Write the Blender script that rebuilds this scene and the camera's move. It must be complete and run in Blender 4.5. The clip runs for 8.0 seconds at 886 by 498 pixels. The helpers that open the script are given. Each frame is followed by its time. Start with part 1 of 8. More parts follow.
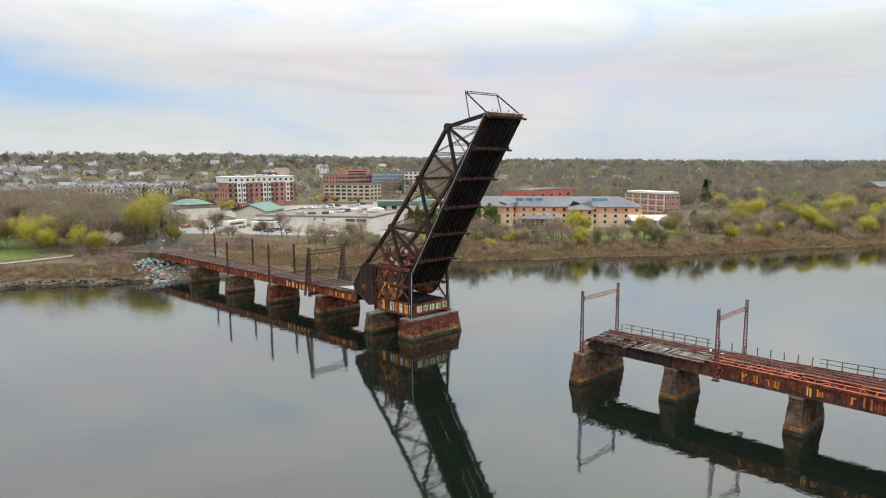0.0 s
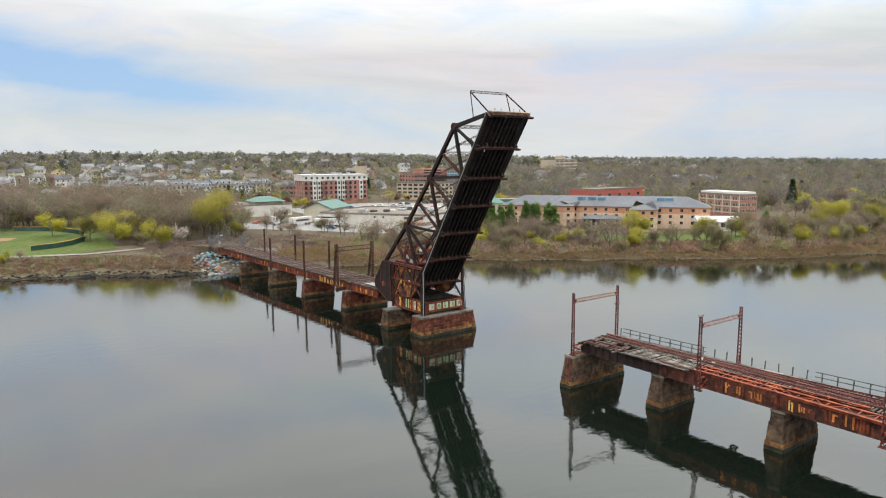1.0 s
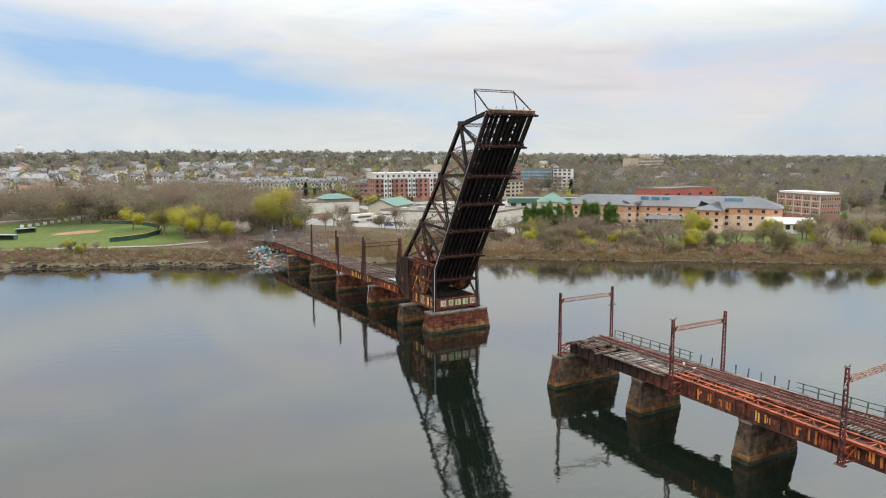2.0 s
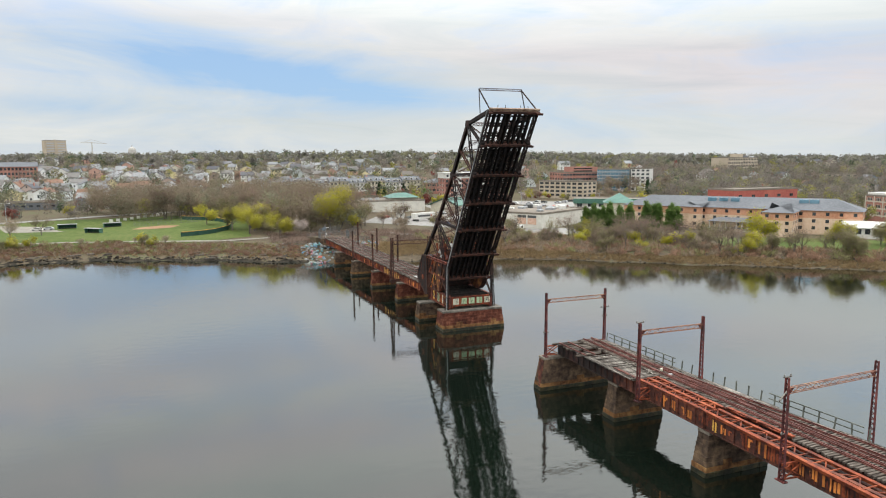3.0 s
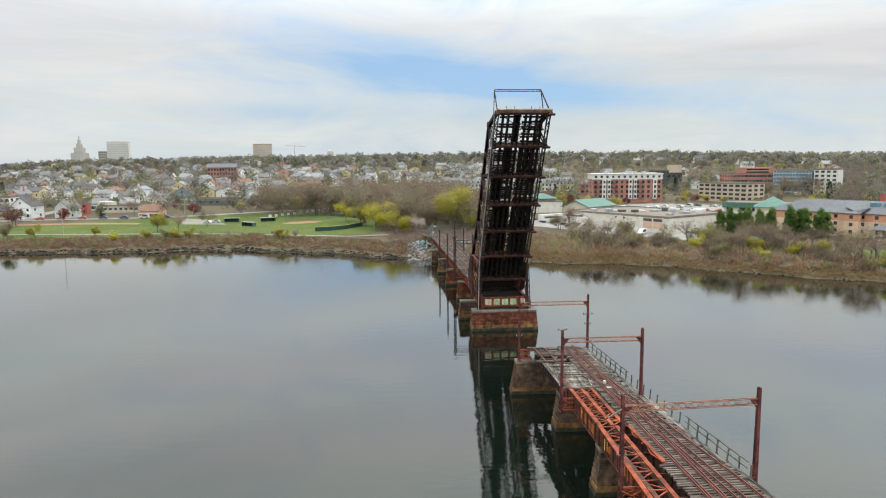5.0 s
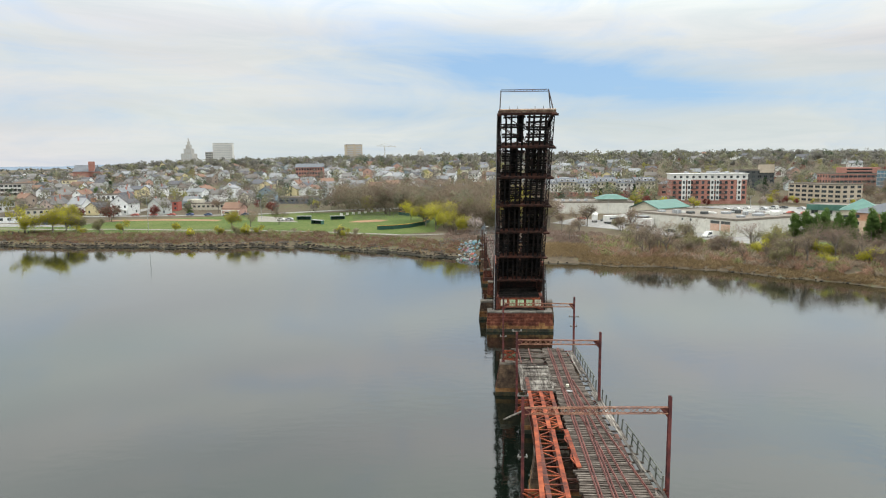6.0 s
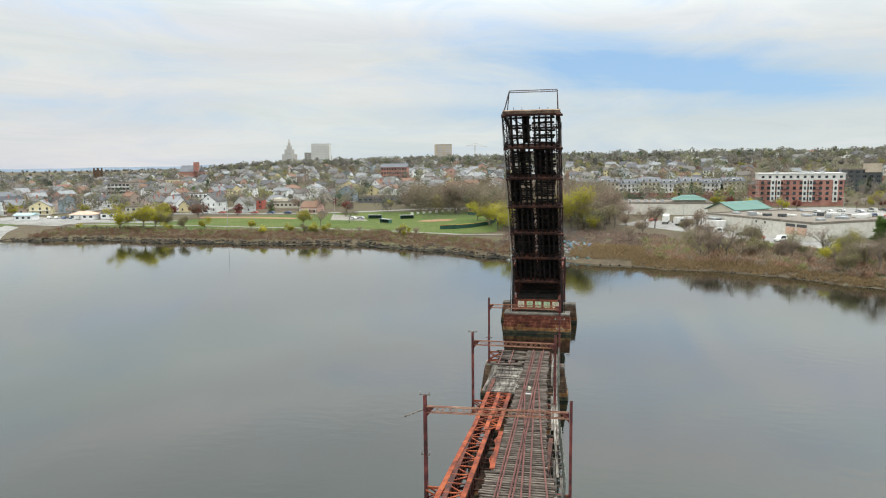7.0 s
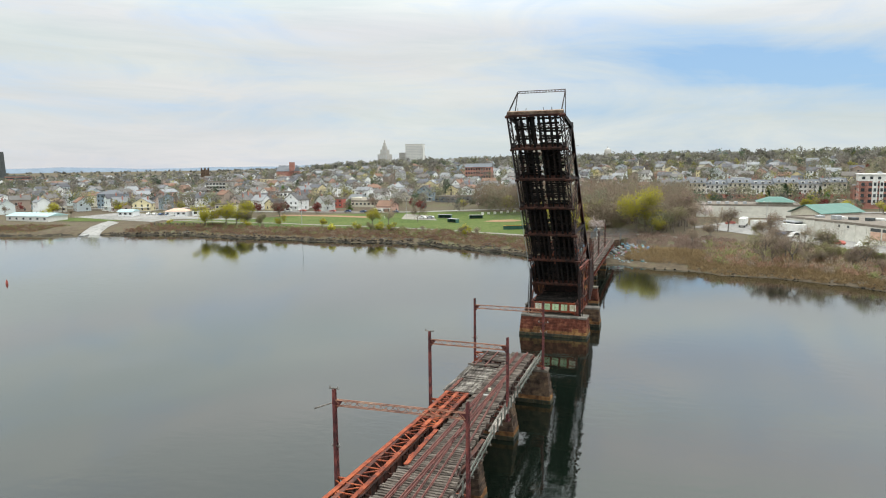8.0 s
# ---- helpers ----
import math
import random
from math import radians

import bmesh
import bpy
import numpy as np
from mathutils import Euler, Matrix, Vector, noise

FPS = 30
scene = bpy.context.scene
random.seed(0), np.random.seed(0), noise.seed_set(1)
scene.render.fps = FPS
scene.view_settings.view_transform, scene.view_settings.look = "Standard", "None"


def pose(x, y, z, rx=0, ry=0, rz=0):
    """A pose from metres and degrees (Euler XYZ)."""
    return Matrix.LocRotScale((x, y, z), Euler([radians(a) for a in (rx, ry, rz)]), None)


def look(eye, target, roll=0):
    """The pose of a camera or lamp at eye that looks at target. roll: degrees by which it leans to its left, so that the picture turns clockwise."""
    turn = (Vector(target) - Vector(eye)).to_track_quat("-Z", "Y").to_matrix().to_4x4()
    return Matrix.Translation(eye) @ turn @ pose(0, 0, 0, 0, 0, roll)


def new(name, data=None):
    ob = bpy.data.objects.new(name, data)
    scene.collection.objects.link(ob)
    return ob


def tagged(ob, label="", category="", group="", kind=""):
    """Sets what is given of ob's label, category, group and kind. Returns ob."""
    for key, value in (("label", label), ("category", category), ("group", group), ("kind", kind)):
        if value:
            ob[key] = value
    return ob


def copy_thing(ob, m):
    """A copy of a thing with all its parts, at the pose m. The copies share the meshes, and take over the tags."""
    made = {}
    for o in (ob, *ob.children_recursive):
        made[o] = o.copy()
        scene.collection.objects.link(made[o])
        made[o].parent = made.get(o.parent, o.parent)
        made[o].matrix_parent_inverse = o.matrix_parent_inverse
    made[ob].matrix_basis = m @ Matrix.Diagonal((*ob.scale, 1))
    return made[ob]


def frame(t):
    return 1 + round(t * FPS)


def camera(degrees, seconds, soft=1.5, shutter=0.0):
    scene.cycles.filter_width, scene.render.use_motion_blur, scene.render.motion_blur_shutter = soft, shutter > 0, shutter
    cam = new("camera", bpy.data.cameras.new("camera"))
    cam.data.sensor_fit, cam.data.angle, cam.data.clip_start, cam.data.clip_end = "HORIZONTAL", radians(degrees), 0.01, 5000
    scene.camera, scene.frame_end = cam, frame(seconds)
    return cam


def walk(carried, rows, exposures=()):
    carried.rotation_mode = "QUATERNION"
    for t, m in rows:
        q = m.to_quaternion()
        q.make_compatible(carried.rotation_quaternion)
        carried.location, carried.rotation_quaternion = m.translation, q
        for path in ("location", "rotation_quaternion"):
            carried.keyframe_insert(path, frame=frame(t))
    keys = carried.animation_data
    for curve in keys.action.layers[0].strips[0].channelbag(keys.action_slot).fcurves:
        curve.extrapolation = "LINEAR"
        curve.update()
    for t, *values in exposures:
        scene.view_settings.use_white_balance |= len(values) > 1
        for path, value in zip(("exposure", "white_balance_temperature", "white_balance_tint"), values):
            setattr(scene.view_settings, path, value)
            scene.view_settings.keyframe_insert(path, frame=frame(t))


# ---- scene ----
cam = camera(67.3, 8.0, soft=1.1)
METRES, EYE, TILT, LEAN, TURN = 125.0, 34.0, 0.0, 0.0, -44.3
ROWS = [
    (0.0, 0.0, 0.0, 0.0, -0.04, -7.39, 0.31),
    (0.5, 0.0615, -0.0015, 0.001, 3.92, -7.43, 0.33),
    (1.0, 0.1229, 0.0014, 0.0008, 7.86, -7.48, 0.35),
    (1.5, 0.1846, 0.0066, 0.0006, 11.78, -7.53, 0.36),
    (3.0, 0.3647, 0.0484, -0.0026, 23.53, -7.52, 0.34),
    (3.5, 0.4221, 0.0707, -0.0016, 27.53, -7.43, 0.37),
    (4.0, 0.4775, 0.097, -0.0047, 31.58, -7.38, 0.38),
    (4.5, 0.5321, 0.1279, -0.0035, 35.72, -7.38, 0.43),
    (6.0, 0.6834, 0.241, -0.0033, 47.94, -7.31, 0.53),
    (6.5, 0.7284, 0.2856, -0.0023, 52.1, -7.3, 0.61),
    (7.0, 0.77, 0.3336, -0.0022, 56.26, -7.27, 0.68),
    (7.5, 0.8081, 0.3844, -0.0021, 60.43, -7.22, 0.69),
    (8.0, 0.8423, 0.4395, -0.0019, 64.69, -7.19, 0.71),
]
walk(cam, [(t, pose(-89.4, -93.0, EYE, TILT, LEAN, TURN) @ pose(METRES * x, METRES * y, METRES * z, 90 + pitch, roll, yaw)) for t, x, y, z, yaw, pitch, roll in ROWS], [(0.0, 0.06, 6590, 6), (8.0, 0.04, 6430, 1)])

# ---- world and sun ----
world = bpy.data.worlds.new("world")
scene.world = world
world.use_nodes = True
wn, wl = world.node_tree.nodes, world.node_tree.links
wn.clear()


def wnode(kind):
    return wn.new(kind)


def wmix(blend="MIX"):
    n = wn.new("ShaderNodeMix")
    n.data_type, n.blend_type = "RGBA", blend
    return n


def wmath(op, a, b=None, c=None):
    n = wnode("ShaderNodeMath")
    n.operation = op
    for i, v in enumerate((a, b, c)):
        if v is None:
            continue
        if isinstance(v, (int, float)):
            n.inputs[i].default_value = v
        else:
            wl.new(v, n.inputs[i])
    return n.outputs[0]


SUN_EL, SUN_AZ = 48.0, 250.0
sky = wnode("ShaderNodeTexSky")
sky.sky_type, sky.sun_disc = "NISHITA", False
sky.sun_elevation, sky.sun_rotation = radians(SUN_EL), radians(SUN_AZ)
sky.dust_density, sky.ozone_density = 1.5, 1.0
coord = wnode("ShaderNodeTexCoord")
sep = wnode("ShaderNodeSeparateXYZ")
wl.new(coord.outputs["Generated"], sep.inputs[0])
azim = wmath("ARCTAN2", sep.outputs[0], sep.outputs[1])
elev = wmath("ARCSINE", sep.outputs[2])
comb = wnode("ShaderNodeCombineXYZ")
wl.new(azim, comb.inputs[0])
wl.new(wmath("MULTIPLY", elev, 3.2), comb.inputs[1])
comb.inputs[2].default_value = 0.37


def wnoise(scale, detail, rough, dist=0.0):
    n = wnode("ShaderNodeTexNoise")
    n.inputs["Scale"].default_value, n.inputs["Detail"].default_value = scale, detail
    n.inputs["Roughness"].default_value, n.inputs["Distortion"].default_value = rough, dist
    wl.new(comb.outputs[0], n.inputs["Vector"])
    return n.outputs["Fac"]


def patch(a0, e0, wa, we, lean, gain):
    """A soft gap in the clouds round an azimuth and elevation in radians."""
    da, de = wmath("SUBTRACT", azim, a0), wmath("SUBTRACT", elev, e0)
    de = wmath("ADD", de, wmath("MULTIPLY", da, lean))
    q = wmath("ADD", wmath("POWER", wmath("ABSOLUTE", wmath("DIVIDE", da, wa)), 2.0), wmath("POWER", wmath("ABSOLUTE", wmath("DIVIDE", de, we)), 2.0))
    return wmath("MULTIPLY", wmath("EXPONENT", wmath("MULTIPLY", q, -1.0)), gain)


streak = wnoise(3.4, 6.0, 0.6, 0.9)
comb = wnode("ShaderNodeCombineXYZ")
wl.new(azim, comb.inputs[0])
wl.new(wmath("MULTIPLY_ADD", azim, 0.35, wmath("MULTIPLY", elev, 9.0)), comb.inputs[1])
comb.inputs[2].default_value = 1.9
wisp = wnoise(3.0, 7.0, 0.62, 0.5)
blush = wnoise(0.9, 2.0, 0.5)
broad = wnoise(1.1, 2.0, 0.5)
gap = wmath("ADD", patch(0.03, 0.150, 0.17, 0.035, 0.22, 0.62), patch(0.22, 0.105, 0.20, 0.022, 0.10, 0.54))
gap = wmath("ADD", gap, patch(-0.17, 0.075, 0.16, 0.014, 0.02, 0.35))
gap = wmath("ADD", gap, patch(0.36, 0.095, 0.30, 0.035, 0.05, 0.32))
veil = wnode("ShaderNodeMapRange")
thick = wmath("MULTIPLY", wmath("MAXIMUM", wmath("SUBTRACT", elev, 0.28), 0.0), -1.4)
wl.new(wmath("ADD", wmath("ADD", wmath("ADD", wmath("MULTIPLY", wmath("SUBTRACT", streak, 0.47), 1.6), wmath("MULTIPLY", wmath("SUBTRACT", wisp, 0.47), 1.5)), gap), thick), veil.inputs[0])
veil.inputs[1].default_value, veil.inputs[2].default_value = 0.0, 0.95
veil.inputs[3].default_value, veil.inputs[4].default_value = 1.0, 0.05
tone = wnode("ShaderNodeMapRange")
wl.new(wmath("ADD", wmath("MULTIPLY", wisp, 0.6), wmath("MULTIPLY", broad, 0.4)), tone.inputs[0])
tone.inputs[1].default_value, tone.inputs[2].default_value = 0.35, 0.65
cloud = wmix()
wl.new(tone.outputs[0], cloud.inputs[0])
cloud.inputs[6].default_value, cloud.inputs[7].default_value = (0.62, 0.655, 0.69, 1), (0.82, 0.80, 0.80, 1)
rose = wnode("ShaderNodeMapRange")
wl.new(blush, rose.inputs[0])
rose.inputs[1].default_value, rose.inputs[2].default_value = 0.46, 0.66
pink = wmix("MULTIPLY")
wl.new(rose.outputs[0], pink.inputs[0])
wl.new(cloud.outputs[2], pink.inputs[6])
pink.inputs[7].default_value = (1.03, 0.95, 0.985, 1)
blue = wmix("MULTIPLY")
blue.inputs[0].default_value = 1.0
wl.new(sky.outputs[0], blue.inputs[6])
blue.inputs[7].default_value = (0.125, 0.13, 0.14, 1)
lift = wmix()
lift.inputs[0].default_value = 0.6
wl.new(blue.outputs[2], lift.inputs[6])
lift.inputs[7].default_value = (0.36, 0.57, 0.95, 1)
mixed = wmix()
wl.new(veil.outputs[0], mixed.inputs[0])
wl.new(lift.outputs[2], mixed.inputs[6])
wl.new(pink.outputs[2], mixed.inputs[7])
back = wnode("ShaderNodeBackground")
zenith = wmath("MULTIPLY", wmath("MAXIMUM", wmath("SUBTRACT", sep.outputs[2], 0.15), 0.0), wmath("MULTIPLY_ADD", wmath("SINE", azim), 1.8, 4.1))
wl.new(wmath("ADD", zenith, 1.0), back.inputs[1])
wl.new(mixed.outputs[2], back.inputs[0])
wl.new(back.outputs[0], wnode("ShaderNodeOutputWorld").inputs[0])

sun_data = bpy.data.lights.new("sun", "SUN")
sun_data.energy, sun_data.angle, sun_data.color = 0.8, radians(14), (1.0, 0.95, 0.88)
sun = new("sun", sun_data)
sun.matrix_world = look((0, 0, 0), (-math.sin(radians(SUN_AZ)) * math.cos(radians(SUN_EL)), -math.cos(radians(SUN_AZ)) * math.cos(radians(SUN_EL)), -math.sin(radians(SUN_EL))))

# ---- materials ----


def material(name, colours, scale=1.0, big=0.08, rough=0.85, metal=0.0, bump=0.3, vary=0.0, palette=(), stretch=(1, 1, 1), detail=6.0, ior=1.45, trans=0.0, island=False, leafy=0.0, tinted=False):
    """A surface of two or three colours, broken up by fine and broad noise in metres. vary: lightness from piece to piece. palette: colours picked per object. tinted: lightness of its own for each crown."""
    m = bpy.data.materials.new(name)
    m.use_nodes = True
    n, l = m.node_tree.nodes, m.node_tree.links
    bsdf = n["Principled BSDF"]
    geo = n.new("ShaderNodeNewGeometry")
    mp = n.new("ShaderNodeMapping")
    mp.inputs["Scale"].default_value = stretch
    l.new(geo.outputs["Position"], mp.inputs["Vector"])

    def noise_tex(s, d, r=0.6):
        t = n.new("ShaderNodeTexNoise")
        t.inputs["Scale"].default_value, t.inputs["Detail"].default_value, t.inputs["Roughness"].default_value = s, d, r
        l.new(mp.outputs[0], t.inputs["Vector"])
        return t.outputs["Fac"]

    fine, wide = noise_tex(scale, detail, 0.65), noise_tex(big, 3.0)
    add = n.new("ShaderNodeMath")
    add.operation = "MULTIPLY_ADD"
    l.new(wide, add.inputs[0])
    add.inputs[1].default_value = 0.6
    half = n.new("ShaderNodeMath")
    half.operation = "MULTIPLY_ADD"
    l.new(fine, half.inputs[0])
    half.inputs[1].default_value, half.inputs[2].default_value = 0.9, -0.25
    l.new(half.outputs[0], add.inputs[2])
    ramp = n.new("ShaderNodeValToRGB")
    cr = ramp.color_ramp
    while len(cr.elements) < len(colours):
        cr.elements.new(0.5)
    for i, c in enumerate(colours):
        cr.elements[i].position = 0.33 + 0.34 * i / max(1, len(colours) - 1)
        cr.elements[i].color = (*c, 1)
    l.new(add.outputs[0], ramp.inputs[0])
    colour = ramp.outputs[0]
    info = n.new("ShaderNodeObjectInfo")
    rnd = geo.outputs["Random Per Island"] if island else info.outputs["Random"]
    if palette:
        pr = n.new("ShaderNodeValToRGB")
        pr.color_ramp.interpolation = "CONSTANT"
        while len(pr.color_ramp.elements) < len(palette):
            pr.color_ramp.elements.new(0.5)
        for i, c in enumerate(palette):
            pr.color_ramp.elements[i].position = i / len(palette)
            pr.color_ramp.elements[i].color = (*c, 1)
        l.new(rnd, pr.inputs[0])
        mx = n.new("ShaderNodeMix")
        mx.data_type, mx.blend_type = "RGBA", "MULTIPLY"
        mx.inputs[0].default_value = 1.0
        l.new(colour, mx.inputs[6])
        l.new(pr.outputs[0], mx.inputs[7])
        colour = mx.outputs[2]
    if tinted:
        tint = n.new("ShaderNodeAttribute")
        tint.attribute_name = "tint"
        own = n.new("ShaderNodeHueSaturation")
        l.new(tint.outputs["Fac"], own.inputs["Value"])
        l.new(colour, own.inputs["Color"])
        colour = own.outputs[0]
    if vary:
        hsv = n.new("ShaderNodeHueSaturation")
        mr = n.new("ShaderNodeMapRange")
        mr.inputs[3].default_value, mr.inputs[4].default_value = 1 - vary, 1 + vary
        l.new(rnd, mr.inputs[0])
        l.new(mr.outputs[0], hsv.inputs["Value"])
        l.new(colour, hsv.inputs["Color"])
        colour = hsv.outputs[0]
    l.new(colour, bsdf.inputs["Base Color"])
    bsdf.inputs["Roughness"].default_value, bsdf.inputs["Metallic"].default_value, bsdf.inputs["IOR"].default_value = rough, metal, ior
    bsdf.inputs["Transmission Weight"].default_value = trans
    bsdf.inputs["Specular IOR Level"].default_value = 0.15 if rough >= 0.9 else 0.5
    if leafy:
        thin, mix = n.new("ShaderNodeBsdfTranslucent"), n.new("ShaderNodeMixShader")
        l.new(colour, thin.inputs["Color"])
        mix.inputs[0].default_value = leafy
        l.new(bsdf.outputs[0], mix.inputs[1])
        l.new(thin.outputs[0], mix.inputs[2])
        l.new(mix.outputs[0], n["Material Output"].inputs["Surface"])
    if bump:
        b = n.new("ShaderNodeBump")
        b.inputs["Strength"].default_value, b.inputs["Distance"].default_value = bump, 0.05
        l.new(fine, b.inputs["Height"])
        l.new(b.outputs[0], bsdf.inputs["Normal"])
    return m


RUST_DARK = material("rust_dark", [(0.009, 0.007, 0.007), (0.019, 0.012, 0.011), (0.048, 0.020, 0.015)], 1.5, 0.25, 0.8, 0.1)
# Near-black steel for the raised span's stringers and bottom bracing.
BLACK_STEEL = material("near_black_steel", [(0.011, 0.010, 0.011), (0.020, 0.018, 0.018), (0.040, 0.026, 0.021)], 1.5, 0.3, 0.9)
COPING_PALE = material("pale_coping", [(0.11, 0.10, 0.088), (0.22, 0.20, 0.17)], 1.3, 0.4, 0.95, 0, 0.6, vary=0.25)
RUST_BROWN = material("rust_brown", [(0.020, 0.013, 0.011), (0.060, 0.026, 0.019), (0.12, 0.042, 0.026)], 1.6, 0.3, 0.8, 0.1)
RUST_RED = material("rust_red", [(0.040, 0.015, 0.012), (0.140, 0.038, 0.025), (0.27, 0.080, 0.040)], 1.4, 0.22, 0.8, 0.1)
GIRDER_RED = material("girder_red", [(0.026, 0.012, 0.010), (0.085, 0.028, 0.019), (0.20, 0.062, 0.032)], 1.2, 0.25, 0.8, 0.1)
RUST_ORANGE = material("rust_orange", [(0.070, 0.017, 0.009), (0.215, 0.043, 0.015), (0.32, 0.078, 0.026)], 1.2, 0.3, 0.8, 0.05)
RUST_BLOTCH = material("rust_blotch", [(0.02, 0.012, 0.010), (0.10, 0.036, 0.018), (0.34, 0.14, 0.035)], 0.7, 0.3, 0.8)
RAIL_STEEL = material("rail_steel", [(0.085, 0.032, 0.028), (0.20, 0.075, 0.058)], 2.0, 0.4, 0.6, 0.3)
TIE_WOOD = material("tie_wood", [(0.034, 0.027, 0.023), (0.098, 0.080, 0.067), (0.175, 0.15, 0.128)], 2.0, 0.5, 0.95, 0, 0.5, vary=0.35, stretch=(0.4, 3, 1))
PLANK_GREY = material("plank_grey", [(0.05, 0.042, 0.036), (0.135, 0.118, 0.102), (0.25, 0.23, 0.20)], 2.0, 0.5, 0.95, 0, 0.5, vary=0.45, stretch=(3, 0.4, 1))
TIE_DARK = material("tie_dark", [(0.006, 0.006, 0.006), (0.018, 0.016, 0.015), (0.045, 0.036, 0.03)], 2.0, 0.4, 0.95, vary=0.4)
STONE = material("pier_stone", [(0.032, 0.024, 0.019), (0.085, 0.058, 0.042), (0.17, 0.115, 0.072)], 1.1, 0.35, 0.95, 0, 0.9, vary=0.12)
STONE_RED = material("pier_stone_red", [(0.034, 0.015, 0.012), (0.105, 0.036, 0.024), (0.20, 0.082, 0.050)], 1.0, 0.3, 0.95, 0, 0.9, vary=0.12)
STONE_STAIN = material("rust_stained_stone", [(0.060, 0.030, 0.017), (0.165, 0.082, 0.036), (0.29, 0.165, 0.068)], 1.0, 0.35, 0.95, 0, 0.9, vary=0.12)
PORTAL_RED = material("portal_red", [(0.034, 0.014, 0.014), (0.10, 0.026, 0.026), (0.19, 0.052, 0.042)], 1.3, 0.35, 0.75, 0.1)
COPING = material("coping_stone", [(0.10, 0.085, 0.07), (0.22, 0.19, 0.155)], 1.3, 0.4, 0.95, 0, 0.6, vary=0.25)
ALGAE = material("tide_stone", [(0.007, 0.009, 0.005), (0.020, 0.021, 0.011), (0.065, 0.050, 0.020)], 1.5, 0.5, 0.6, 0, 0.8, vary=0.3)
PAINT_PALE = material("sprayed_pale", [(0.45, 0.44, 0.30), (0.75, 0.74, 0.62)], 2.0, 0.8, 0.7, vary=0.2)
PAINT_GREEN = material("sprayed_green", [(0.28, 0.42, 0.24), (0.55, 0.70, 0.45)], 2.5, 0.8, 0.7, vary=0.25)
PAINT_YELLOW = material("sprayed_yellow", [(0.50, 0.24, 0.05), (0.75, 0.45, 0.10)], 2.0, 0.8, 0.7, vary=0.2)
PAINT_ORANGE = material("sprayed_orange", [(0.40, 0.105, 0.022), (0.64, 0.235, 0.05)], 1.5, 0.8, 0.7, vary=0.25)
PALE_TEAL = material("faded_teal_roof", [(0.28, 0.40, 0.41), (0.42, 0.53, 0.54)], 0.8, 0.2, 0.7)
CONDUIT = material("conduit_grey", [(0.30, 0.31, 0.32), (0.44, 0.45, 0.46)], 2.0, 0.5, 0.45, 0.2)
PALE_BOARD = material("weathered_board", [(0.24, 0.235, 0.225), (0.40, 0.395, 0.38)], 1.5, 0.5, 0.9)
CERAMIC = material("insulator", [(0.16, 0.15, 0.14), (0.26, 0.25, 0.23)], 3.0, 1.0, 0.3, 0, 0)

# ---- mesh helpers ----


def part(name, bm, mat, parent=None, label=""):
    """Links a bmesh as one mesh object, in world coordinates, under a thing or a part."""
    me = bpy.data.meshes.new(name)
    bm.to_mesh(me)
    bm.free()
    me.materials.append(mat)
    ob = new(name, me)
    if parent is not None:
        ob.parent = parent
        if parent.type == "EMPTY":
            ob.matrix_parent_inverse = parent.matrix_basis.inverted()
    return tagged(ob, label)


def thing(name, base, label, category, group="", kind=""):
    e = new(name)
    e.matrix_basis = Matrix.Translation(base)
    e.empty_display_size = 0.5
    return tagged(e, label, category, group, kind)


def beam(bm, a, b, w, h, up=(0, 0, 1)):
    """A bar of rectangular section from a to b: w across, h along up."""
    a, b = Vector(a), Vector(b)
    d = (b - a).normalized()
    u = Vector(up)
    if abs(d.dot(u)) > 0.98:
        u = Vector((0, 1, 0)) if abs(d.y) < 0.9 else Vector((1, 0, 0))
    s = d.cross(u).normalized()
    u = s.cross(d).normalized()
    v = [bm.verts.new(p + s * (i * w / 2) + u * (j * h / 2)) for p in (a, b) for i, j in ((-1, -1), (1, -1), (1, 1), (-1, 1))]
    for f in ((0, 1, 2, 3), (7, 6, 5, 4), (0, 4, 5, 1), (1, 5, 6, 2), (2, 6, 7, 3), (3, 7, 4, 0)):
        bm.faces.new([v[i] for i in f])


def box(bm, x0, x1, y0, y1, z0, z1):
    beam(bm, ((x0 + x1) / 2, y0, (z0 + z1) / 2), ((x0 + x1) / 2, y1, (z0 + z1) / 2), abs(x1 - x0), abs(z1 - z0))


def ibeam(bm, a, b, w, h, up=(0, 0, 1), tw=0.05, tf=0.06, ribs=0.0):
    """A plate girder: web, two flanges and stiffeners ribs metres apart."""
    a, b, u = Vector(a), Vector(b), Vector(up).normalized()
    beam(bm, a, b, tw, h - 2 * tf, up)
    off = u * (h / 2 - tf / 2)
    beam(bm, a + off, b + off, w, tf, up)
    beam(bm, a - off, b - off, w, tf, up)
    if ribs:
        n = max(1, int((b - a).length / ribs))
        for i in range(n + 1):
            p = a.lerp(b, min(0.995, max(0.005, i / n)))
            beam(bm, p - u * (h / 2 - tf), p + u * (h / 2 - tf), w * 0.8, 0.05, (b - a).normalized())


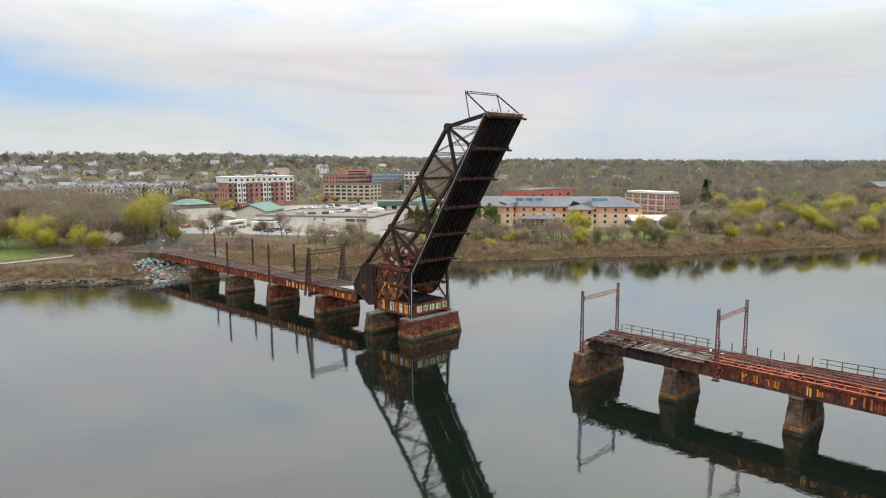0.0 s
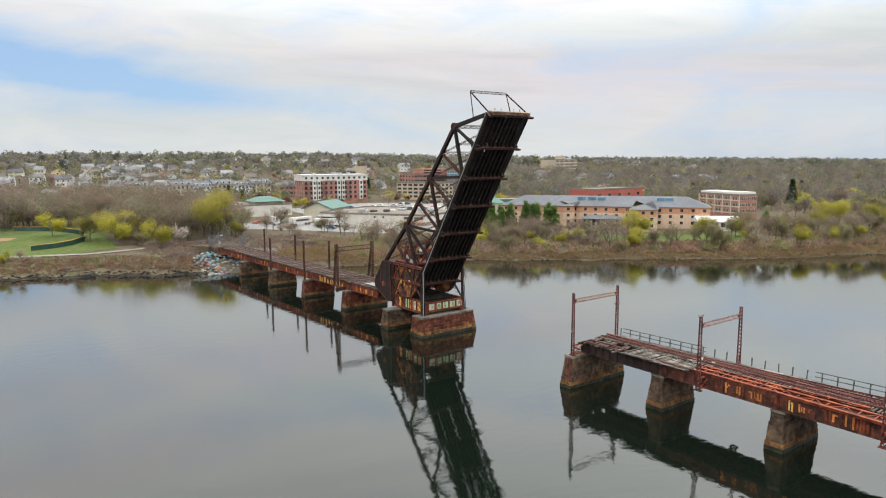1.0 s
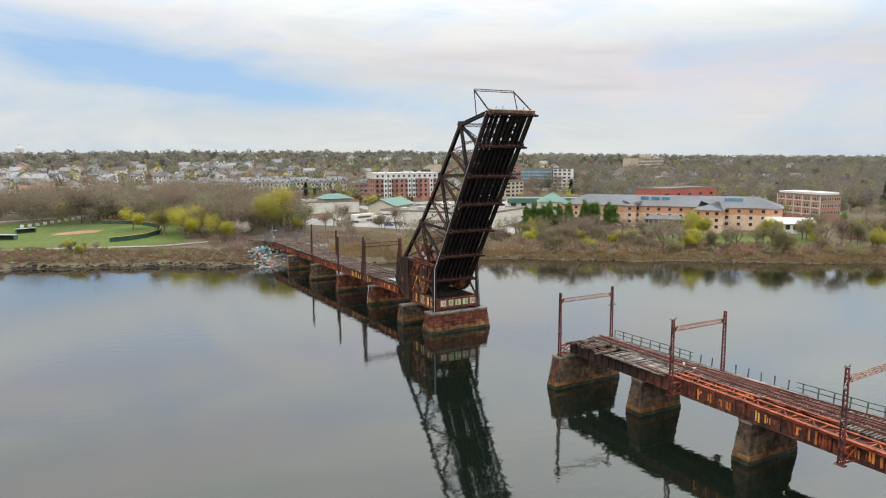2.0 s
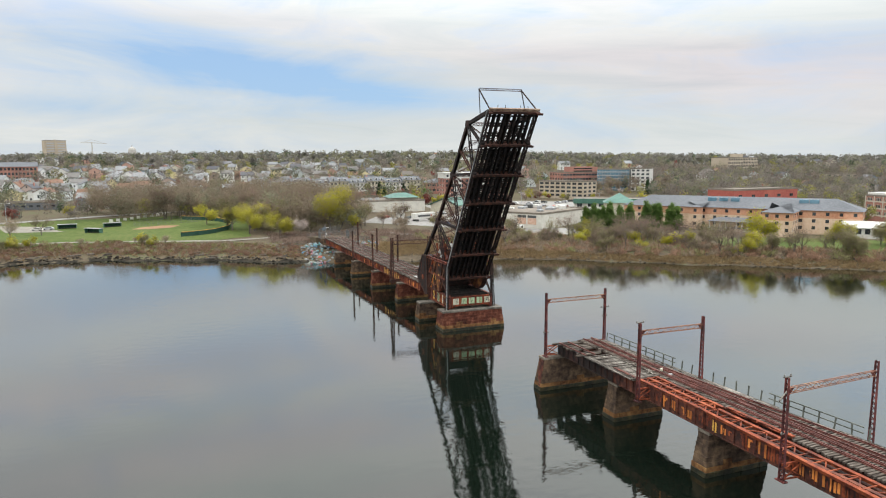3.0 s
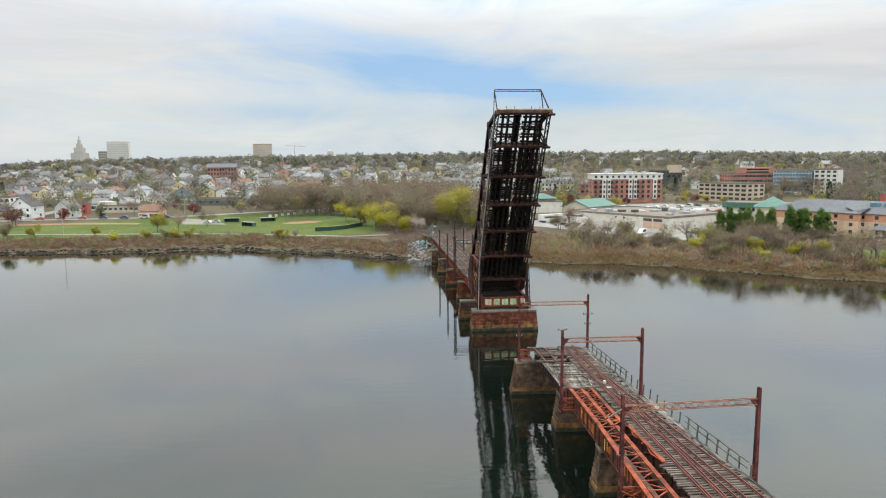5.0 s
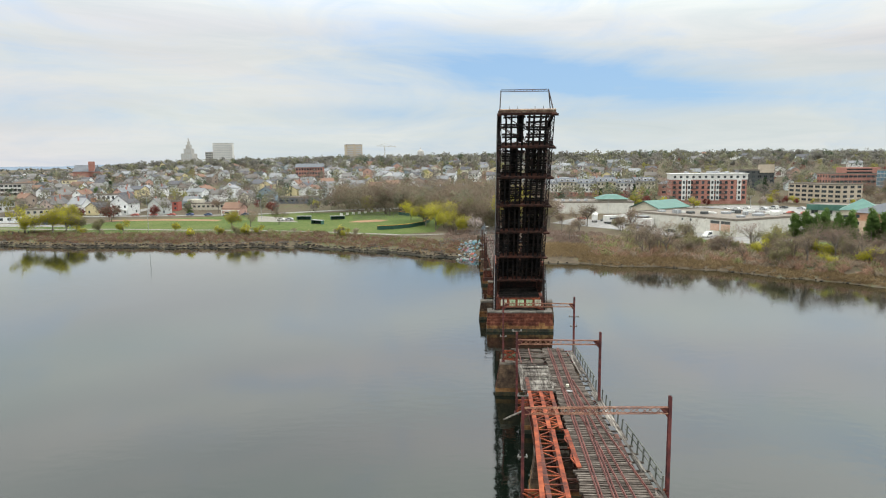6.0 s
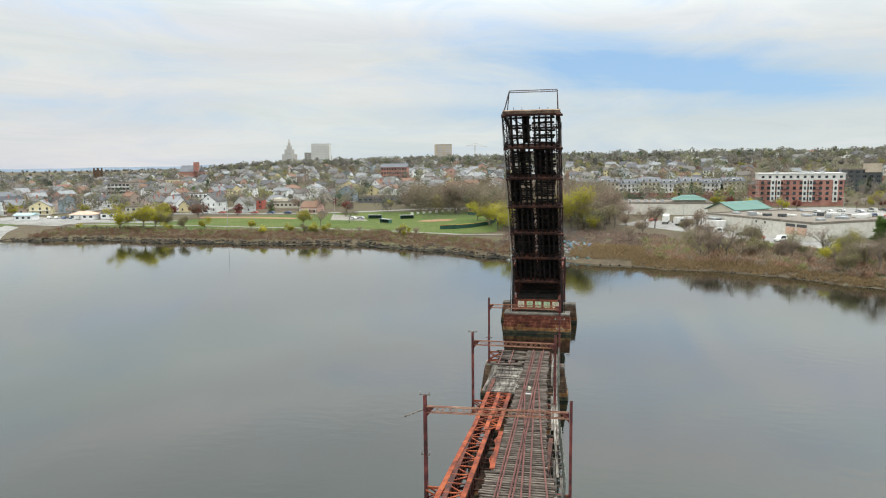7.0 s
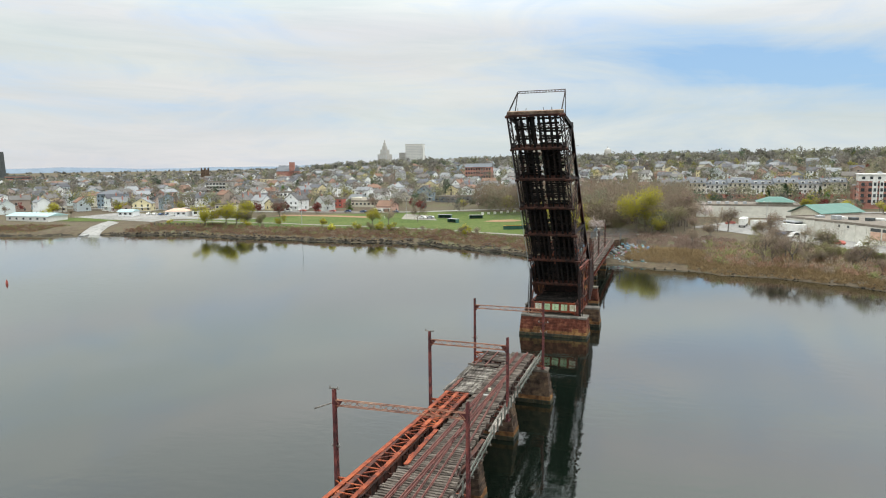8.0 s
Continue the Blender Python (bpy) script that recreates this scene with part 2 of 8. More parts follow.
def laced(bm, a, b, w, h, up=(0, 0, 1), pitch=0.6, bar=0.05, leg=0.09, faces=(0, 1, 2, 3)):
    """A laced column: four corner angles and zigzag lacing on the named faces."""
    a, b = Vector(a), Vector(b)
    d = (b - a).normalized()
    u = Vector(up)
    if abs(d.dot(u)) > 0.98:
        u = Vector((0, 1, 0))
    s = d.cross(u).normalized()
    u = s.cross(d).normalized()
    c = [s * (i * w / 2) + u * (j * h / 2) for i, j in ((-1, -1), (1, -1), (1, 1), (-1, 1))]
    for o in c:
        beam(bm, a + o, b + o, leg, leg, u)
    n = max(2, int((b - a).length / pitch))
    for f in faces:
        p, q = c[f], c[(f + 1) % 4]
        for i in range(n):
            t0, t1 = a.lerp(b, i / n), a.lerp(b, (i + 1) / n)
            beam(bm, t0 + (p if i % 2 else q), t1 + (q if i % 2 else p), bar, 0.025, (p + q).normalized() if (p + q).length > 0 else u)


def prism(bm, outline, x0, x1):
    """A flat plate: the outline in y and z, drawn out from x0 to x1."""
    lo = [bm.verts.new((x0, y, z)) for y, z in outline]
    hi = [bm.verts.new((x1, y, z)) for y, z in outline]
    bm.faces.new(lo)
    bm.faces.new(hi[::-1])
    for i in range(len(outline)):
        j = (i + 1) % len(outline)
        bm.faces.new((lo[i], hi[i], hi[j], lo[j]))


def tube(bm, pts, r, sides=6):
    pts = [Vector(p) for p in pts]
    for a, b in zip(pts, pts[1:]):
        m = Matrix.Translation((a + b) / 2) @ (b - a).to_track_quat("Z", "Y").to_matrix().to_4x4()
        bmesh.ops.create_cone(bm, cap_ends=True, segments=sides, radius1=r, radius2=r, depth=(b - a).length, matrix=m)


def chamfered(sx, sy, sz, c, name, mat, rough=0.0, seed=0):
    """A block mesh with chamfered, slightly uneven edges, centred on its origin."""
    rng = random.Random(seed)
    bm = bmesh.new()
    bmesh.ops.create_cube(bm, size=1.0)
    for v in bm.verts:
        v.co = Vector((v.co.x * sx, v.co.y * sy, v.co.z * sz))
    if c:
        bmesh.ops.bevel(bm, geom=list(bm.edges), offset=c, segments=1, affect="EDGES")
    for v in bm.verts:
        v.co += Vector((rng.uniform(-1, 1), rng.uniform(-1, 1), rng.uniform(-1, 1))) * rough
    me = bpy.data.meshes.new(name)
    bm.to_mesh(me)
    bm.free()
    me.materials.append(mat)
    return me


def piece(name, me, parent, m):
    """One of many alike pieces on a shared mesh, at the world pose m."""
    ob = new(name, me)
    ob.parent = parent
    if parent.type == "EMPTY":
        ob.matrix_parent_inverse = parent.matrix_basis.inverted()
    ob.matrix_basis = m
    return ob

# ---- ground and water ----
SHORE_X = (-3000, -700, -420, -310, -228, -154, -80, -50, -25, 0, 21, 53, 77, 108, 131, 162, 228, 330, 520, 900, 3000)
SHORE_Y = (-300, 20, 92, 117, 142, 136, 137, 121, 108, 99, 91, 84, 65, 45, 24, 8, -25, -75, -160, -330, -1500)
RIDGE_A = (-180, -75, -54, -38, -33, -30, -26, -19, -12, 0, 11, 22, 35, 55, 68, 80, 180)
RIDGE_E = (-0.5, -0.6, -0.6, -0.5, -0.25, 0.1, 0.40, 0.57, 0.68, 0.80, 0.82, 0.80, 0.48, 0.17, -0.07, -0.1, 0.0)


def shore_y(x):
    return np.interp(x, SHORE_X, SHORE_Y) + 1.6 * np.sin(x * 0.11) + 1.1 * np.sin(x * 0.29 + 1.0) + 0.6 * np.sin(x * 0.7)


def ground_z(x, y):
    """The ground's height: river bed, bank, river terrace and the ridge behind the town."""
    x, y = np.asarray(x, float), np.asarray(y, float)
    slope = np.interp(x, (-200, 20, 80, 300), (1.0, 0.93, 0.72, 0.85))
    d = np.maximum((y - shore_y(x)) * slope, (-430 - y) * 1.0)
    low = np.interp(d, (-40, -3, 0, 2, 5, 14, 40, 250, 600, 3000), (-4, -0.7, 0.0, 0.75, 1.5, 2.7, 3.6, 6.0, 8.5, 9.0))
    r = np.hypot(x, y + 110)
    a = np.degrees(np.arctan2(x, y + 110))
    top = 34 + 1150 * np.tan(np.radians(np.interp(a, RIDGE_A, RIDGE_E))) - 12.5
    s = np.clip((r - 420) / 730, 0, 1)
    s = s * s * (3 - 2 * s)
    s = np.where(d > 0, s, 0) * np.clip(d / 120, 0, 1)
    far = np.clip((r - 1300) / 2500, 0, 1) * 7
    return low + (np.maximum(top, low) - low) * s + far * np.where(d > 0, 1, 0) + np.where(d > 20, 0.35 * np.sin(x * 0.045) * np.sin(y * 0.05), 0)


def gz(x, y):
    return float(ground_z(x, y))


EARTH = material("river_terrace_soil", [(0.076, 0.060, 0.042), (0.112, 0.088, 0.060), (0.098, 0.102, 0.052)], 0.35, 0.02, 0.95, 0, 0.5)
azs = np.radians(np.concatenate([np.arange(-72, 98, 0.4), np.arange(98, 288, 4.0)]))
rad = np.concatenate([[2], np.arange(110, 460, 2.5), np.geomspace(462, 4800, 46)])
AA, RR = np.meshgrid(azs, rad)
GX, GY = RR * np.sin(AA), -110 + RR * np.cos(AA)
GZ = ground_z(GX, GY)
na, nr = len(azs), len(rad)
gverts = np.stack([GX, GY, GZ], -1).reshape(-1, 3)
ii, jj = np.meshgrid(np.arange(nr - 1), np.arange(na), indexing="ij")
k0, k1 = ii * na + jj, ii * na + (jj + 1) % na
gfaces = np.stack([k0, k1, k1 + na, k0 + na], -1).reshape(-1, 4)
me = bpy.data.meshes.new("ground")
me.from_pydata(gverts.tolist(), [], gfaces[:, ::-1].tolist())
me.polygons.foreach_set("use_smooth", [True] * len(me.polygons))
me.materials.append(EARTH)
ground = tagged(new("ground", me), "brown and green riverside ground rising to a wooded ridge", "ground", kind="structure")

WATER = bpy.data.materials.new("river_water")
WATER.use_nodes = True
n, l = WATER.node_tree.nodes, WATER.node_tree.links
bsdf = n["Principled BSDF"]
bsdf.inputs["Base Color"].default_value = (0.0042, 0.0070, 0.0048, 1)
bsdf.inputs["Roughness"].default_value, bsdf.inputs["IOR"].default_value = 0.04, 1.39
geo = n.new("ShaderNodeNewGeometry")


def ripple(scale, detail, stretch):
    mp = n.new("ShaderNodeMapping")
    mp.inputs["Scale"].default_value = stretch
    l.new(geo.outputs["Position"], mp.inputs["Vector"])
    t = n.new("ShaderNodeTexNoise")
    t.inputs["Scale"].default_value, t.inputs["Detail"].default_value = scale, detail
    l.new(mp.outputs[0], t.inputs["Vector"])
    return t.outputs["Fac"]


def water_math(op, a, b, c=0.0):
    t = n.new("ShaderNodeMath")
    t.operation = op
    for i, v in enumerate((a, b, c)):
        if isinstance(v, (int, float)):
            t.inputs[i].default_value = v
        else:
            l.new(v, t.inputs[i])
    return t.outputs[0]


calm = n.new("ShaderNodeMapRange")
l.new(ripple(0.018, 3.0, (1, 0.45, 1)), calm.inputs[0])
calm.inputs[1].default_value, calm.inputs[2].default_value = 0.42, 0.66
calm.inputs[3].default_value, calm.inputs[4].default_value = 0.35, 1.0
waves = water_math("ADD", water_math("MULTIPLY", ripple(0.5, 3.0, (0.8, 1.3, 1)), 1.0), water_math("MULTIPLY", ripple(1.3, 2.0, (1, 1, 1)), 0.16))
bump = n.new("ShaderNodeBump")
bump.inputs["Distance"].default_value = 0.05
l.new(water_math("MULTIPLY", calm.outputs[0], 0.66), bump.inputs["Strength"])
l.new(waves, bump.inputs["Height"])
l.new(bump.outputs[0], bsdf.inputs["Normal"])
l.new(bump.outputs[0], bsdf.inputs["Coat Normal"])
bsdf.inputs["Specular Tint"].default_value, bsdf.inputs["Coat Tint"].default_value = (0.95, 1.0, 0.965, 1), (0.97, 1.0, 0.98, 1)
bsdf.inputs["Coat Weight"].default_value, bsdf.inputs["Coat IOR"].default_value, bsdf.inputs["Coat Roughness"].default_value = 0.62, 1.36, 0.05
bm = bmesh.new()
bmesh.ops.create_grid(bm, x_segments=1, y_segments=1, size=4800)
water = part("water", bm, WATER, None, "calm dark grey river reflecting the cloudy sky")
tagged(water, "", "river", kind="structure")

# ---- stone piers ----
BLOCKS = [chamfered(1, 1, 1, 0.03, "stone", m, 0.018, i) for i, m in enumerate((STONE, STONE, STONE))]
BLOCKS_RED = [chamfered(1, 1, 1, 0.03, "stone", STONE_RED, 0.018, 5 + i) for i in range(3)]
BLOCKS_TIDE = [chamfered(1, 1, 1, 0.05, "stone", ALGAE, 0.02, 9 + i) for i in range(2)]
BLOCKS_STAIN = [chamfered(1, 1, 1, 0.03, "stone", STONE_STAIN, 0.018, 16 + i) for i in range(2)]
BLOCKS_CAP = [chamfered(1, 1, 1, 0.03, "coping", COPING, 0.012, 12 + i) for i in range(2)]
BLOCKS_CAP_PALE = [chamfered(1, 1, 1, 0.03, "coping", COPING_PALE, 0.012, 14 + i) for i in range(2)]
rng = random.Random(4)


def stone_pier(base, top, z_top, label, blocks=BLOCKS, course=0.58, length=1.25, cap=True):
    """A battered masonry pier. base, top: (x0, x1, y0, y1) at the water and under the coping."""
    body = thing("stone_pier", ((base[0] + base[1]) / 2, (base[2] + base[3]) / 2, 0), label, "bridge pier", "stone piers of the old railway bridge")
    bm = bmesh.new()
    core_mat = blocks[0].materials[0]
    ring = []
    for z, q, s in ((-1.5, base, 0.3), (0.0, base, 0.06), (z_top - 0.3, top, 0.06)):
        g = -s if z < 0 else s
        ring.append([bm.verts.new((x, y, z)) for x, y in ((q[0] + g, q[2] + g), (q[1] - g, q[2] + g), (q[1] - g, q[3] - g), (q[0] + g, q[3] - g))])
    for lo, hi in zip(ring, ring[1:]):
        for i in range(4):
            bm.faces.new((lo[i], lo[(i + 1) % 4], hi[(i + 1) % 4], hi[i]))
    bm.faces.new(ring[-1])
    core = part("core", bm, core_mat, body)
    n = max(3, round((z_top - 0.4) / course))
    hgt = (z_top - 0.4) / n
    for k in range(n):
        t = (k + 0.5) / n
        x0, x1, y0, y1 = [base[i] + (top[i] - base[i]) * t for i in range(4)]
        kinds = BLOCKS_TIDE if k == 0 else BLOCKS_STAIN if k == 1 else list(blocks) * 2 + BLOCKS_STAIN[:1] if k == 2 else blocks
        for a, b, face in (((x0, y0), (x1, y0), 0), ((x0, y1), (x0, y0), 1), ((x1, y0), (x1, y1), 2), ((x1, y1), (x0, y1), 3)):
            span = math.hypot(b[0] - a[0], b[1] - a[1])
            m = max(1, round(span / length))
            cuts = sorted([0.0, 1.0] + [(i + 0.5 * (k % 2) + rng.uniform(-0.12, 0.12)) / m for i in range(1 - k % 2, m)])
            for u, v in zip(cuts, cuts[1:]):
                if v - u < 0.02:
                    continue
                w = (u + v) / 2
                px, py = a[0] + (b[0] - a[0]) * w, a[1] + (b[1] - a[1]) * w
                out = rng.uniform(-0.02, 0.05)
                ln = (v - u) * span - 0.018
                sx, sy = (ln, 0.4) if face in (0, 3) else (0.4, ln)
                nx, ny = ((0, -1), (-1, 0), (1, 0), (0, 1))[face]
                piece("stone", rng.choice(kinds), body, Matrix.Translation((px + nx * (out - 0.17), py + ny * (out - 0.17), (k + 0.5) * hgt)) @ Matrix.Diagonal((sx, sy, hgt - 0.018, 1)))
    if cap:
        x0, x1, y0, y1 = top[0] - 0.12, top[1] + 0.12, top[2] - 0.12, top[3] + 0.12
        m = max(2, round((x1 - x0) / 1.6))
        for i in range(m):
            cx = x0 + (x1 - x0) * (i + 0.5) / m
            piece("coping", rng.choice(BLOCKS_CAP_PALE if z_top < 4.5 else BLOCKS_CAP), body, Matrix.Translation((cx, (y0 + y1) / 2, z_top - 0.16 + rng.uniform(-0.02, 0.02))) @ Matrix.Diagonal(((x1 - x0) / m - 0.03, y1 - y0, 0.32, 1)))
    return body


end_pier = stone_pier((-5.9, 6.7, -37.4, -35.2), (-5.1, 6.0, -37.0, -35.5), 4.9, "wide brown granite pier under the broken end of the trestle")
for dy, wide, foot in ((-0.35, 0.5, 0.7), (0.15, 0.3, 1.6), (0.55, 0.22, 2.4)):
    bm = bmesh.new()
    beam(bm, (-5.22, -36.5 + dy, 4.5), (-5.22 - 0.8 * (4.5 - foot) / 4.9, -36.5 + dy, foot), wide, 0.05, (1, 0, 0))
    part("rust_run", bm, GIRDER_RED, end_pier, "red rust run down the stone")
stone_pier((-2.8, 4.9, -51.2, -48.5), (-2.2, 4.3, -50.8, -49.0), 4.9, "brown granite pier with orange rust stains")
stone_pier((-2.9, 5.8, -67.7, -65.4), (-2.3, 5.2, -67.3, -65.8), 4.9, "brown granite pier with orange rust stains")
stone_pier((-3.2, 6.6, -84.4, -82.0), (-2.6, 6.0, -84.0, -82.4), 4.9, "brown granite pier with orange rust stains")
stone_pier((-3.4, 7.4, -101.0, -98.6), (-2.8, 6.8, -100.6, -99.0), 4.9, "brown granite pier with orange rust stains")
stone_pier((-7.1, 6.3, -0.3, 4.2), (-6.8, 6.0, 0.5, 3.7), 4.0, "broad rust-stained granite pier carrying the raised span", BLOCKS_RED, 0.6, 1.4)
stone_pier((-8.7, 7.4, 9.9, 12.9), (-8.3, 7.0, 10.5, 12.5), 4.0, "broad granite pier under the tail of the raised span", BLOCKS, 0.6, 1.4)
stone_pier((-7.0, 4.4, 31.2, 33.6), (-6.6, 4.0, 31.5, 33.3), 4.5, "low granite pier of the far approach", BLOCKS_RED, 0.6, 1.6)
stone_pier((-8.2, 0.2, 50.6, 52.8), (-7.8, -0.2, 50.9, 52.5), 4.5, "low granite pier of the far approach", BLOCKS_RED, 0.6, 1.6)
stone_pier((-9.0, -1.2, 70.9, 73.0), (-8.6, -1.6, 71.2, 72.7), 4.5, "low granite pier of the far approach", BLOCKS, 0.6, 1.6)
stone_pier((-9.6, -1.0, 92.2, 94.2), (-9.2, -1.4, 92.5, 93.9), 4.5, "low granite pier of the far approach", BLOCKS, 0.6, 1.6)

# ---- the raised span ----
BEAM_PAINT = material("faded_beam_paint", [(0.13, 0.050, 0.030), (0.26, 0.12, 0.075), (0.36, 0.21, 0.13)], 1.5, 0.4, 0.8)
# Rusty tan of the tip plate, with its grey highlight put into the colour.
TIP_HIGHLIGHT = material("tan_tip_highlight", [(0.13, 0.070, 0.045), (0.27, 0.19, 0.135), (0.40, 0.32, 0.24)], 1.5, 0.5, 0.85)
XL, XR = -4.85, 4.05
LOW = [Vector((0, -17.0 + 3.47 * i, 42.0 - 5.29 * i)) for i in range(7)]
UP = {"U1": (-7.7, 40.3), "U1b": (-3.95, 35.6), "U2": (-0.1, 31.0), "U2b": (4.1, 26.2), "U3": (8.3, 21.4), "U3b": (12.4, 17.3), "U4": (16.6, 13.2)}
NODE = {**{"L%d" % i: (p.y, p.z) for i, p in enumerate(LOW)}, **UP}
ALONG = (LOW[6] - LOW[0]).normalized()
OUT = Vector((0, -0.836, -0.548))
leaf = thing("bascule_span", (-0.4, 8.5, 6.6), "rusted dark steel railway drawbridge span raised steeply open", "drawbridge")


def at(x, key):
    y, z = NODE[key]
    return Vector((x, y, z))


for x, s in ((XL, -1), (XR, 1)):
    bm = bmesh.new()
    for side in (-0.28, 0.28):
        beam(bm, (x + side, LOW[0].y, LOW[0].z), (x + side, LOW[6].y, LOW[6].z), 0.06, 0.62, OUT)
    laced(bm, (x, LOW[0].y, LOW[0].z), (x, LOW[6].y, LOW[6].z), 0.5, 0.55, OUT, 0.75, 0.09, 0.08, (0, 2))
    part("lower_chord", bm, RUST_DARK, leaf)
    for a, b in (("L0", "U1"), ("U1", "U2"), ("U2", "U3"), ("U3", "U4")):
        bm = bmesh.new()
        for side in (-0.27, 0.27):
            beam(bm, at(x + side, a), at(x + side, b), 0.06, 0.6, OUT)
        beam(bm, at(x, a) - OUT * 0.29, at(x, b) - OUT * 0.29, 0.6, 0.04, OUT)
        laced(bm, at(x, a), at(x, b), 0.5, 0.5, OUT, 0.8, 0.09, 0.07, (0,))
        part("upper_chord", bm, RUST_BROWN if b == "U3" else RUST_DARK, leaf)
    for a, b, w in (("U1", "L1", 0.36), ("U1", "L2", 0.5), ("U1b", "L2", 0.3), ("U2", "L2", 0.4), ("U2", "L3", 0.34), ("U2", "L4", 0.5), ("U2b", "L4", 0.3), ("U3", "L4", 0.4), ("U3", "L5", 0.38), ("U3", "L6", 0.5), ("U3b", "L6", 0.32)):
        bm = bmesh.new()
        p, q = at(x, a), at(x, b)
        for side in (-0.2, 0.2):
            beam(bm, p + Vector((side, 0, 0)), q + Vector((side, 0, 0)), 0.05, w, OUT if abs((q - p).normalized().dot(OUT)) < 0.9 else ALONG)
        laced(bm, p, q, 0.4, w, OUT if abs((q - p).normalized().dot(OUT)) < 0.9 else ALONG, 0.7, 0.07, 0.05, (0, 2))
        part("web_member", bm, RUST_BROWN if w < 0.35 else RUST_DARK, leaf)
    for key in ("L1", "L2", "L3", "L4", "L5", "U1", "U2", "U3"):
        bm = bmesh.new()
        c = at(x, key)
        m = Matrix.Translation(c) @ pose(0, 0, 0, 0, 90, 0)
        bmesh.ops.create_cone(bm, cap_ends=True, segments=6, radius1=0.75, radius2=0.75, depth=0.66, matrix=m)
        part("gusset_plate", bm, RUST_DARK, leaf)
    bm = bmesh.new()
    hip = Vector((x * 0.93 - 0.03, -11.8, 46.1))
    beam(bm, at(x, "L0") + Vector((0, 0, 0.3)), hip, 0.16, 0.2)
    beam(bm, hip, at(x, "L0").lerp(at(x, "U1"), 0.42), 0.13, 0.13)
    part("gantry_leg", bm, RUST_DARK, leaf, "thin steel legs of the end gantry")
bm = bmesh.new()
laced(bm, (XL * 0.93, -11.8, 46.1), (XR * 0.93, -11.8, 46.1), 0.22, 0.34, (0, 0, 1), 0.5, 0.04, 0.07)
part("gantry_beam", bm, RUST_BROWN, leaf)

# floor system: cross girders, stringers and what is left of the timber ties
for i, p in enumerate(LOW):
    bm = bmesh.new()
    c = p + OUT * (0.25 if i else 0.05)
    ibeam(bm, (XL + 0.3, c.y, c.z), (XR - 0.3, c.y, c.z), 0.42, 1.15, OUT, 0.06, 0.07, 1.55)
    for x, s in ((XL, -1), (XR, 1)):
        lo, hi = c + OUT * 0.57, c - OUT * 0.6
        lo2 = lo + OUT * 0.25
        pts = [Vector((x - s * 0.3, lo2.y, lo2.z)), Vector((x + s * (0.85 if s > 0 else 0.4), lo2.y, lo2.z)), Vector((x + s * 0.2, hi.y, hi.z))]
        v = [bm.verts.new(q + ALONG * e) for e in (-0.05, 0.05) for q in pts]
        for f in ((0, 1, 2), (5, 4, 3), (0, 3, 4, 1), (1, 4, 5, 2), (2, 5, 3, 0)):
            bm.faces.new([v[k] for k in f])
        beam(bm, pts[0], pts[1], 0.4, 0.07, OUT)
    part("cross_girder", bm, RUST_BROWN, leaf, "red-brown plate girder with riveted stiffeners")
bm = bmesh.new()
end = LOW[0] - ALONG * 0.25
beam(bm, (XL - 0.15, end.y, end.z), (XR + 0.45, end.y, end.z), 0.6, 0.3, OUT)
part("end_plate", bm, TIP_HIGHLIGHT, leaf, "rusty tan edge plate at the tip, paled as a highlight")
for x in (-3.3, -1.9, 1.0, 2.4):
    bm = bmesh.new()
    tip = LOW[0] - ALONG * 0.3
    beam(bm, (x, tip.y + 0.3, tip.z), (x + 0.05, tip.y + 0.35, tip.z + 0.75), 0.07, 0.07)
    part("rail_stub", bm, RUST_DARK, leaf)
IN = -OUT
for x in (-3.75, -2.85, -1.75, -0.95, 0.15, 0.95, 2.05, 2.95):
    bm = bmesh.new()
    a, b = LOW[0] + IN * 0.05, LOW[6] + IN * 0.05
    ibeam(bm, (x, a.y, a.z), (x, b.y, b.z), 0.3, 0.75, OUT, 0.04, 0.05)
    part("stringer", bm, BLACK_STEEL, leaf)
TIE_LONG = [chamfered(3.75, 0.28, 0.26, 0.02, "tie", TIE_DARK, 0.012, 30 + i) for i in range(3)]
TURN_LEAF = Matrix([(1, 0, 0, 0), (0, ALONG.y, OUT.y, 0), (0, ALONG.z, OUT.z, 0), (0, 0, 0, 1)])
rng = random.Random(11)
for side, x in enumerate((-2.45, 1.6)):
    for k in range(78):
        f = (k + 0.5) / 78
        lost = 0.36 if f < 0.2 else (0.24 if f < 0.42 else (0.16 if f < 0.6 else 0.04))
        if rng.random() < lost:
            continue
        c = LOW[0].lerp(LOW[6], f) + IN * 0.55
        piece("tie", rng.choice(TIE_LONG), leaf, Matrix.Translation((x + rng.uniform(-0.15, 0.15), c.y, c.z)) @ TURN_LEAF @ pose(0, 0, 0, 0, 0, rng.uniform(-2.5, 2.5)))
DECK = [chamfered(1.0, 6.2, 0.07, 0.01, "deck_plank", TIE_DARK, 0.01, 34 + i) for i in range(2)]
for k in range(6):
    c = (LOW[k] + LOW[k + 1]) / 2 + IN * 0.76
    for j, x in enumerate((-4.15, -3.2, -2.2, -1.2, 0.25, 1.25, 2.25, 3.25)):
        if rng.random() < (0.85, 0.65, 0.5, 0.32, 0.15, 0.0)[k]:
            continue
        piece("deck_plank", DECK[j % 2], leaf, Matrix.Translation((x, c.y, c.z)) @ TURN_LEAF @ Matrix.Diagonal((0.92, 1, 1, 1)))
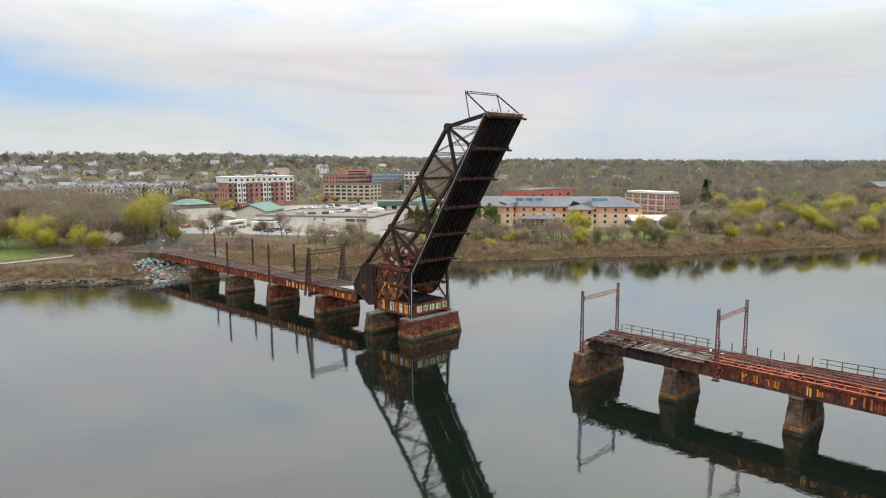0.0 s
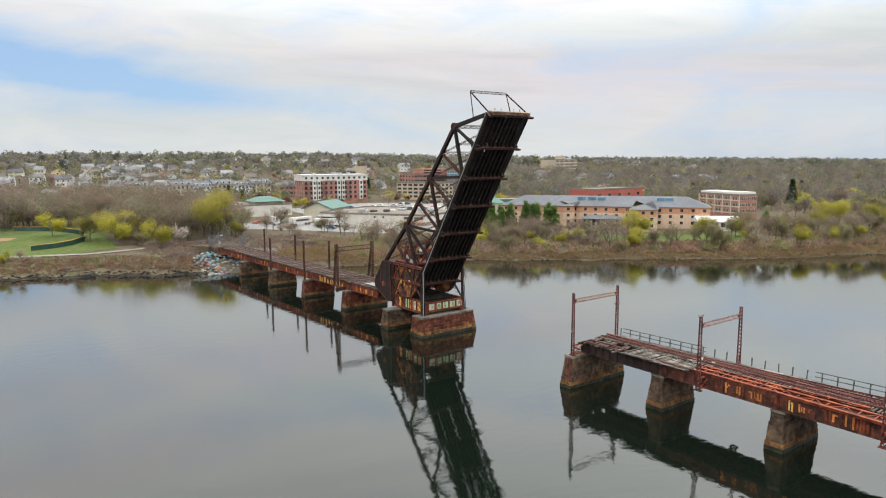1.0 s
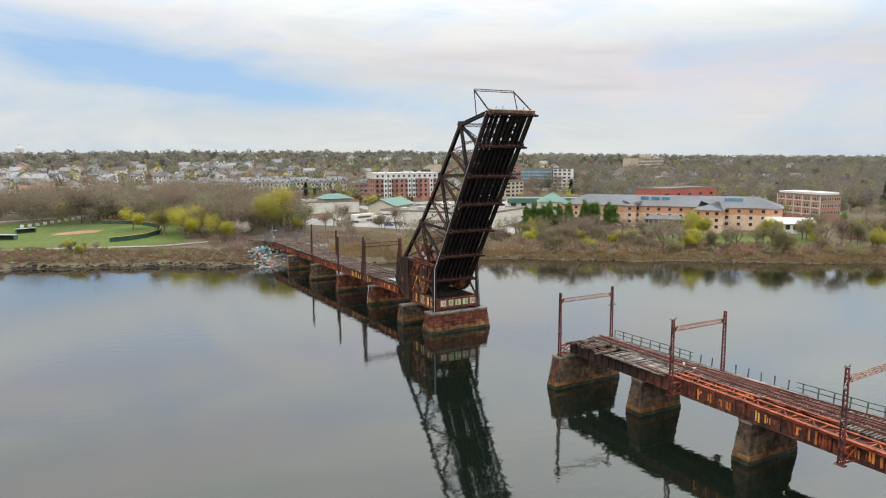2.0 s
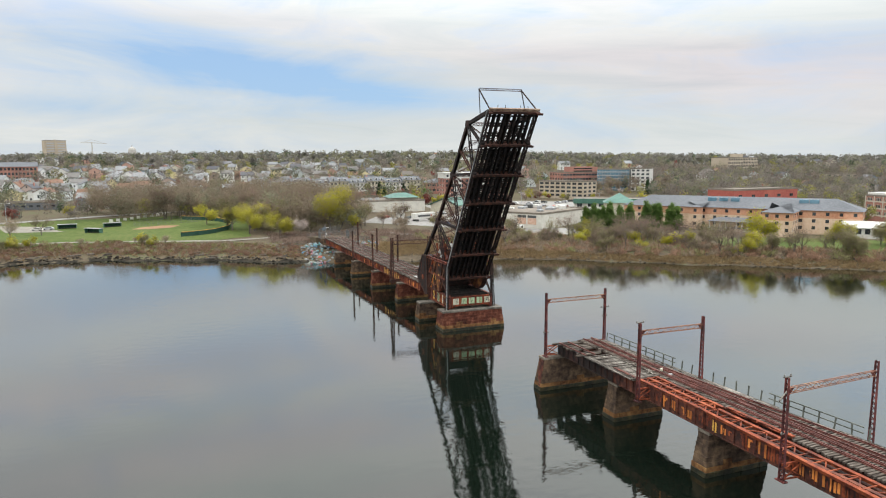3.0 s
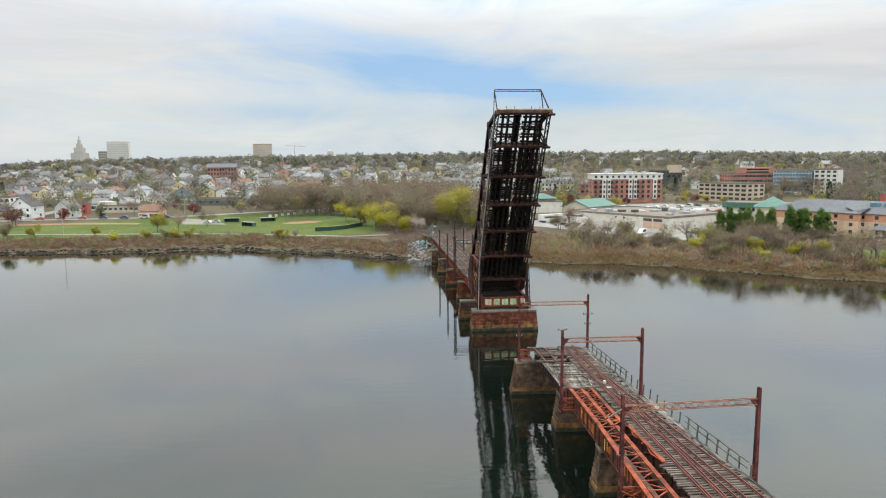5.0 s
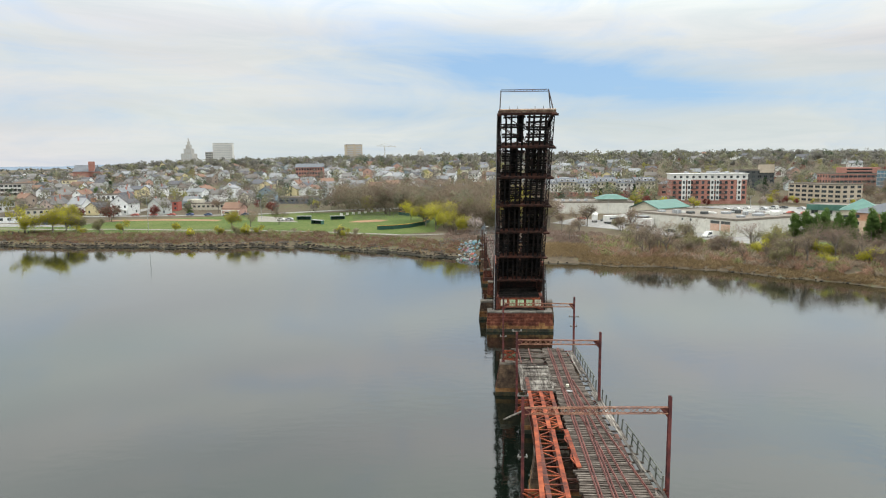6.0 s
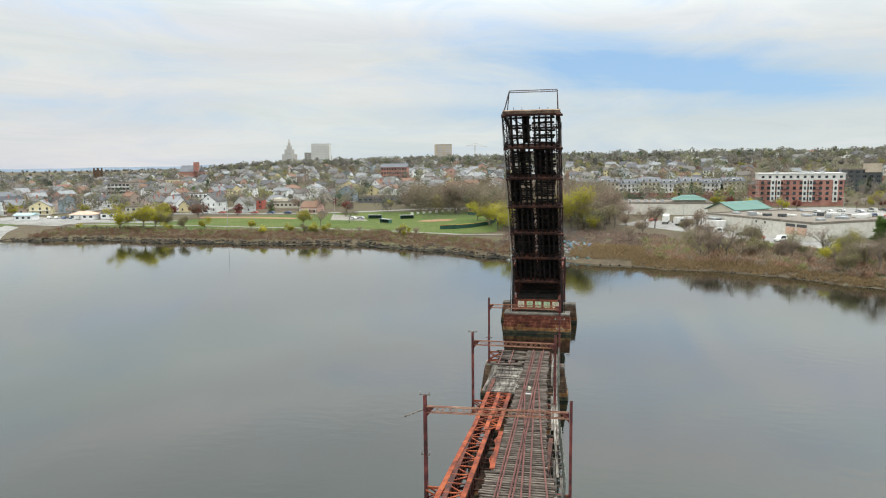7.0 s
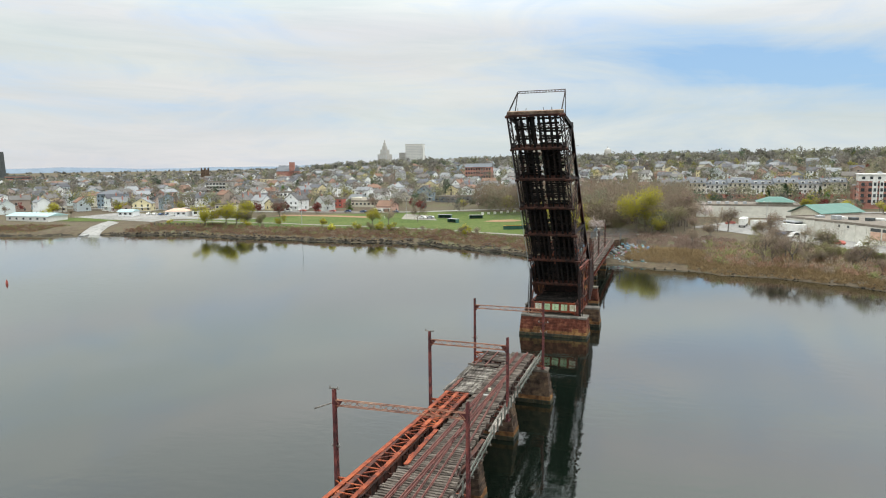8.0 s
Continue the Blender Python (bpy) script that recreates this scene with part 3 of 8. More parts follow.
# lateral and sway bracing between the trusses
for a, b in (("L0", "L1"), ("L1", "L2"), ("L2", "L3"), ("L3", "L4"), ("L4", "L5"), ("L5", "L6")):
    bm = bmesh.new()
    for p, q in ((at(XL, a), at(XR, b)), (at(XR, a), at(XL, b))):
        beam(bm, p + OUT * 0.1, q + OUT * 0.1, 0.12, 0.1, OUT)
    part("bottom_bracing", bm, BLACK_STEEL, leaf)
for a, b in (("U1", "U1b"), ("U1b", "U2"), ("U2", "U2b"), ("U2b", "U3"), ("U3", "U3b"), ("U3b", "U4")):
    bm = bmesh.new()
    laced(bm, at(XL, a), at(XR, a), 0.3, 0.5, ALONG, 0.6, 0.05, 0.07, (1, 3))
    laced(bm, at(XL, a), at(XR, b), 0.2, 0.25, OUT, 0.7, 0.04, 0.05, (0,))
    laced(bm, at(XR, a), at(XL, b), 0.2, 0.25, OUT, 0.7, 0.04, 0.05, (0,))
    part("top_bracing", bm, RUST_BROWN, leaf)
for a, b in (("U1", "L2"), ("U2", "L4"), ("U3", "L6")):
    bm = bmesh.new()
    p, q = at(XL, a).lerp(at(XL, b), 0.35), at(XR, a).lerp(at(XR, b), 0.35)
    laced(bm, p, q, 0.2, 0.3, (0, 0, 1), 0.6, 0.04, 0.06, (1, 3))
    beam(bm, at(XL, a), (p + q) / 2, 0.1, 0.1)
    beam(bm, at(XR, a), (p + q) / 2, 0.1, 0.1)
    part("sway_frame", bm, RUST_BROWN, leaf)
# rolling segments and counterweight
for x0, x1 in ((XL - 0.35, XL + 0.35), (XR - 0.35, XR + 0.35)):
    bm = bmesh.new()
    arc = [(8.6 + 5.0 * math.cos(radians(a)), 11.7 + 5.0 * math.sin(radians(a))) for a in range(205, 336, 8)]
    prism(bm, arc + [(12.6, 12.6), (4.6, 12.6)], x0 + 0.2, x1 - 0.2)
    part("rolling_segment", bm, RUST_BLOTCH, leaf, "curved rolling girder sprayed with yellow paint")
    bm = bmesh.new()
    for a in range(205, 333, 8):
        p0 = (8.6 + 5.0 * math.cos(radians(a)), 11.7 + 5.0 * math.sin(radians(a)))
        p1 = (8.6 + 5.0 * math.cos(radians(a + 8)), 11.7 + 5.0 * math.sin(radians(a + 8)))
        beam(bm, ((x0 + x1) / 2, *p0), ((x0 + x1) / 2, *p1), 1.0, 0.12, (0, p0[0] - 8.6, p0[1] - 11.7))
    part("tread_plate", bm, RUST_BROWN, leaf)
CW = [(16.9, 13.3), (14.2, 13.3), (13.7, 5.1), (15.2, 4.8), (20.1, 7.4), (20.3, 8.6)]
bm = bmesh.new()
prism(bm, CW, XL - 0.55, XR + 0.6)
weight = part("counterweight", bm, RUST_DARK, leaf, "massive brown steel counterweight box")
for x in (XL - 0.6, XR + 0.62):
    bm = bmesh.new()
    for a, b in zip(CW, CW[1:] + CW[:1]):
        beam(bm, (x, *a), (x, *b), 0.12, 0.22)
    beam(bm, (x, 15.6, 13.0), (x, 16.0, 5.3), 0.1, 0.16)
    beam(bm, (x, 17.6, 12.0), (x, 18.0, 6.4), 0.1, 0.16)
    part("edge_angle", bm, RUST_BROWN, weight)
bm = bmesh.new()
bmesh.ops.create_cone(bm, cap_ends=True, segments=14, radius1=0.55, radius2=0.55, depth=0.1, matrix=Matrix.Translation((XL - 0.6, 16.7, 8.4)) @ pose(0, 0, 0, 0, 90, 0))
part("painted_patch", bm, RUST_ORANGE, weight, "round orange rust patch")
bm = bmesh.new()
tube(bm, [(XL - 0.42, LOW[0].y + 0.2, LOW[0].z), (XL - 0.62, 1.75, 12.6), (XL - 0.72, 1.7, 4.0)], 0.07)
part("conduit", bm, CONDUIT, leaf, "pale grey cable conduit")

# ---- fixed frame under the raised span ----
SCRAWL = [material("scrawl_black", [(0.012, 0.012, 0.014), (0.04, 0.035, 0.035)], 2.0, 0.5, 0.8), material("scrawl_blue", [(0.03, 0.07, 0.14), (0.08, 0.16, 0.26)], 2.0, 0.5, 0.8), RUST_ORANGE]


def scrawl(panel, r, at_point, axis):
    """A few sprayed strokes on a painted panel. axis 0: the panel looks along x, 1: along y."""
    x, y, z = at_point
    for k in range(r.randint(2, 4)):
        u0, u1 = r.uniform(-0.42, 0.3), r.uniform(-0.1, 0.42)
        z0, z1 = z + r.uniform(-0.55, 0.1), z + r.uniform(0.0, 0.55)
        bm = bmesh.new()
        if axis:
            beam(bm, (x + u0, y - 0.004 * k, z0), (x + u1, y - 0.004 * k, z1), 0.012, r.uniform(0.08, 0.2), (0, 1, 0))
        else:
            beam(bm, (x + math.copysign(0.004 * k, x), y + u0, z0), (x + math.copysign(0.004 * k, x), y + u1, z1), 0.012, r.uniform(0.08, 0.2), (1, 0, 0))
        part("sprayed_stroke", bm, r.choice(SCRAWL), panel)


base = thing("lift_tower", (-0.4, 7, 4.0), "rusty track girders and posts standing on the two piers", "bridge frame")
for x in (XL, XR):
    bm = bmesh.new()
    ibeam(bm, (x, 1.6, 5.4), (x, 13.2, 5.4), 0.7, 2.5, (0, 0, 1), 0.08, 0.12, 1.45)
    track = part("track_girder", bm, RUST_RED, base, "rust-red track girder with stiffeners")
    rng = random.Random(int(x * 10))
    for k in range(7):
        bm = bmesh.new()
        y = 2.6 + k * 1.45
        s = -1 if x < 0 else 1
        box(bm, x + s * 0.045, x + s * 0.075, y - 0.56, y + 0.56, 4.5, 6.3)
        panel = part("sprayed_panel", bm, (PAINT_PALE, PAINT_YELLOW, PAINT_PALE, PAINT_ORANGE, PAINT_GREEN, RUST_ORANGE, PAINT_YELLOW)[k], track, "panel with sprayed paint")
        scrawl(panel, rng, (x + s * 0.085, y, 5.4), 0)
bm = bmesh.new()
ibeam(bm, (XL + 0.4, 1.7, 5.6), (XR - 0.4, 1.7, 5.6), 0.6, 1.9, (0, 0, 1), 0.08, 0.1, 1.7)
for x, s in ((XL + 0.4, 1), (XR - 0.4, -1)):
    beam(bm, (x, 1.7, 4.4), (x + s * 1.4, 1.7, 4.75), 0.3, 0.2)
front = part("front_girder", bm, RUST_ORANGE, base, "front cross girder, orange with rust")
for k in range(5):
    bm = bmesh.new()
    x = XL + 1.25 + k * 1.71
    box(bm, x - 0.62, x + 0.62, 1.58, 1.64, 4.95, 6.2)
    bmesh.ops.bevel(bm, geom=list(bm.edges), offset=0.02, segments=1, affect="EDGES")
    panel = part("sprayed_panel", bm, (PAINT_PALE, PAINT_GREEN, PAINT_GREEN, PAINT_GREEN, PAINT_PALE)[k], front, "pale green and yellow sprayed panel")
    scrawl(panel, rng, (x, 1.565, 5.55), 1)
bm = bmesh.new()
ibeam(bm, (XL + 0.4, 12.9, 5.5), (XR - 0.4, 12.9, 5.5), 0.6, 1.9, (0, 0, 1), 0.08, 0.1, 1.7)
part("rear_girder", bm, RUST_BROWN, base)
for x in (-3.6, -2.0, -0.4, 1.2, 2.8):
    bm = bmesh.new()
    ibeam(bm, (x, 2.0, 6.1), (x, 12.6, 6.1), 0.35, 0.9, (0, 0, 1), 0.05, 0.06)
    part("stringer", bm, RUST_BROWN, base)
FRAME_TIES = [chamfered(8.2, 0.24, 0.24, 0.02, "tie", TIE_DARK, 0.015, 40 + i) for i in range(2)]
rng = random.Random(8)
for k in range(21):
    if rng.random() < 0.12:
        continue
    piece("tie", rng.choice(FRAME_TIES), base, Matrix.Translation((-0.45 + rng.uniform(-0.3, 0.3), 1.9 + k * 0.5, 6.68)) @ pose(0, 0, 0, 0, 0, rng.uniform(-4, 4)))
for x in (XL - 0.3, XR + 0.3):
    s = -1 if x < 0 else 1
    bm = bmesh.new()
    beam(bm, (x + s * 0.1, 2.0, 3.95), (x, 2.0, 13.0), 0.42, 0.3)
    laced(bm, (x + s * 0.55, 1.9, 3.95), (x + s * 0.25, 2.4, 13.2), 0.35, 0.4, (0, 1, 0), 0.55, 0.05, 0.07)
    part("front_post", bm, RUST_DARK, base, "dark laced corner post")
    bm = bmesh.new()
    ibeam(bm, (x, 13.4, 3.95), (x, 13.4, 13.4), 0.4, 0.4, (0, 1, 0), 0.05, 0.06)
    part("rear_post", bm, RUST_BROWN, base)
    bm = bmesh.new()
    ibeam(bm, (x, 2.6, 13.25), (x, 14.2, 13.25), 0.4, 0.55, (0, 0, 1), 0.05, 0.07, 1.8)
    part("side_beam", bm, RUST_RED, base)
    bm = bmesh.new()
    beam(bm, (x, 13.2, 6.8), (x, 8.5, 13.0), 0.28, 0.24)
    beam(bm, (x, 2.4, 6.8), (x, 8.5, 13.0), 0.3, 0.26)
    part("side_brace", bm, RUST_BROWN, base)
    for a, b, mt in (((12.0, 13.0), (9.0, 6.9), RUST_BROWN), ((5.2, 13.0), (6.8, 6.9), RUST_BROWN), ((2.3, 9.9), (13.3, 10.1), RUST_RED), ((10.6, 13.0), (12.9, 10.1), RUST_ORANGE), ((3.0, 13.0), (5.0, 9.9), RUST_BROWN)):
        bm = bmesh.new()
        ibeam(bm, (x, *a), (x, *b), 0.26, 0.34, (1, 0, 0), 0.04, 0.05)
        part("side_lattice", bm, mt, base)
    for q in range(18):
        bm = bmesh.new()
        y, z = rng.uniform(3.4, 12.4), rng.uniform(7.2, 12.6)
        rw, rh = rng.uniform(0.10, 0.42), rng.uniform(0.12, 0.5)
        splash = [(y + rw * math.cos(a) * rng.uniform(0.5, 1.2), z + rh * math.sin(a) * rng.uniform(0.5, 1.2)) for a in [radians(36 * i) for i in range(10)]]
        prism(bm, splash, x + s * 0.17 + 0.002 * q, x + s * 0.19 + 0.002 * q)
        bmesh.ops.recalc_face_normals(bm, faces=bm.faces[:])
        part("torn_plate", bm, (RUST_ORANGE, PAINT_YELLOW, RUST_BLOTCH, RUST_RED, PAINT_ORANGE, RUST_BROWN, RUST_BLOTCH)[q % 7], base, "ragged plate splashed with paint and rust")
    bm = bmesh.new()
    beam(bm, (x - s * 0.1, 12.4, 6.8), (x - s * 0.1, 10.2, 10.2), 0.2, 0.3)
    part("painted_strut", bm, PAINT_ORANGE, base, "strut sprayed bright orange")

# driving machinery up inside the raised span
gear = thing("lift_machinery", (-0.4, 9.5, 13.6), "rusted gears, shafts and frames of the bridge drive", "machinery")
bm = bmesh.new()
box(bm, XL + 0.4, XR - 0.4, 6.0, 13.2, 13.55, 13.8)
part("platform", bm, RUST_RED, gear)
rng = random.Random(21)
for i, (x, y, z, r) in enumerate(((-3.9, 8.0, 15.2, 1.3), (3.0, 8.0, 15.2, 1.3), (-3.2, 10.6, 14.9, 0.9), (2.2, 10.6, 14.9, 0.9))):
    bm = bmesh.new()
    m = Matrix.Translation((x, y, z)) @ pose(0, 0, 0, 0, 90, 0)
    bmesh.ops.create_cone(bm, cap_ends=True, segments=28, radius1=r, radius2=r, depth=0.3, matrix=m)
    for a in range(0, 360, 15):
        c, s = math.cos(radians(a)), math.sin(radians(a))
        beam(bm, (x - 0.15, y + c * (r + 0.06), z + s * (r + 0.06)), (x + 0.15, y + c * (r + 0.06), z + s * (r + 0.06)), 0.12, 0.12)
    bmesh.ops.create_cone(bm, cap_ends=True, segments=12, radius1=0.25, radius2=0.25, depth=0.6, matrix=m)
    part("gear_wheel", bm, RUST_ORANGE if i % 2 else RUST_RED, gear)
bm = bmesh.new()
tube(bm, [(-4.4, 8.0, 15.2), (3.5, 8.0, 15.2)], 0.14, 8)
tube(bm, [(-3.8, 10.6, 14.9), (2.8, 10.6, 14.9)], 0.12, 8)
part("drive_shaft", bm, RUST_BROWN, gear)
for i in range(16):
    bm = bmesh.new()
    x, y = rng.uniform(-4.4, 3.5), rng.uniform(5.5, 13.0)
    a = Vector((x, y, 13.8))
    b = a + Vector((rng.uniform(-1.6, 1.6), rng.uniform(-1.5, 1.5), rng.uniform(1.6, 4.2)))
    ibeam(bm, a, b, 0.28, 0.3, (1, 0, 0), 0.04, 0.05)
    part("frame_member", bm, rng.choice((RUST_RED, RUST_RED, RUST_BROWN, RUST_ORANGE)), gear)
for x, y, sx, sy, sz, mt in ((-1.6, 11.8, 1.6, 1.0, 1.3, RUST_BLOTCH), (1.6, 12.2, 1.2, 1.0, 1.0, RUST_RED), (-0.2, 6.9, 1.4, 0.9, 1.1, RUST_BROWN)):
    bm = bmesh.new()
    box(bm, x - sx / 2, x + sx / 2, y - sy / 2, y + sy / 2, 13.8, 13.8 + sz)
    bmesh.ops.bevel(bm, geom=list(bm.edges), offset=0.08, segments=2, affect="EDGES")
    tube(bm, [(x - sx / 2 - 0.25, y, 14.4), (x + sx / 2 + 0.25, y, 14.4)], 0.18, 8)
    part("gearbox", bm, mt, gear)
for x, y, z in ((-4.2, 9.0, 14.6), (-4.4, 7.4, 13.9), (-2.8, 6.3, 16.2)):
    bm = bmesh.new()
    beam(bm, (x - 0.3, y - 0.3, z), (x + 0.35, y + 0.4, z + 0.55), 0.7, 0.08, (0.3, -0.4, 0.8))
    bmesh.ops.bevel(bm, geom=list(bm.edges), offset=0.02, segments=1, affect="EDGES")
    part("cover_plate", bm, PALE_BOARD, gear, "pale peeling cover plate")

# ---- broken near trestle ----
trestle = thing("railway_trestle", (1.5, -75, 4.9), "abandoned railway trestle with grey ties and red rails", "railway bridge")
JOINTS = (-36.0, -50.0, -66.5, -83.2, -99.8, -116.0)
for y1, y0 in zip(JOINTS, JOINTS[1:]):
    for x, z1, mt in ((-2.15, 7.0 if y1 < -40 else 6.55, GIRDER_RED), (-0.7, 6.6, RUST_BROWN), (1.25, 6.68, RUST_BROWN), (3.85, 6.68, RUST_BROWN)) + (((5.7, 6.68, RUST_BROWN),) if y1 < -60 else ()):
        bm = bmesh.new()
        ibeam(bm, (x, y0 + 0.04, (4.95 + z1) / 2), (x, y1 - 0.04, (4.95 + z1) / 2), 0.42, z1 - 4.95, (0, 0, 1), 0.06, 0.08, 1.35)
        part("plate_girder", bm, RUST_DARK if (x < -2 and y1 > -40) else mt, trestle)
bm = bmesh.new()
for y in np.arange(-38.0, -115, -4.2):
    for z in (5.3, 6.3):
        beam(bm, (-2.1, y, z), (3.9, y, z), 0.12, 0.14)
    beam(bm, (-2.1, y, 5.3), (1.2, y, 6.3), 0.1, 0.1)
    beam(bm, (1.25, y, 5.3), (3.9, y, 6.3), 0.1, 0.1)
part("cross_bracing", bm, RUST_BROWN, trestle)
# open lattice on the missing track
LAT = [((-2.15, -55.3), (-2.15, -66.4)), ((-0.85, -55.3), (-0.85, -66.4)), ((0.35, -55.3), (0.35, -66.4)), ((-2.2, -66.4), (-3.0, -88.0)), ((-0.55, -66.6), (-0.7, -88.0)), ((0.75, -66.6), (0.95, -75.0))]
for (xa, ya), (xb, yb) in LAT:
    bm = bmesh.new()
    beam(bm, (xa, ya, 7.04), (xb, yb, 7.04), 0.42, 0.07)
    beam(bm, (xa, ya, 6.85), (xb, yb, 6.85), 0.07, 0.3)
    part("flange", bm, RUST_ORANGE, trestle, "bright orange rusted flange")


def lattice_panel(xa0, xa1, ya, xb0, xb1, yb, n):
    for k in range(n):
        t0, t1 = k / n, (k + 1) / n
        l0, l1 = xa0 + (xb0 - xa0) * t0, xa0 + (xb0 - xa0) * t1
        r0, r1 = xa1 + (xb1 - xa1) * t0, xa1 + (xb1 - xa1) * t1
        y0, y1 = ya + (yb - ya) * t0, ya + (yb - ya) * t1
        bm = bmesh.new()
        beam(bm, (l0, y0, 6.96), (r0, y0, 6.96), 0.13, 0.09)
        if k % 2:
            beam(bm, (l0, y0, 6.94), (r1, y1, 6.94), 0.13, 0.07)
        else:
            beam(bm, (r0, y0, 6.94), (l1, y1, 6.94), 0.13, 0.07)
        part("lacing_bar", bm, RUST_ORANGE, trestle)


lattice_panel(-2.15, -0.85, -55.3, -2.15, -0.85, -66.4, 9)
lattice_panel(-0.85, 0.35, -55.3, -0.85, 0.35, -66.4, 9)
lattice_panel(-2.2, -0.55, -66.6, -3.0, -0.7, -88.0, 13)
lattice_panel(0.35, 0.85, -66.6, 0.5, 0.95, -75.0, 4)
# painted marks on the outer girder
rng = random.Random(3)
y = -58.5
while y > -98:
    big = y < -70
    w = rng.uniform(0.8, 1.2) if big else rng.uniform(0.7, 1.0)
    bm = bmesh.new()
    h0, h1 = (rng.uniform(5.05, 5.3), rng.uniform(6.45, 6.7)) if big else (rng.uniform(5.15, 5.4), rng.uniform(6.3, 6.6))
    for u in (0.14, 0.5, 0.86):
        if rng.random() < 0.8:
            beam(bm, (-2.215, y - w * u, h0 + rng.uniform(0, 0.25)), (-2.215, y - w * u + rng.uniform(-0.05, 0.05), h1 - rng.uniform(0, 0.3)), 0.04, w * rng.uniform(0.16, 0.26), (0, 1, 0))
        if rng.random() < 0.45:
            cross = rng.uniform(h0 + 0.1, h1 - 0.1)
            beam(bm, (-2.222, y - w * max(0.1, u - 0.36), cross), (-2.222, y - w * u, cross), 0.03, 0.2)
    part("painted_mark", bm, PAINT_YELLOW if -68.5 < y < -66.5 else rng.choice((PAINT_ORANGE, PAINT_ORANGE, RUST_ORANGE)), trestle, "sprayed orange bars")
    y -= w + (rng.uniform(0.05, 0.2) if big else rng.uniform(0.15, 0.6))
for k in range(46):
    y, hz = rng.uniform(-98, -57), rng.uniform(5.6, 6.7)
    bm = bmesh.new()
    beam(bm, (-2.21, y, hz), (-2.21, y + rng.uniform(-0.05, 0.05), hz - rng.uniform(0.3, 0.9)), 0.03, rng.uniform(0.06, 0.22), (0, 1, 0))
    part("rust_streak", bm, rng.choice((RUST_ORANGE, RUST_RED)), trestle, "orange rust streak down the girder")
# rails: running and guard rails of the main track, and the turnout
RAILS = [((1.72, -36.6), (1.80, -60), (1.85, -116)), ((3.15, -36.5), (3.25, -60), (3.28, -116)), ((2.0, -37.5), (2.06, -68), (2.1, -116)), ((2.9, -37.5), (2.98, -68), (3.02, -116)), ((3.25, -56.0), (4.6, -79.2), (6.6, -116)), ((1.82, -52.0), (3.3, -69.0), (3.32, -69.2)), ((3.35, -69.4), (4.3, -86.0), (5.2, -116)), ((4.85, -68.0), (6.0, -79.0), (8.0, -116)), ((3.4, -51.0), (4.85, -68.0), (4.86, -68.2))]
for run in RAILS:
    bm = bmesh.new()
    for (xa, ya), (xb, yb) in zip(run, run[1:]):
        if abs(ya - yb) < 0.5:
            continue
        sec = ((-0.08, 6.95), (0.08, 6.95), (0.08, 6.98), (0.02, 7.0), (0.02, 7.09), (0.045, 7.1), (0.045, 7.14), (-0.045, 7.14), (-0.045, 7.1), (-0.02, 7.09), (-0.02, 7.0), (-0.08, 6.98))
        lo, hi = [bm.verts.new((xa + u, ya, z)) for u, z in sec], [bm.verts.new((xb + u, yb, z)) for u, z in sec]
        for i in range(12):
            bm.faces.new((lo[i], lo[(i + 1) % 12], hi[(i + 1) % 12], hi[i]))
        bm.faces.new(lo[::-1])
        bm.faces.new(hi)
    part("rail", bm, RAIL_STEEL, trestle)
# east walkway and railing
RAIL_GREY = material("lichen_grey_timber", [(0.065, 0.07, 0.06), (0.15, 0.155, 0.135)], 2.0, 0.5, 0.95)
WALK = lambda y: float(np.interp(y, (-116, -79, -66, -55, -37), (8.6, 6.5, 5.6, 5.0, 4.3)))
for a, b in ((-38.0, -52.0), (-66.5, -77.2)):
    for z in (7.2, 7.8):
        bm = bmesh.new()
        ys = np.linspace(a, b, 6)
        for y0, y1 in zip(ys, ys[1:]):
            beam(bm, (WALK(y0) + 1.05, y0, z), (WALK(y1) + 1.05, y1, z), 0.09, 0.1)
        part("handrail", bm, RAIL_GREY, trestle)
POST = chamfered(0.13, 0.13, 1.3, 0.01, "railing_post", RAIL_GREY, 0.004, 60)
OUTRIG = chamfered(1.5, 0.16, 0.18, 0.015, "outrigger", TIE_WOOD, 0.01, 61)
rng = random.Random(6)
for y in np.arange(-37.6, -78, -1.75):
    piece("railing_post", POST, trestle, Matrix.Translation((WALK(y) + 0.95, y, 7.2)) @ pose(0, 0, 0, rng.uniform(-3, 3), rng.uniform(0, 6), 0))
    piece("outrigger", OUTRIG, trestle, Matrix.Translation((WALK(y) + 0.3, y, 6.5)))
WALK_PLANK = [chamfered(0.24, 3.4, 0.06, 0.01, "plank", PLANK_GREY, 0.008, 64 + i) for i in range(3)]
for y in np.arange(-39.0, -104, -3.42):
    for k in range(3):
        if rng.random() < 0.12:
            continue
        lean = math.degrees(math.atan2(WALK(y - 1.7) - WALK(y + 1.7), 3.4))
        piece("plank", rng.choice(WALK_PLANK), trestle, Matrix.Translation((WALK(y) + 0.2 + k * 0.28, y, 6.66 + rng.uniform(0, 0.02))) @ pose(0, 0, 0, 0, 0, lean + rng.uniform(-1, 1)))
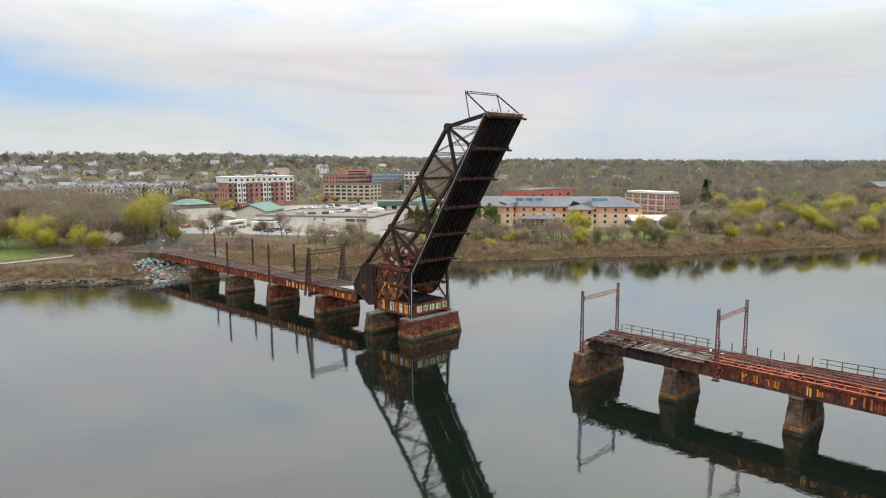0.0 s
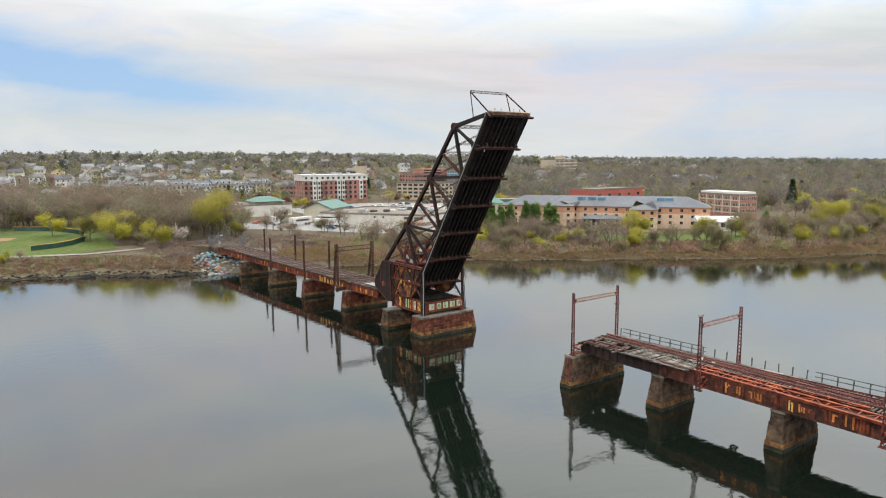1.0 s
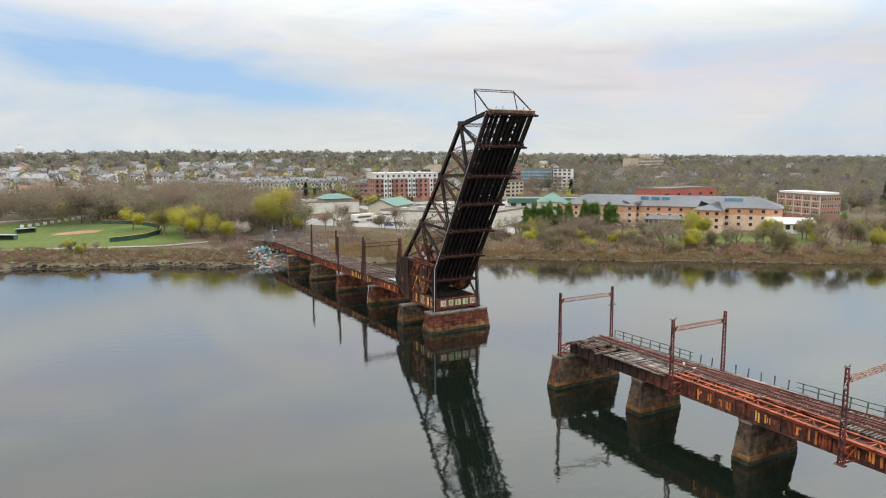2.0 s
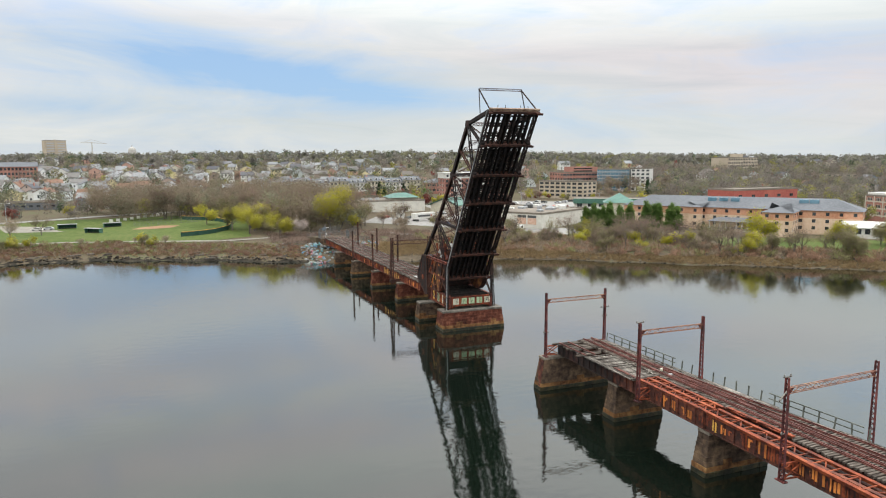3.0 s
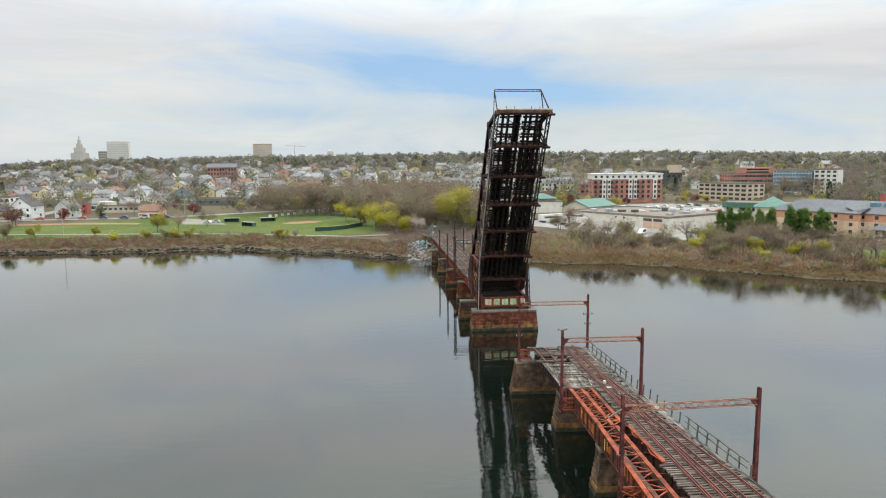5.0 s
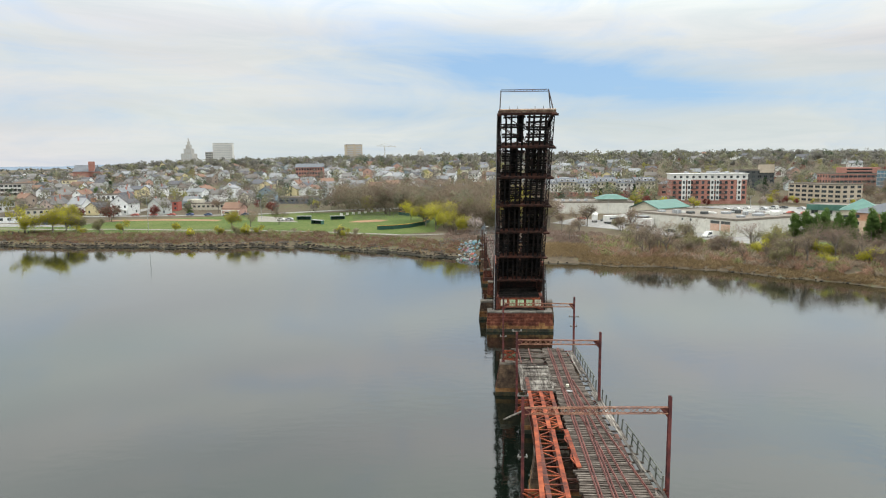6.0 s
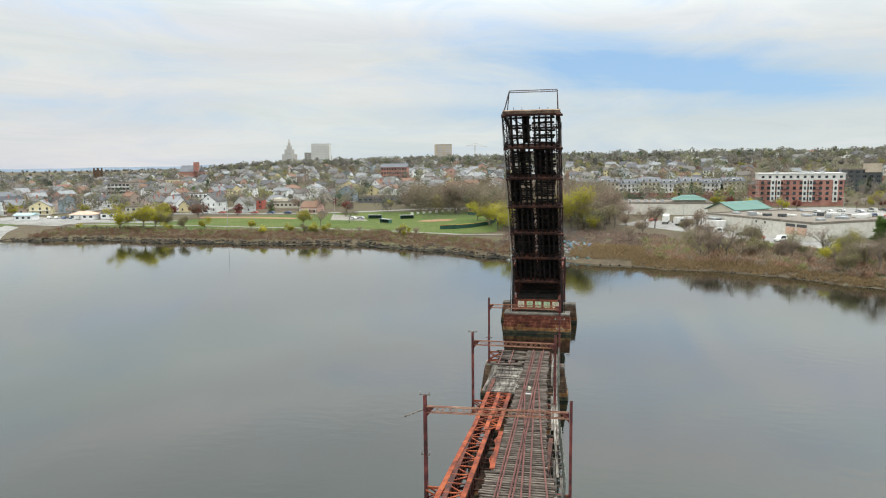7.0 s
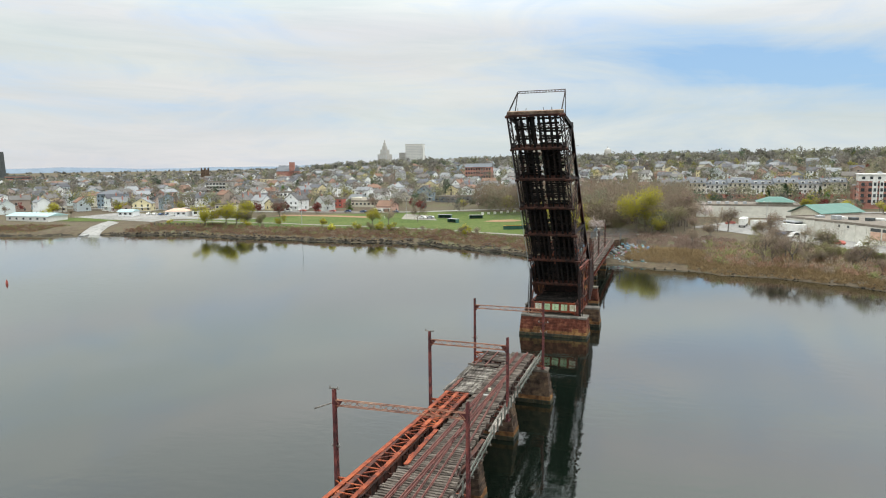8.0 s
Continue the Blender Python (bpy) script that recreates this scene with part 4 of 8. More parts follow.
# loose boards of the side platform
PLAT = [chamfered(4.1, 0.27, 0.1, 0.012, "plank", PLANK_GREY, 0.012, 70 + i) for i in range(3)]
PLAT_DARK = [chamfered(4.2, 0.26, 0.22, 0.015, "tie", TIE_WOOD, 0.012, 74 + i) for i in range(2)]
for y in np.arange(-44.2, -54.8, -0.36):
    if rng.random() < 0.08:
        continue
    piece("plank", rng.choice(PLAT), trestle, Matrix.Translation((-0.85 + rng.uniform(-0.12, 0.12), y, 6.72 + rng.uniform(0, 0.04))) @ pose(0, 0, 0, 0, 0, rng.uniform(-1.5, 1.5)))
LONG_PLANK = [chamfered(0.3, 5.2, 0.09, 0.012, "plank", PLANK_GREY, 0.012, 78 + i) for i in range(2)]
for x, y, r in ((-2.9, -47.0, 1), (-2.85, -52.0, -1), (-2.5, -47.2, 0.5), (-2.4, -52.2, 1.5), (0.9, -48.0, 2)):
    piece("plank", rng.choice(LONG_PLANK), trestle, Matrix.Translation((x, y, 6.86)) @ pose(0, 0, 0, 0, 0, r))
for y, r in ((-46.0, 1), (-49.4, -2), (-54.6, 0)):
    piece("plank", PLAT[0], trestle, Matrix.Translation((-0.9, y, 6.9)) @ pose(0, 0, 0, 0, 0, r))
for y in np.arange(-36.8, -43.6, -0.62):
    if rng.random() < 0.3:
        continue
    piece("tie", rng.choice(PLAT_DARK), trestle, Matrix.Translation((-1.2 + rng.uniform(-0.4, 0.4), y, 6.72)) @ pose(0, 0, 0, 0, 0, rng.uniform(-7, 7)))
for xa, xb in ((-2.6, -2.45), (-1.1, -1.0)):
    bm = bmesh.new()
    beam(bm, (xa, -36.9, 6.93), (xb, -43.8, 6.9), 0.12, 0.14)
    part("rail", bm, RAIL_STEEL, trestle, "loose bent rail")
# bucket and scraps on the ties
bm = bmesh.new()
bmesh.ops.create_cone(bm, cap_ends=True, segments=14, radius1=0.14, radius2=0.17, depth=0.35, matrix=Matrix.Translation((2.5, -53.5, 7.12)))
bucket = part("bucket", bm, PAINT_PALE, None, "dirty white bucket standing between the rails")
tagged(bucket, "", "bucket")
bm = bmesh.new()
box(bm, 2.2, 2.9, -55.3, -54.9, 6.97, 7.05)
tagged(part("board", bm, PALE_BOARD, None, "pale loose board lying between the rails"), "", "board")
bm = bmesh.new()
for a, b in (((0.3, -52.5), (1.3, -53.6)), ((0.2, -53.8), (1.2, -52.7)), ((0.7, -54.2), (0.9, -52.2))):
    beam(bm, (*a, 6.98), (*b, 7.12), 0.16, 0.07)
tagged(part("scrap_timber", bm, PLANK_GREY, None, "heap of loose grey scrap timber on the deck"), "", "scrap wood")
# ties, the last of the trestle
TIES = [chamfered(3.6, 0.25, 0.24, 0.02, "tie", TIE_WOOD, 0.012, 90 + i) for i in range(4)]
TIES_WIDE = [chamfered(5.9, 0.25, 0.24, 0.02, "tie", TIE_WOOD, 0.012, 95 + i) for i in range(4)]
rng = random.Random(9)
for y in np.arange(-36.7, -75.2, -0.42):
    w = WALK(y) - 0.9
    sc = (w - 0.55 + 0.15) / 3.6
    piece("tie", rng.choice(TIES), trestle, Matrix.Translation(((w + 0.75) / 2 + 0.35 + rng.uniform(-0.12, 0.12), y, 6.82 + rng.uniform(-0.015, 0.015))) @ pose(0, 0, 0, 0, 0, rng.uniform(-1.2, 1.2)) @ Matrix.Diagonal((sc, 1, 1, 1)))
for y in np.arange(-75.4, -116, -0.42):
    w = WALK(y) + 0.1
    piece("tie", rng.choice(TIES_WIDE), trestle, Matrix.Translation(((w + 0.5) / 2 + rng.uniform(-0.15, 0.15), y, 6.82 + rng.uniform(-0.015, 0.015))) @ pose(0, 0, 0, 0, 0, rng.uniform(-1.2, 1.2)) @ Matrix.Diagonal(((w - 0.5) / 5.9, 1, 1, 1)))

# ---- catenary portals ----


def portal(y, xl, xr, z0l, z0r, top, label, arms, skew=0.0):
    """Two laced posts and a laced beam across the track. skew: how much further on the far post stands."""
    t = thing("catenary_portal", ((xl + xr) / 2, y, z0l), label, "catenary mast", "catenary portals over the trestle")
    near_y = y
    for x, z0, s in ((xl, z0l, 1), (xr, z0r, -1)):
        y = near_y if s > 0 else near_y + skew
        bm = bmesh.new()
        for o in (-1, 1):
            beam(bm, (x, y + o * 0.27, z0), (x, y + o * 0.15, top), 0.24, 0.06, (0, 1, 0))
        rungs = int((top - z0) / 0.5)
        for k in range(rungs):
            z_lo, z_hi = z0 + (top - z0) * k / rungs, z0 + (top - z0) * (k + 1) / rungs
            r_lo, r_hi = 0.27 - 0.12 * k / rungs, 0.27 - 0.12 * (k + 1) / rungs
            for o in (-1, 1):
                beam(bm, (x + o * 0.11, y - o * r_lo, z_lo), (x + o * 0.11, y + o * r_hi, z_hi), 0.075, 0.02, (1, 0, 0))
        box(bm, x - 0.25, x + 0.25, y - 0.5, y + 0.5, z0, z0 + 0.12)
        post = part("post", bm, PORTAL_RED, t)
        bm = bmesh.new()
        prism(bm, [(0, 0), (0.7, 0.0), (0.0, -0.9)], -0.04, 0.04)
        for v in bm.verts:
            v.co = Vector((x + s * (0.15 + v.co.y), y + v.co.x, top - 0.95 + v.co.z))
        part("knee_plate", bm, PORTAL_RED, post)
        deck = 2.0 if x < 0 else -2.0
        if abs(z0 - 4.95) < 0.3:
            struts = [((0, 6.5), (0.9, 6.5), 0.0, 0.18)]
            for o in (-0.3, 0.3):
                struts += [((0, 5.4), (0.9, 6.4), o, 0.11), ((0, 6.4), (0.9, 5.4), o, 0.11), ((0, 5.3), (0.9, 5.2), o, 0.13)]
            for (u0, v0), (u1, v1), o, w in struts:
                bm = bmesh.new()
                beam(bm, (x + deck * u0, y + o, v0), (x + deck * u1, y + o, v1), w, w)
                part("bracket_strut", bm, RUST_ORANGE if x < 0 else RUST_RED, post)
    bm = bmesh.new()
    laced(bm, (xl + 0.15, near_y, top - 1.2), (xr - 0.15, near_y + skew, top - 1.2), 0.26, 0.5, (0, 0, 1), 0.55, 0.045, 0.06, (1, 3))
    part("truss_beam", bm, BEAM_PAINT, t, "orange-brown laced cross beam")
    for x, z, w in arms:
        y = near_y if x < 0 else near_y + skew
        bm = bmesh.new()
        beam(bm, (x - w / 2, y, z), (x + w / 2, y, z), 0.09, 0.09)
        arm = part("cross_arm", bm, PLANK_GREY, t)
        for q in (-0.42, 0.42):
            bm = bmesh.new()
            bmesh.ops.create_cone(bm, cap_ends=True, segments=8, radius1=0.09, radius2=0.05, depth=0.22, matrix=Matrix.Translation((x + w * q, y, z + 0.15)))
            part("insulator", bm, CERAMIC, arm)
    return t


portal(-36.6, -4.7, 5.4, 4.95, 4.95, 14.5, "rusty laced catenary portal at the broken end", [(5.4, 11.6, 1.5), (5.4, 10.2, 1.0), (-4.7, 8.6, 0.9)])
portal(-57.0, -3.7, 5.65, 4.95, 4.95, 14.6, "rusty laced catenary portal across the trestle", [(-3.7, 14.65, 1.1)])
portal(-78.3, -4.2, 7.8, 4.95, 4.95, 14.6, "tall red laced catenary portal across the trestle", [(-4.2, 14.65, 0.9), (-4.2, 9.4, 0.8)], 0.6)
bm = bmesh.new()
beam(bm, (-4.3, -78.4, 13.4), (-5.8, -79.0, 12.9), 0.1, 0.1)
stub = part("broken_arm", bm, PLANK_GREY, None, "broken pale timber arm hanging off a mast")
tagged(stub, "", "timber arm")

# ---- far approach ----
far = thing("railway_trestle", (-2.5, 65, 3.9), "low rusty plate girder approach running to the far bank", "railway bridge")
XW = lambda y: -4.7 - 0.0326 * (y - 20)
SPANS = (20.2, 32.4, 51.7, 72.0, 93.2, 116.0)
for y0, y1 in zip(SPANS, SPANS[1:]):
    for o in (0.0, 2.3, 4.5, 6.6):
        bm = bmesh.new()
        ibeam(bm, (XW(y0) + o, y0 + 0.05, 5.44), (XW(y1) + o, y1 - 0.05, 5.44), 0.45, 1.82, (0, 0, 1), 0.06, 0.09, 1.3)
        g = part("plate_girder", bm, RUST_RED if o in (0.0, 6.6) else RUST_DARK, far)
        if o == 0.0:
            rng = random.Random(int(y0))
            yy = y0 + (1.0 if y0 != 32.4 else 3.2)
            while yy < min(y1 - 1.0, y0 + 15):
                bm = bmesh.new()
                h = rng.uniform(0.8, 1.35)
                box(bm, XW(yy) - 0.07, XW(yy) - 0.035, yy, yy + rng.uniform(0.5, 0.95), 4.7, 4.7 + h)
                part("painted_mark", bm, PAINT_YELLOW if 30 < y0 < 40 else rng.choice((RUST_ORANGE, PAINT_ORANGE, RUST_ORANGE)), g, "sprayed block mark")
                yy += rng.uniform(0.95, 1.6)
for y in (20.5, 32.4, 51.7, 72.0, 93.2):
    bm = bmesh.new()
    for z in (4.8, 6.0):
        beam(bm, (XW(y), y, z), (XW(y) + 6.6, y, z), 0.15, 0.15)
    beam(bm, (XW(y), y, 4.8), (XW(y) + 6.6, y, 6.0), 0.12, 0.12)
    part("cross_frame", bm, RUST_BROWN, far)
FAR_TIES = [chamfered(7.6, 0.28, 0.24, 0.02, "tie", TIE_WOOD, 0.015, 120 + i) for i in range(3)]
rng = random.Random(15)
for y in np.arange(20.6, 116, 0.58):
    if rng.random() < 0.08:
        continue
    piece("tie", rng.choice(FAR_TIES), far, Matrix.Translation((XW(y) + 3.4 + rng.uniform(-0.25, 0.25), y, 6.48)) @ pose(0, 0, 0, 0, 0, 1.87 + rng.uniform(-2, 2)))
for o in (0.9, 2.35, 4.3, 5.75):
    bm = bmesh.new()
    beam(bm, (XW(24) + o, 24, 6.68), (XW(116) + o, 116, 6.68), 0.09, 0.15)
    part("rail", bm, RAIL_STEEL, far)
bm = bmesh.new()
for k in range(5):
    box(bm, XW(24) + 0.6 + k * 0.95, XW(24) + 1.5 + k * 0.95, 21.5 + 0.3 * k, 27.0 - 0.4 * k, 6.76, 6.84)
tagged(part("loose_sheet", bm, PALE_BOARD, None, "pale weathered sheets lying on the far approach"), "", "sheet")


def mast(x, y, z0, top):
    t = thing("catenary_mast", (x, y, z0), "single rusty laced catenary mast on the far approach", "catenary mast", "masts along the far approach")
    bm = bmesh.new()
    laced(bm, (x, y, z0), (x, y, top), 0.3, 0.3, (0, 1, 0), 0.5, 0.07, 0.08)
    beam(bm, (x, y, z0), (x, y, top), 0.12, 0.12)
    part("post", bm, RUST_BROWN, t)
    bm = bmesh.new()
    box(bm, x - 0.28, x + 0.28, y - 0.28, y + 0.28, z0, z0 + 0.15)
    beam(bm, (x, y, z0 + 1.2), (x + (0.9 if x < -4 else -0.9), y, z0 + 2.2), 0.1, 0.1)
    part("base_plate", bm, RUST_BROWN, t)
    return t


for x, y, top, foot in ((-7.6, 51.7, 14.4, 4.45), (-0.6, 51.6, 14.0, 6.6), (-0.9, 72.0, 13.9, 6.6), (-1.6, 93.2, 14.0, 6.6), (-8.3, 72.0, 13.4, 4.45)):
    mast(x, y, foot, top)
lp = thing("catenary_portal", (-2.3, 34.6, 3.9), "heavy laced portal beside the tail of the raised span", "catenary mast", "catenary portals over the trestle")
for x, s in ((-7.2, 1), (2.3, -1)):
    bm = bmesh.new()
    laced(bm, (x, 34.6, 3.9 if x < 0 else 6.4), (x, 34.6, 15.2), 0.5, 0.55, (0, 1, 0), 0.55, 0.08, 0.12)
    laced(bm, (x, 36.6, 3.9 if x < 0 else 6.4), (x, 34.9, 14.0), 0.3, 0.3, (0, 1, 0), 0.6, 0.06, 0.09)
    part("post", bm, RUST_BROWN, lp)
bm = bmesh.new()
laced(bm, (-7.2, 34.6, 14.0), (2.3, 34.6, 14.0), 0.5, 0.9, (0, 0, 1), 0.8, 0.07, 0.11)
part("truss_beam", bm, RUST_BROWN, lp)
bm = bmesh.new()
beam(bm, (-7.6, 34.6, 4.6), (-2, 34.6, 4.6), 0.5, 0.8)
part("bracket_beam", bm, RUST_BROWN, lp)

# ---- ground covers: lawns, paths, roads ----
GRASS = material("spring_lawn", [(0.048, 0.074, 0.018), (0.078, 0.108, 0.027), (0.115, 0.125, 0.042)], 0.6, 0.035, 0.95, 0, 0.3)
INFIELD = material("infield_clay", [(0.22, 0.13, 0.08), (0.31, 0.19, 0.12)], 0.6, 0.1, 0.95)
ASPHALT = material("pale_asphalt", [(0.17, 0.165, 0.155), (0.26, 0.25, 0.235), (0.33, 0.32, 0.30)], 0.5, 0.05, 0.9, 0, 0.2)
GRAVEL = material("gravel_path", [(0.19, 0.175, 0.15), (0.275, 0.255, 0.222)], 0.8, 0.1, 0.95)


def sheet(name, outline, mat, lift, label, category, cell=6.0):
    """A thin ground cover that follows the ground inside a convex outline."""
    xs, ys = [p[0] for p in outline], [p[1] for p in outline]
    nx, ny = max(2, int((max(xs) - min(xs)) / cell)), max(2, int((max(ys) - min(ys)) / cell))
    bm = bmesh.new()
    grid = [[bm.verts.new((min(xs) + (max(xs) - min(xs)) * i / nx, min(ys) + (max(ys) - min(ys)) * j / ny, 0)) for j in range(ny + 1)] for i in range(nx + 1)]
    for i in range(nx):
        for j in range(ny):
            bm.faces.new((grid[i][j], grid[i + 1][j], grid[i + 1][j + 1], grid[i][j + 1]))
    area = sum(xs[i] * ys[(i + 1) % len(xs)] - xs[(i + 1) % len(xs)] * ys[i] for i in range(len(xs)))
    pts = outline if area > 0 else outline[::-1]
    for a, b in zip(pts, pts[1:] + pts[:1]):
        bmesh.ops.bisect_plane(bm, geom=bm.verts[:] + bm.edges[:] + bm.faces[:], plane_co=(a[0], a[1], 0), plane_no=(b[1] - a[1], a[0] - b[0], 0), clear_outer=True)
    for v in bm.verts:
        v.co.z = gz(v.co.x, v.co.y) + lift
    return tagged(part(name, bm, mat, None, label), "", category, kind="structure")


def ribbon(name, line, width, mat, lift, label, category):
    """A path or road that follows the ground along a line."""
    pts = []
    for (x0, y0), (x1, y1) in zip(line, line[1:]):
        m = max(1, int(math.hypot(x1 - x0, y1 - y0) / 5))
        pts += [Vector((x0 + (x1 - x0) * k / m, y0 + (y1 - y0) * k / m)) for k in range(m)]
    pts.append(Vector(line[-1]))
    for _ in range(3):
        pts = [pts[0]] + [(a + b * 2 + c) / 4 for a, b, c in zip(pts, pts[1:], pts[2:])] + [pts[-1]]
    bm = bmesh.new()
    rows = []
    for i, p in enumerate(pts):
        d = (pts[min(i + 1, len(pts) - 1)] - pts[max(i - 1, 0)]).normalized()
        s = Vector((-d.y, d.x))
        rows.append([bm.verts.new((q.x, q.y, max(gz(q.x, q.y), gz(p.x, p.y)) + lift)) for q in (p - s * width / 2, p, p + s * width / 2)])
    for a, b in zip(rows, rows[1:]):
        bm.faces.new((a[0], a[1], b[1], b[0]))
        bm.faces.new((a[1], a[2], b[2], b[1]))
    bmesh.ops.recalc_face_normals(bm, faces=bm.faces[:])
    return tagged(part(name, bm, mat, None, label), "", category, kind="structure")


sheet("lawn", [(-250, 160), (-60, 150), (-30, 162), (-26, 240), (-70, 300), (-130, 262), (-250, 246)], GRASS, 0.12, "mown green riverside park lawn", "lawn")
sheet("lawn", [(-345, 160), (-290, 168), (-290, 186), (-345, 180)], GRASS, 0.12, "strip of grass by the boat ramp", "lawn")
sheet("lawn", [(120, 58), (160, 28), (186, 44), (172, 62), (136, 84)], GRASS, 0.14, "green lawn below the brick home", "lawn")
sheet("lawn", [(70, 128), (98, 100), (120, 112), (92, 142)], GRASS, 0.12, "rough green verge behind the riverbank", "lawn")
sheet("infield", [(-78, 208), (-70, 205), (-61, 208), (-58, 215), (-66, 219), (-75, 215)], INFIELD, 0.17, "red-brown baseball infield", "infield")
sheet("infield", [(-215, 218), (-150, 214), (-150, 222), (-215, 226)], INFIELD, 0.17, "worn strip of bare earth in the lawn", "bare earth")
sheet("pavement", [(-340, 184), (-262, 168), (-262, 205), (-335, 214)], ASPHALT, 0.16, "grey asphalt lot above the boat ramp", "parking lot")
sheet("pavement", [(-296, 170), (-280, 162), (-256, 122), (-268, 122)], ASPHALT, 0.18, "concrete boat ramp into the river", "boat ramp", 3.0)
sheet("pavement", [(-262, 188), (-215, 190), (-215, 206), (-262, 206)], ASPHALT, 0.16, "grey asphalt lot with parked cars", "parking lot")
sheet("pavement", [(-128, 214), (-104, 212), (-98, 226), (-118, 236), (-140, 278), (-150, 278)], GRAVEL, 0.16, "pale driveway into the park", "driveway")
sheet("pavement", [(24, 196), (52, 160), (88, 112), (124, 132), (66, 196), (44, 232)], ASPHALT, 0.15, "grey delivery yard behind the supermarket", "yard")
sheet("pavement", [(84, 248), (200, 180), (230, 236), (150, 300), (90, 296)], ASPHALT, 0.15, "wide grey supermarket car park", "parking lot")
ribbon("path", [(-300, 178), (-225, 177.5), (-180, 178), (-132, 171), (-88, 165), (-60, 158), (-37, 151), (-20, 154), (-5, 160), (6, 162), (18, 154), (28, 141), (45, 120), (70, 104), (100, 82)], 3.4, GRAVEL, 0.22, "pale gravel riverside path", "path")
ribbon("road", [(-420, 240), (-236, 246), (-168, 252), (-130, 262), (-40, 312), (90, 318)], 8.0, ASPHALT, 0.22, "grey town street behind the park", "road")
ribbon("road", [(-330, 210), (-318, 300), (-300, 420)], 8.0, ASPHALT, 0.25, "grey street climbing into the town", "road")
ribbon("road", [(-224, 246), (-236, 340), (-246, 460)], 7.0, ASPHALT, 0.25, "grey street climbing into the town", "road")

# ---- building materials ----
WALL_TONES = ((0.78, 0.78, 0.76), (0.45, 0.50, 0.52), (0.66, 0.62, 0.50), (0.74, 0.75, 0.74), (0.54, 0.56, 0.54), (0.34, 0.27, 0.22), (0.62, 0.67, 0.66), (0.66, 0.57, 0.34), (0.26, 0.32, 0.36), (0.80, 0.80, 0.79), (0.48, 0.38, 0.33), (0.70, 0.70, 0.66), (0.50, 0.31, 0.25))
ROOF_TONES = ((0.13, 0.13, 0.14), (0.20, 0.20, 0.21), (0.16, 0.145, 0.13), (0.29, 0.295, 0.30), (0.11, 0.11, 0.12), (0.20, 0.19, 0.18), (0.24, 0.15, 0.11), (0.17, 0.16, 0.15), (0.23, 0.235, 0.24))
SIDING = material("painted_clapboard", [(0.86, 0.86, 0.86), (1.0, 1.0, 1.0)], 1.2, 0.15, 0.8, 0, 0.2, palette=WALL_TONES, stretch=(1, 1, 6))
SHINGLE = material("roof_shingle", [(0.75, 0.75, 0.75), (1.0, 1.0, 1.0)], 1.5, 0.2, 0.95, 0, 0.3, palette=ROOF_TONES)
BRICK = material("red_brick", [(0.27, 0.125, 0.10), (0.35, 0.175, 0.14), (0.42, 0.23, 0.185)], 1.6, 0.12, 0.95, 0, 0.3)
PINK_BRICK = material("salmon_brick", [(0.46, 0.30, 0.225), (0.56, 0.38, 0.29), (0.61, 0.44, 0.35)], 1.2, 0.1, 0.95)
BUFF = material("buff_masonry", [(0.38, 0.32, 0.25), (0.50, 0.43, 0.34)], 1.0, 0.08, 0.95)
CREAM = material("cream_trim", [(0.42, 0.39, 0.31), (0.54, 0.50, 0.41)], 1.0, 0.1, 0.85)
WHITE = material("white_panel", [(0.50, 0.49, 0.46), (0.66, 0.65, 0.62)], 1.0, 0.06, 0.8)
OFFWHITE = material("off_white_block", [(0.50, 0.48, 0.43), (0.64, 0.62, 0.56)], 0.6, 0.05, 0.9)
GREEN_METAL = material("green_metal_roof", [(0.052, 0.132, 0.106), (0.090, 0.190, 0.152)], 1.0, 0.1, 0.5, 0.2, stretch=(1, 4, 1))
SLATE = material("slate_roof", [(0.092, 0.098, 0.108), (0.148, 0.156, 0.170)], 1.2, 0.08, 0.8)
FLAT_ROOF = material("gravel_roof", [(0.15, 0.13, 0.11), (0.24, 0.21, 0.175)], 0.8, 0.06, 0.95)
BLUE_GLASS = material("blue_curtain_wall", [(0.10, 0.20, 0.27), (0.18, 0.31, 0.40)], 0.3, 0.08, 0.25, 0.3)
RED_PAINT = material("red_panel", [(0.30, 0.075, 0.06), (0.40, 0.12, 0.09)], 1.0, 0.1, 0.8)
DARK_TRIM = material("dark_trim", [(0.045, 0.05, 0.05), (0.08, 0.085, 0.085)], 1.5, 0.3, 0.7)
CONCRETE = material("tower_concrete", [(0.34, 0.325, 0.30), (0.43, 0.415, 0.385)], 0.4, 0.03, 0.9)
GREY_METAL = material("grey_metal", [(0.28, 0.29, 0.30), (0.42, 0.43, 0.44)], 1.5, 0.3, 0.5, 0.4)
# Skyline window glass, its colour lightened to stand in for haze.
PALE_GLASS = material("glass_paled_by_haze", [(0.34, 0.35, 0.36), (0.42, 0.43, 0.44)], 0.4, 0.05, 0.3, 0, 0)
GLASS_DARK = material("window_glass", [(0.025, 0.030, 0.035), (0.05, 0.058, 0.065)], 0.4, 0.1, 0.08, 0, 0, vary=0.5)


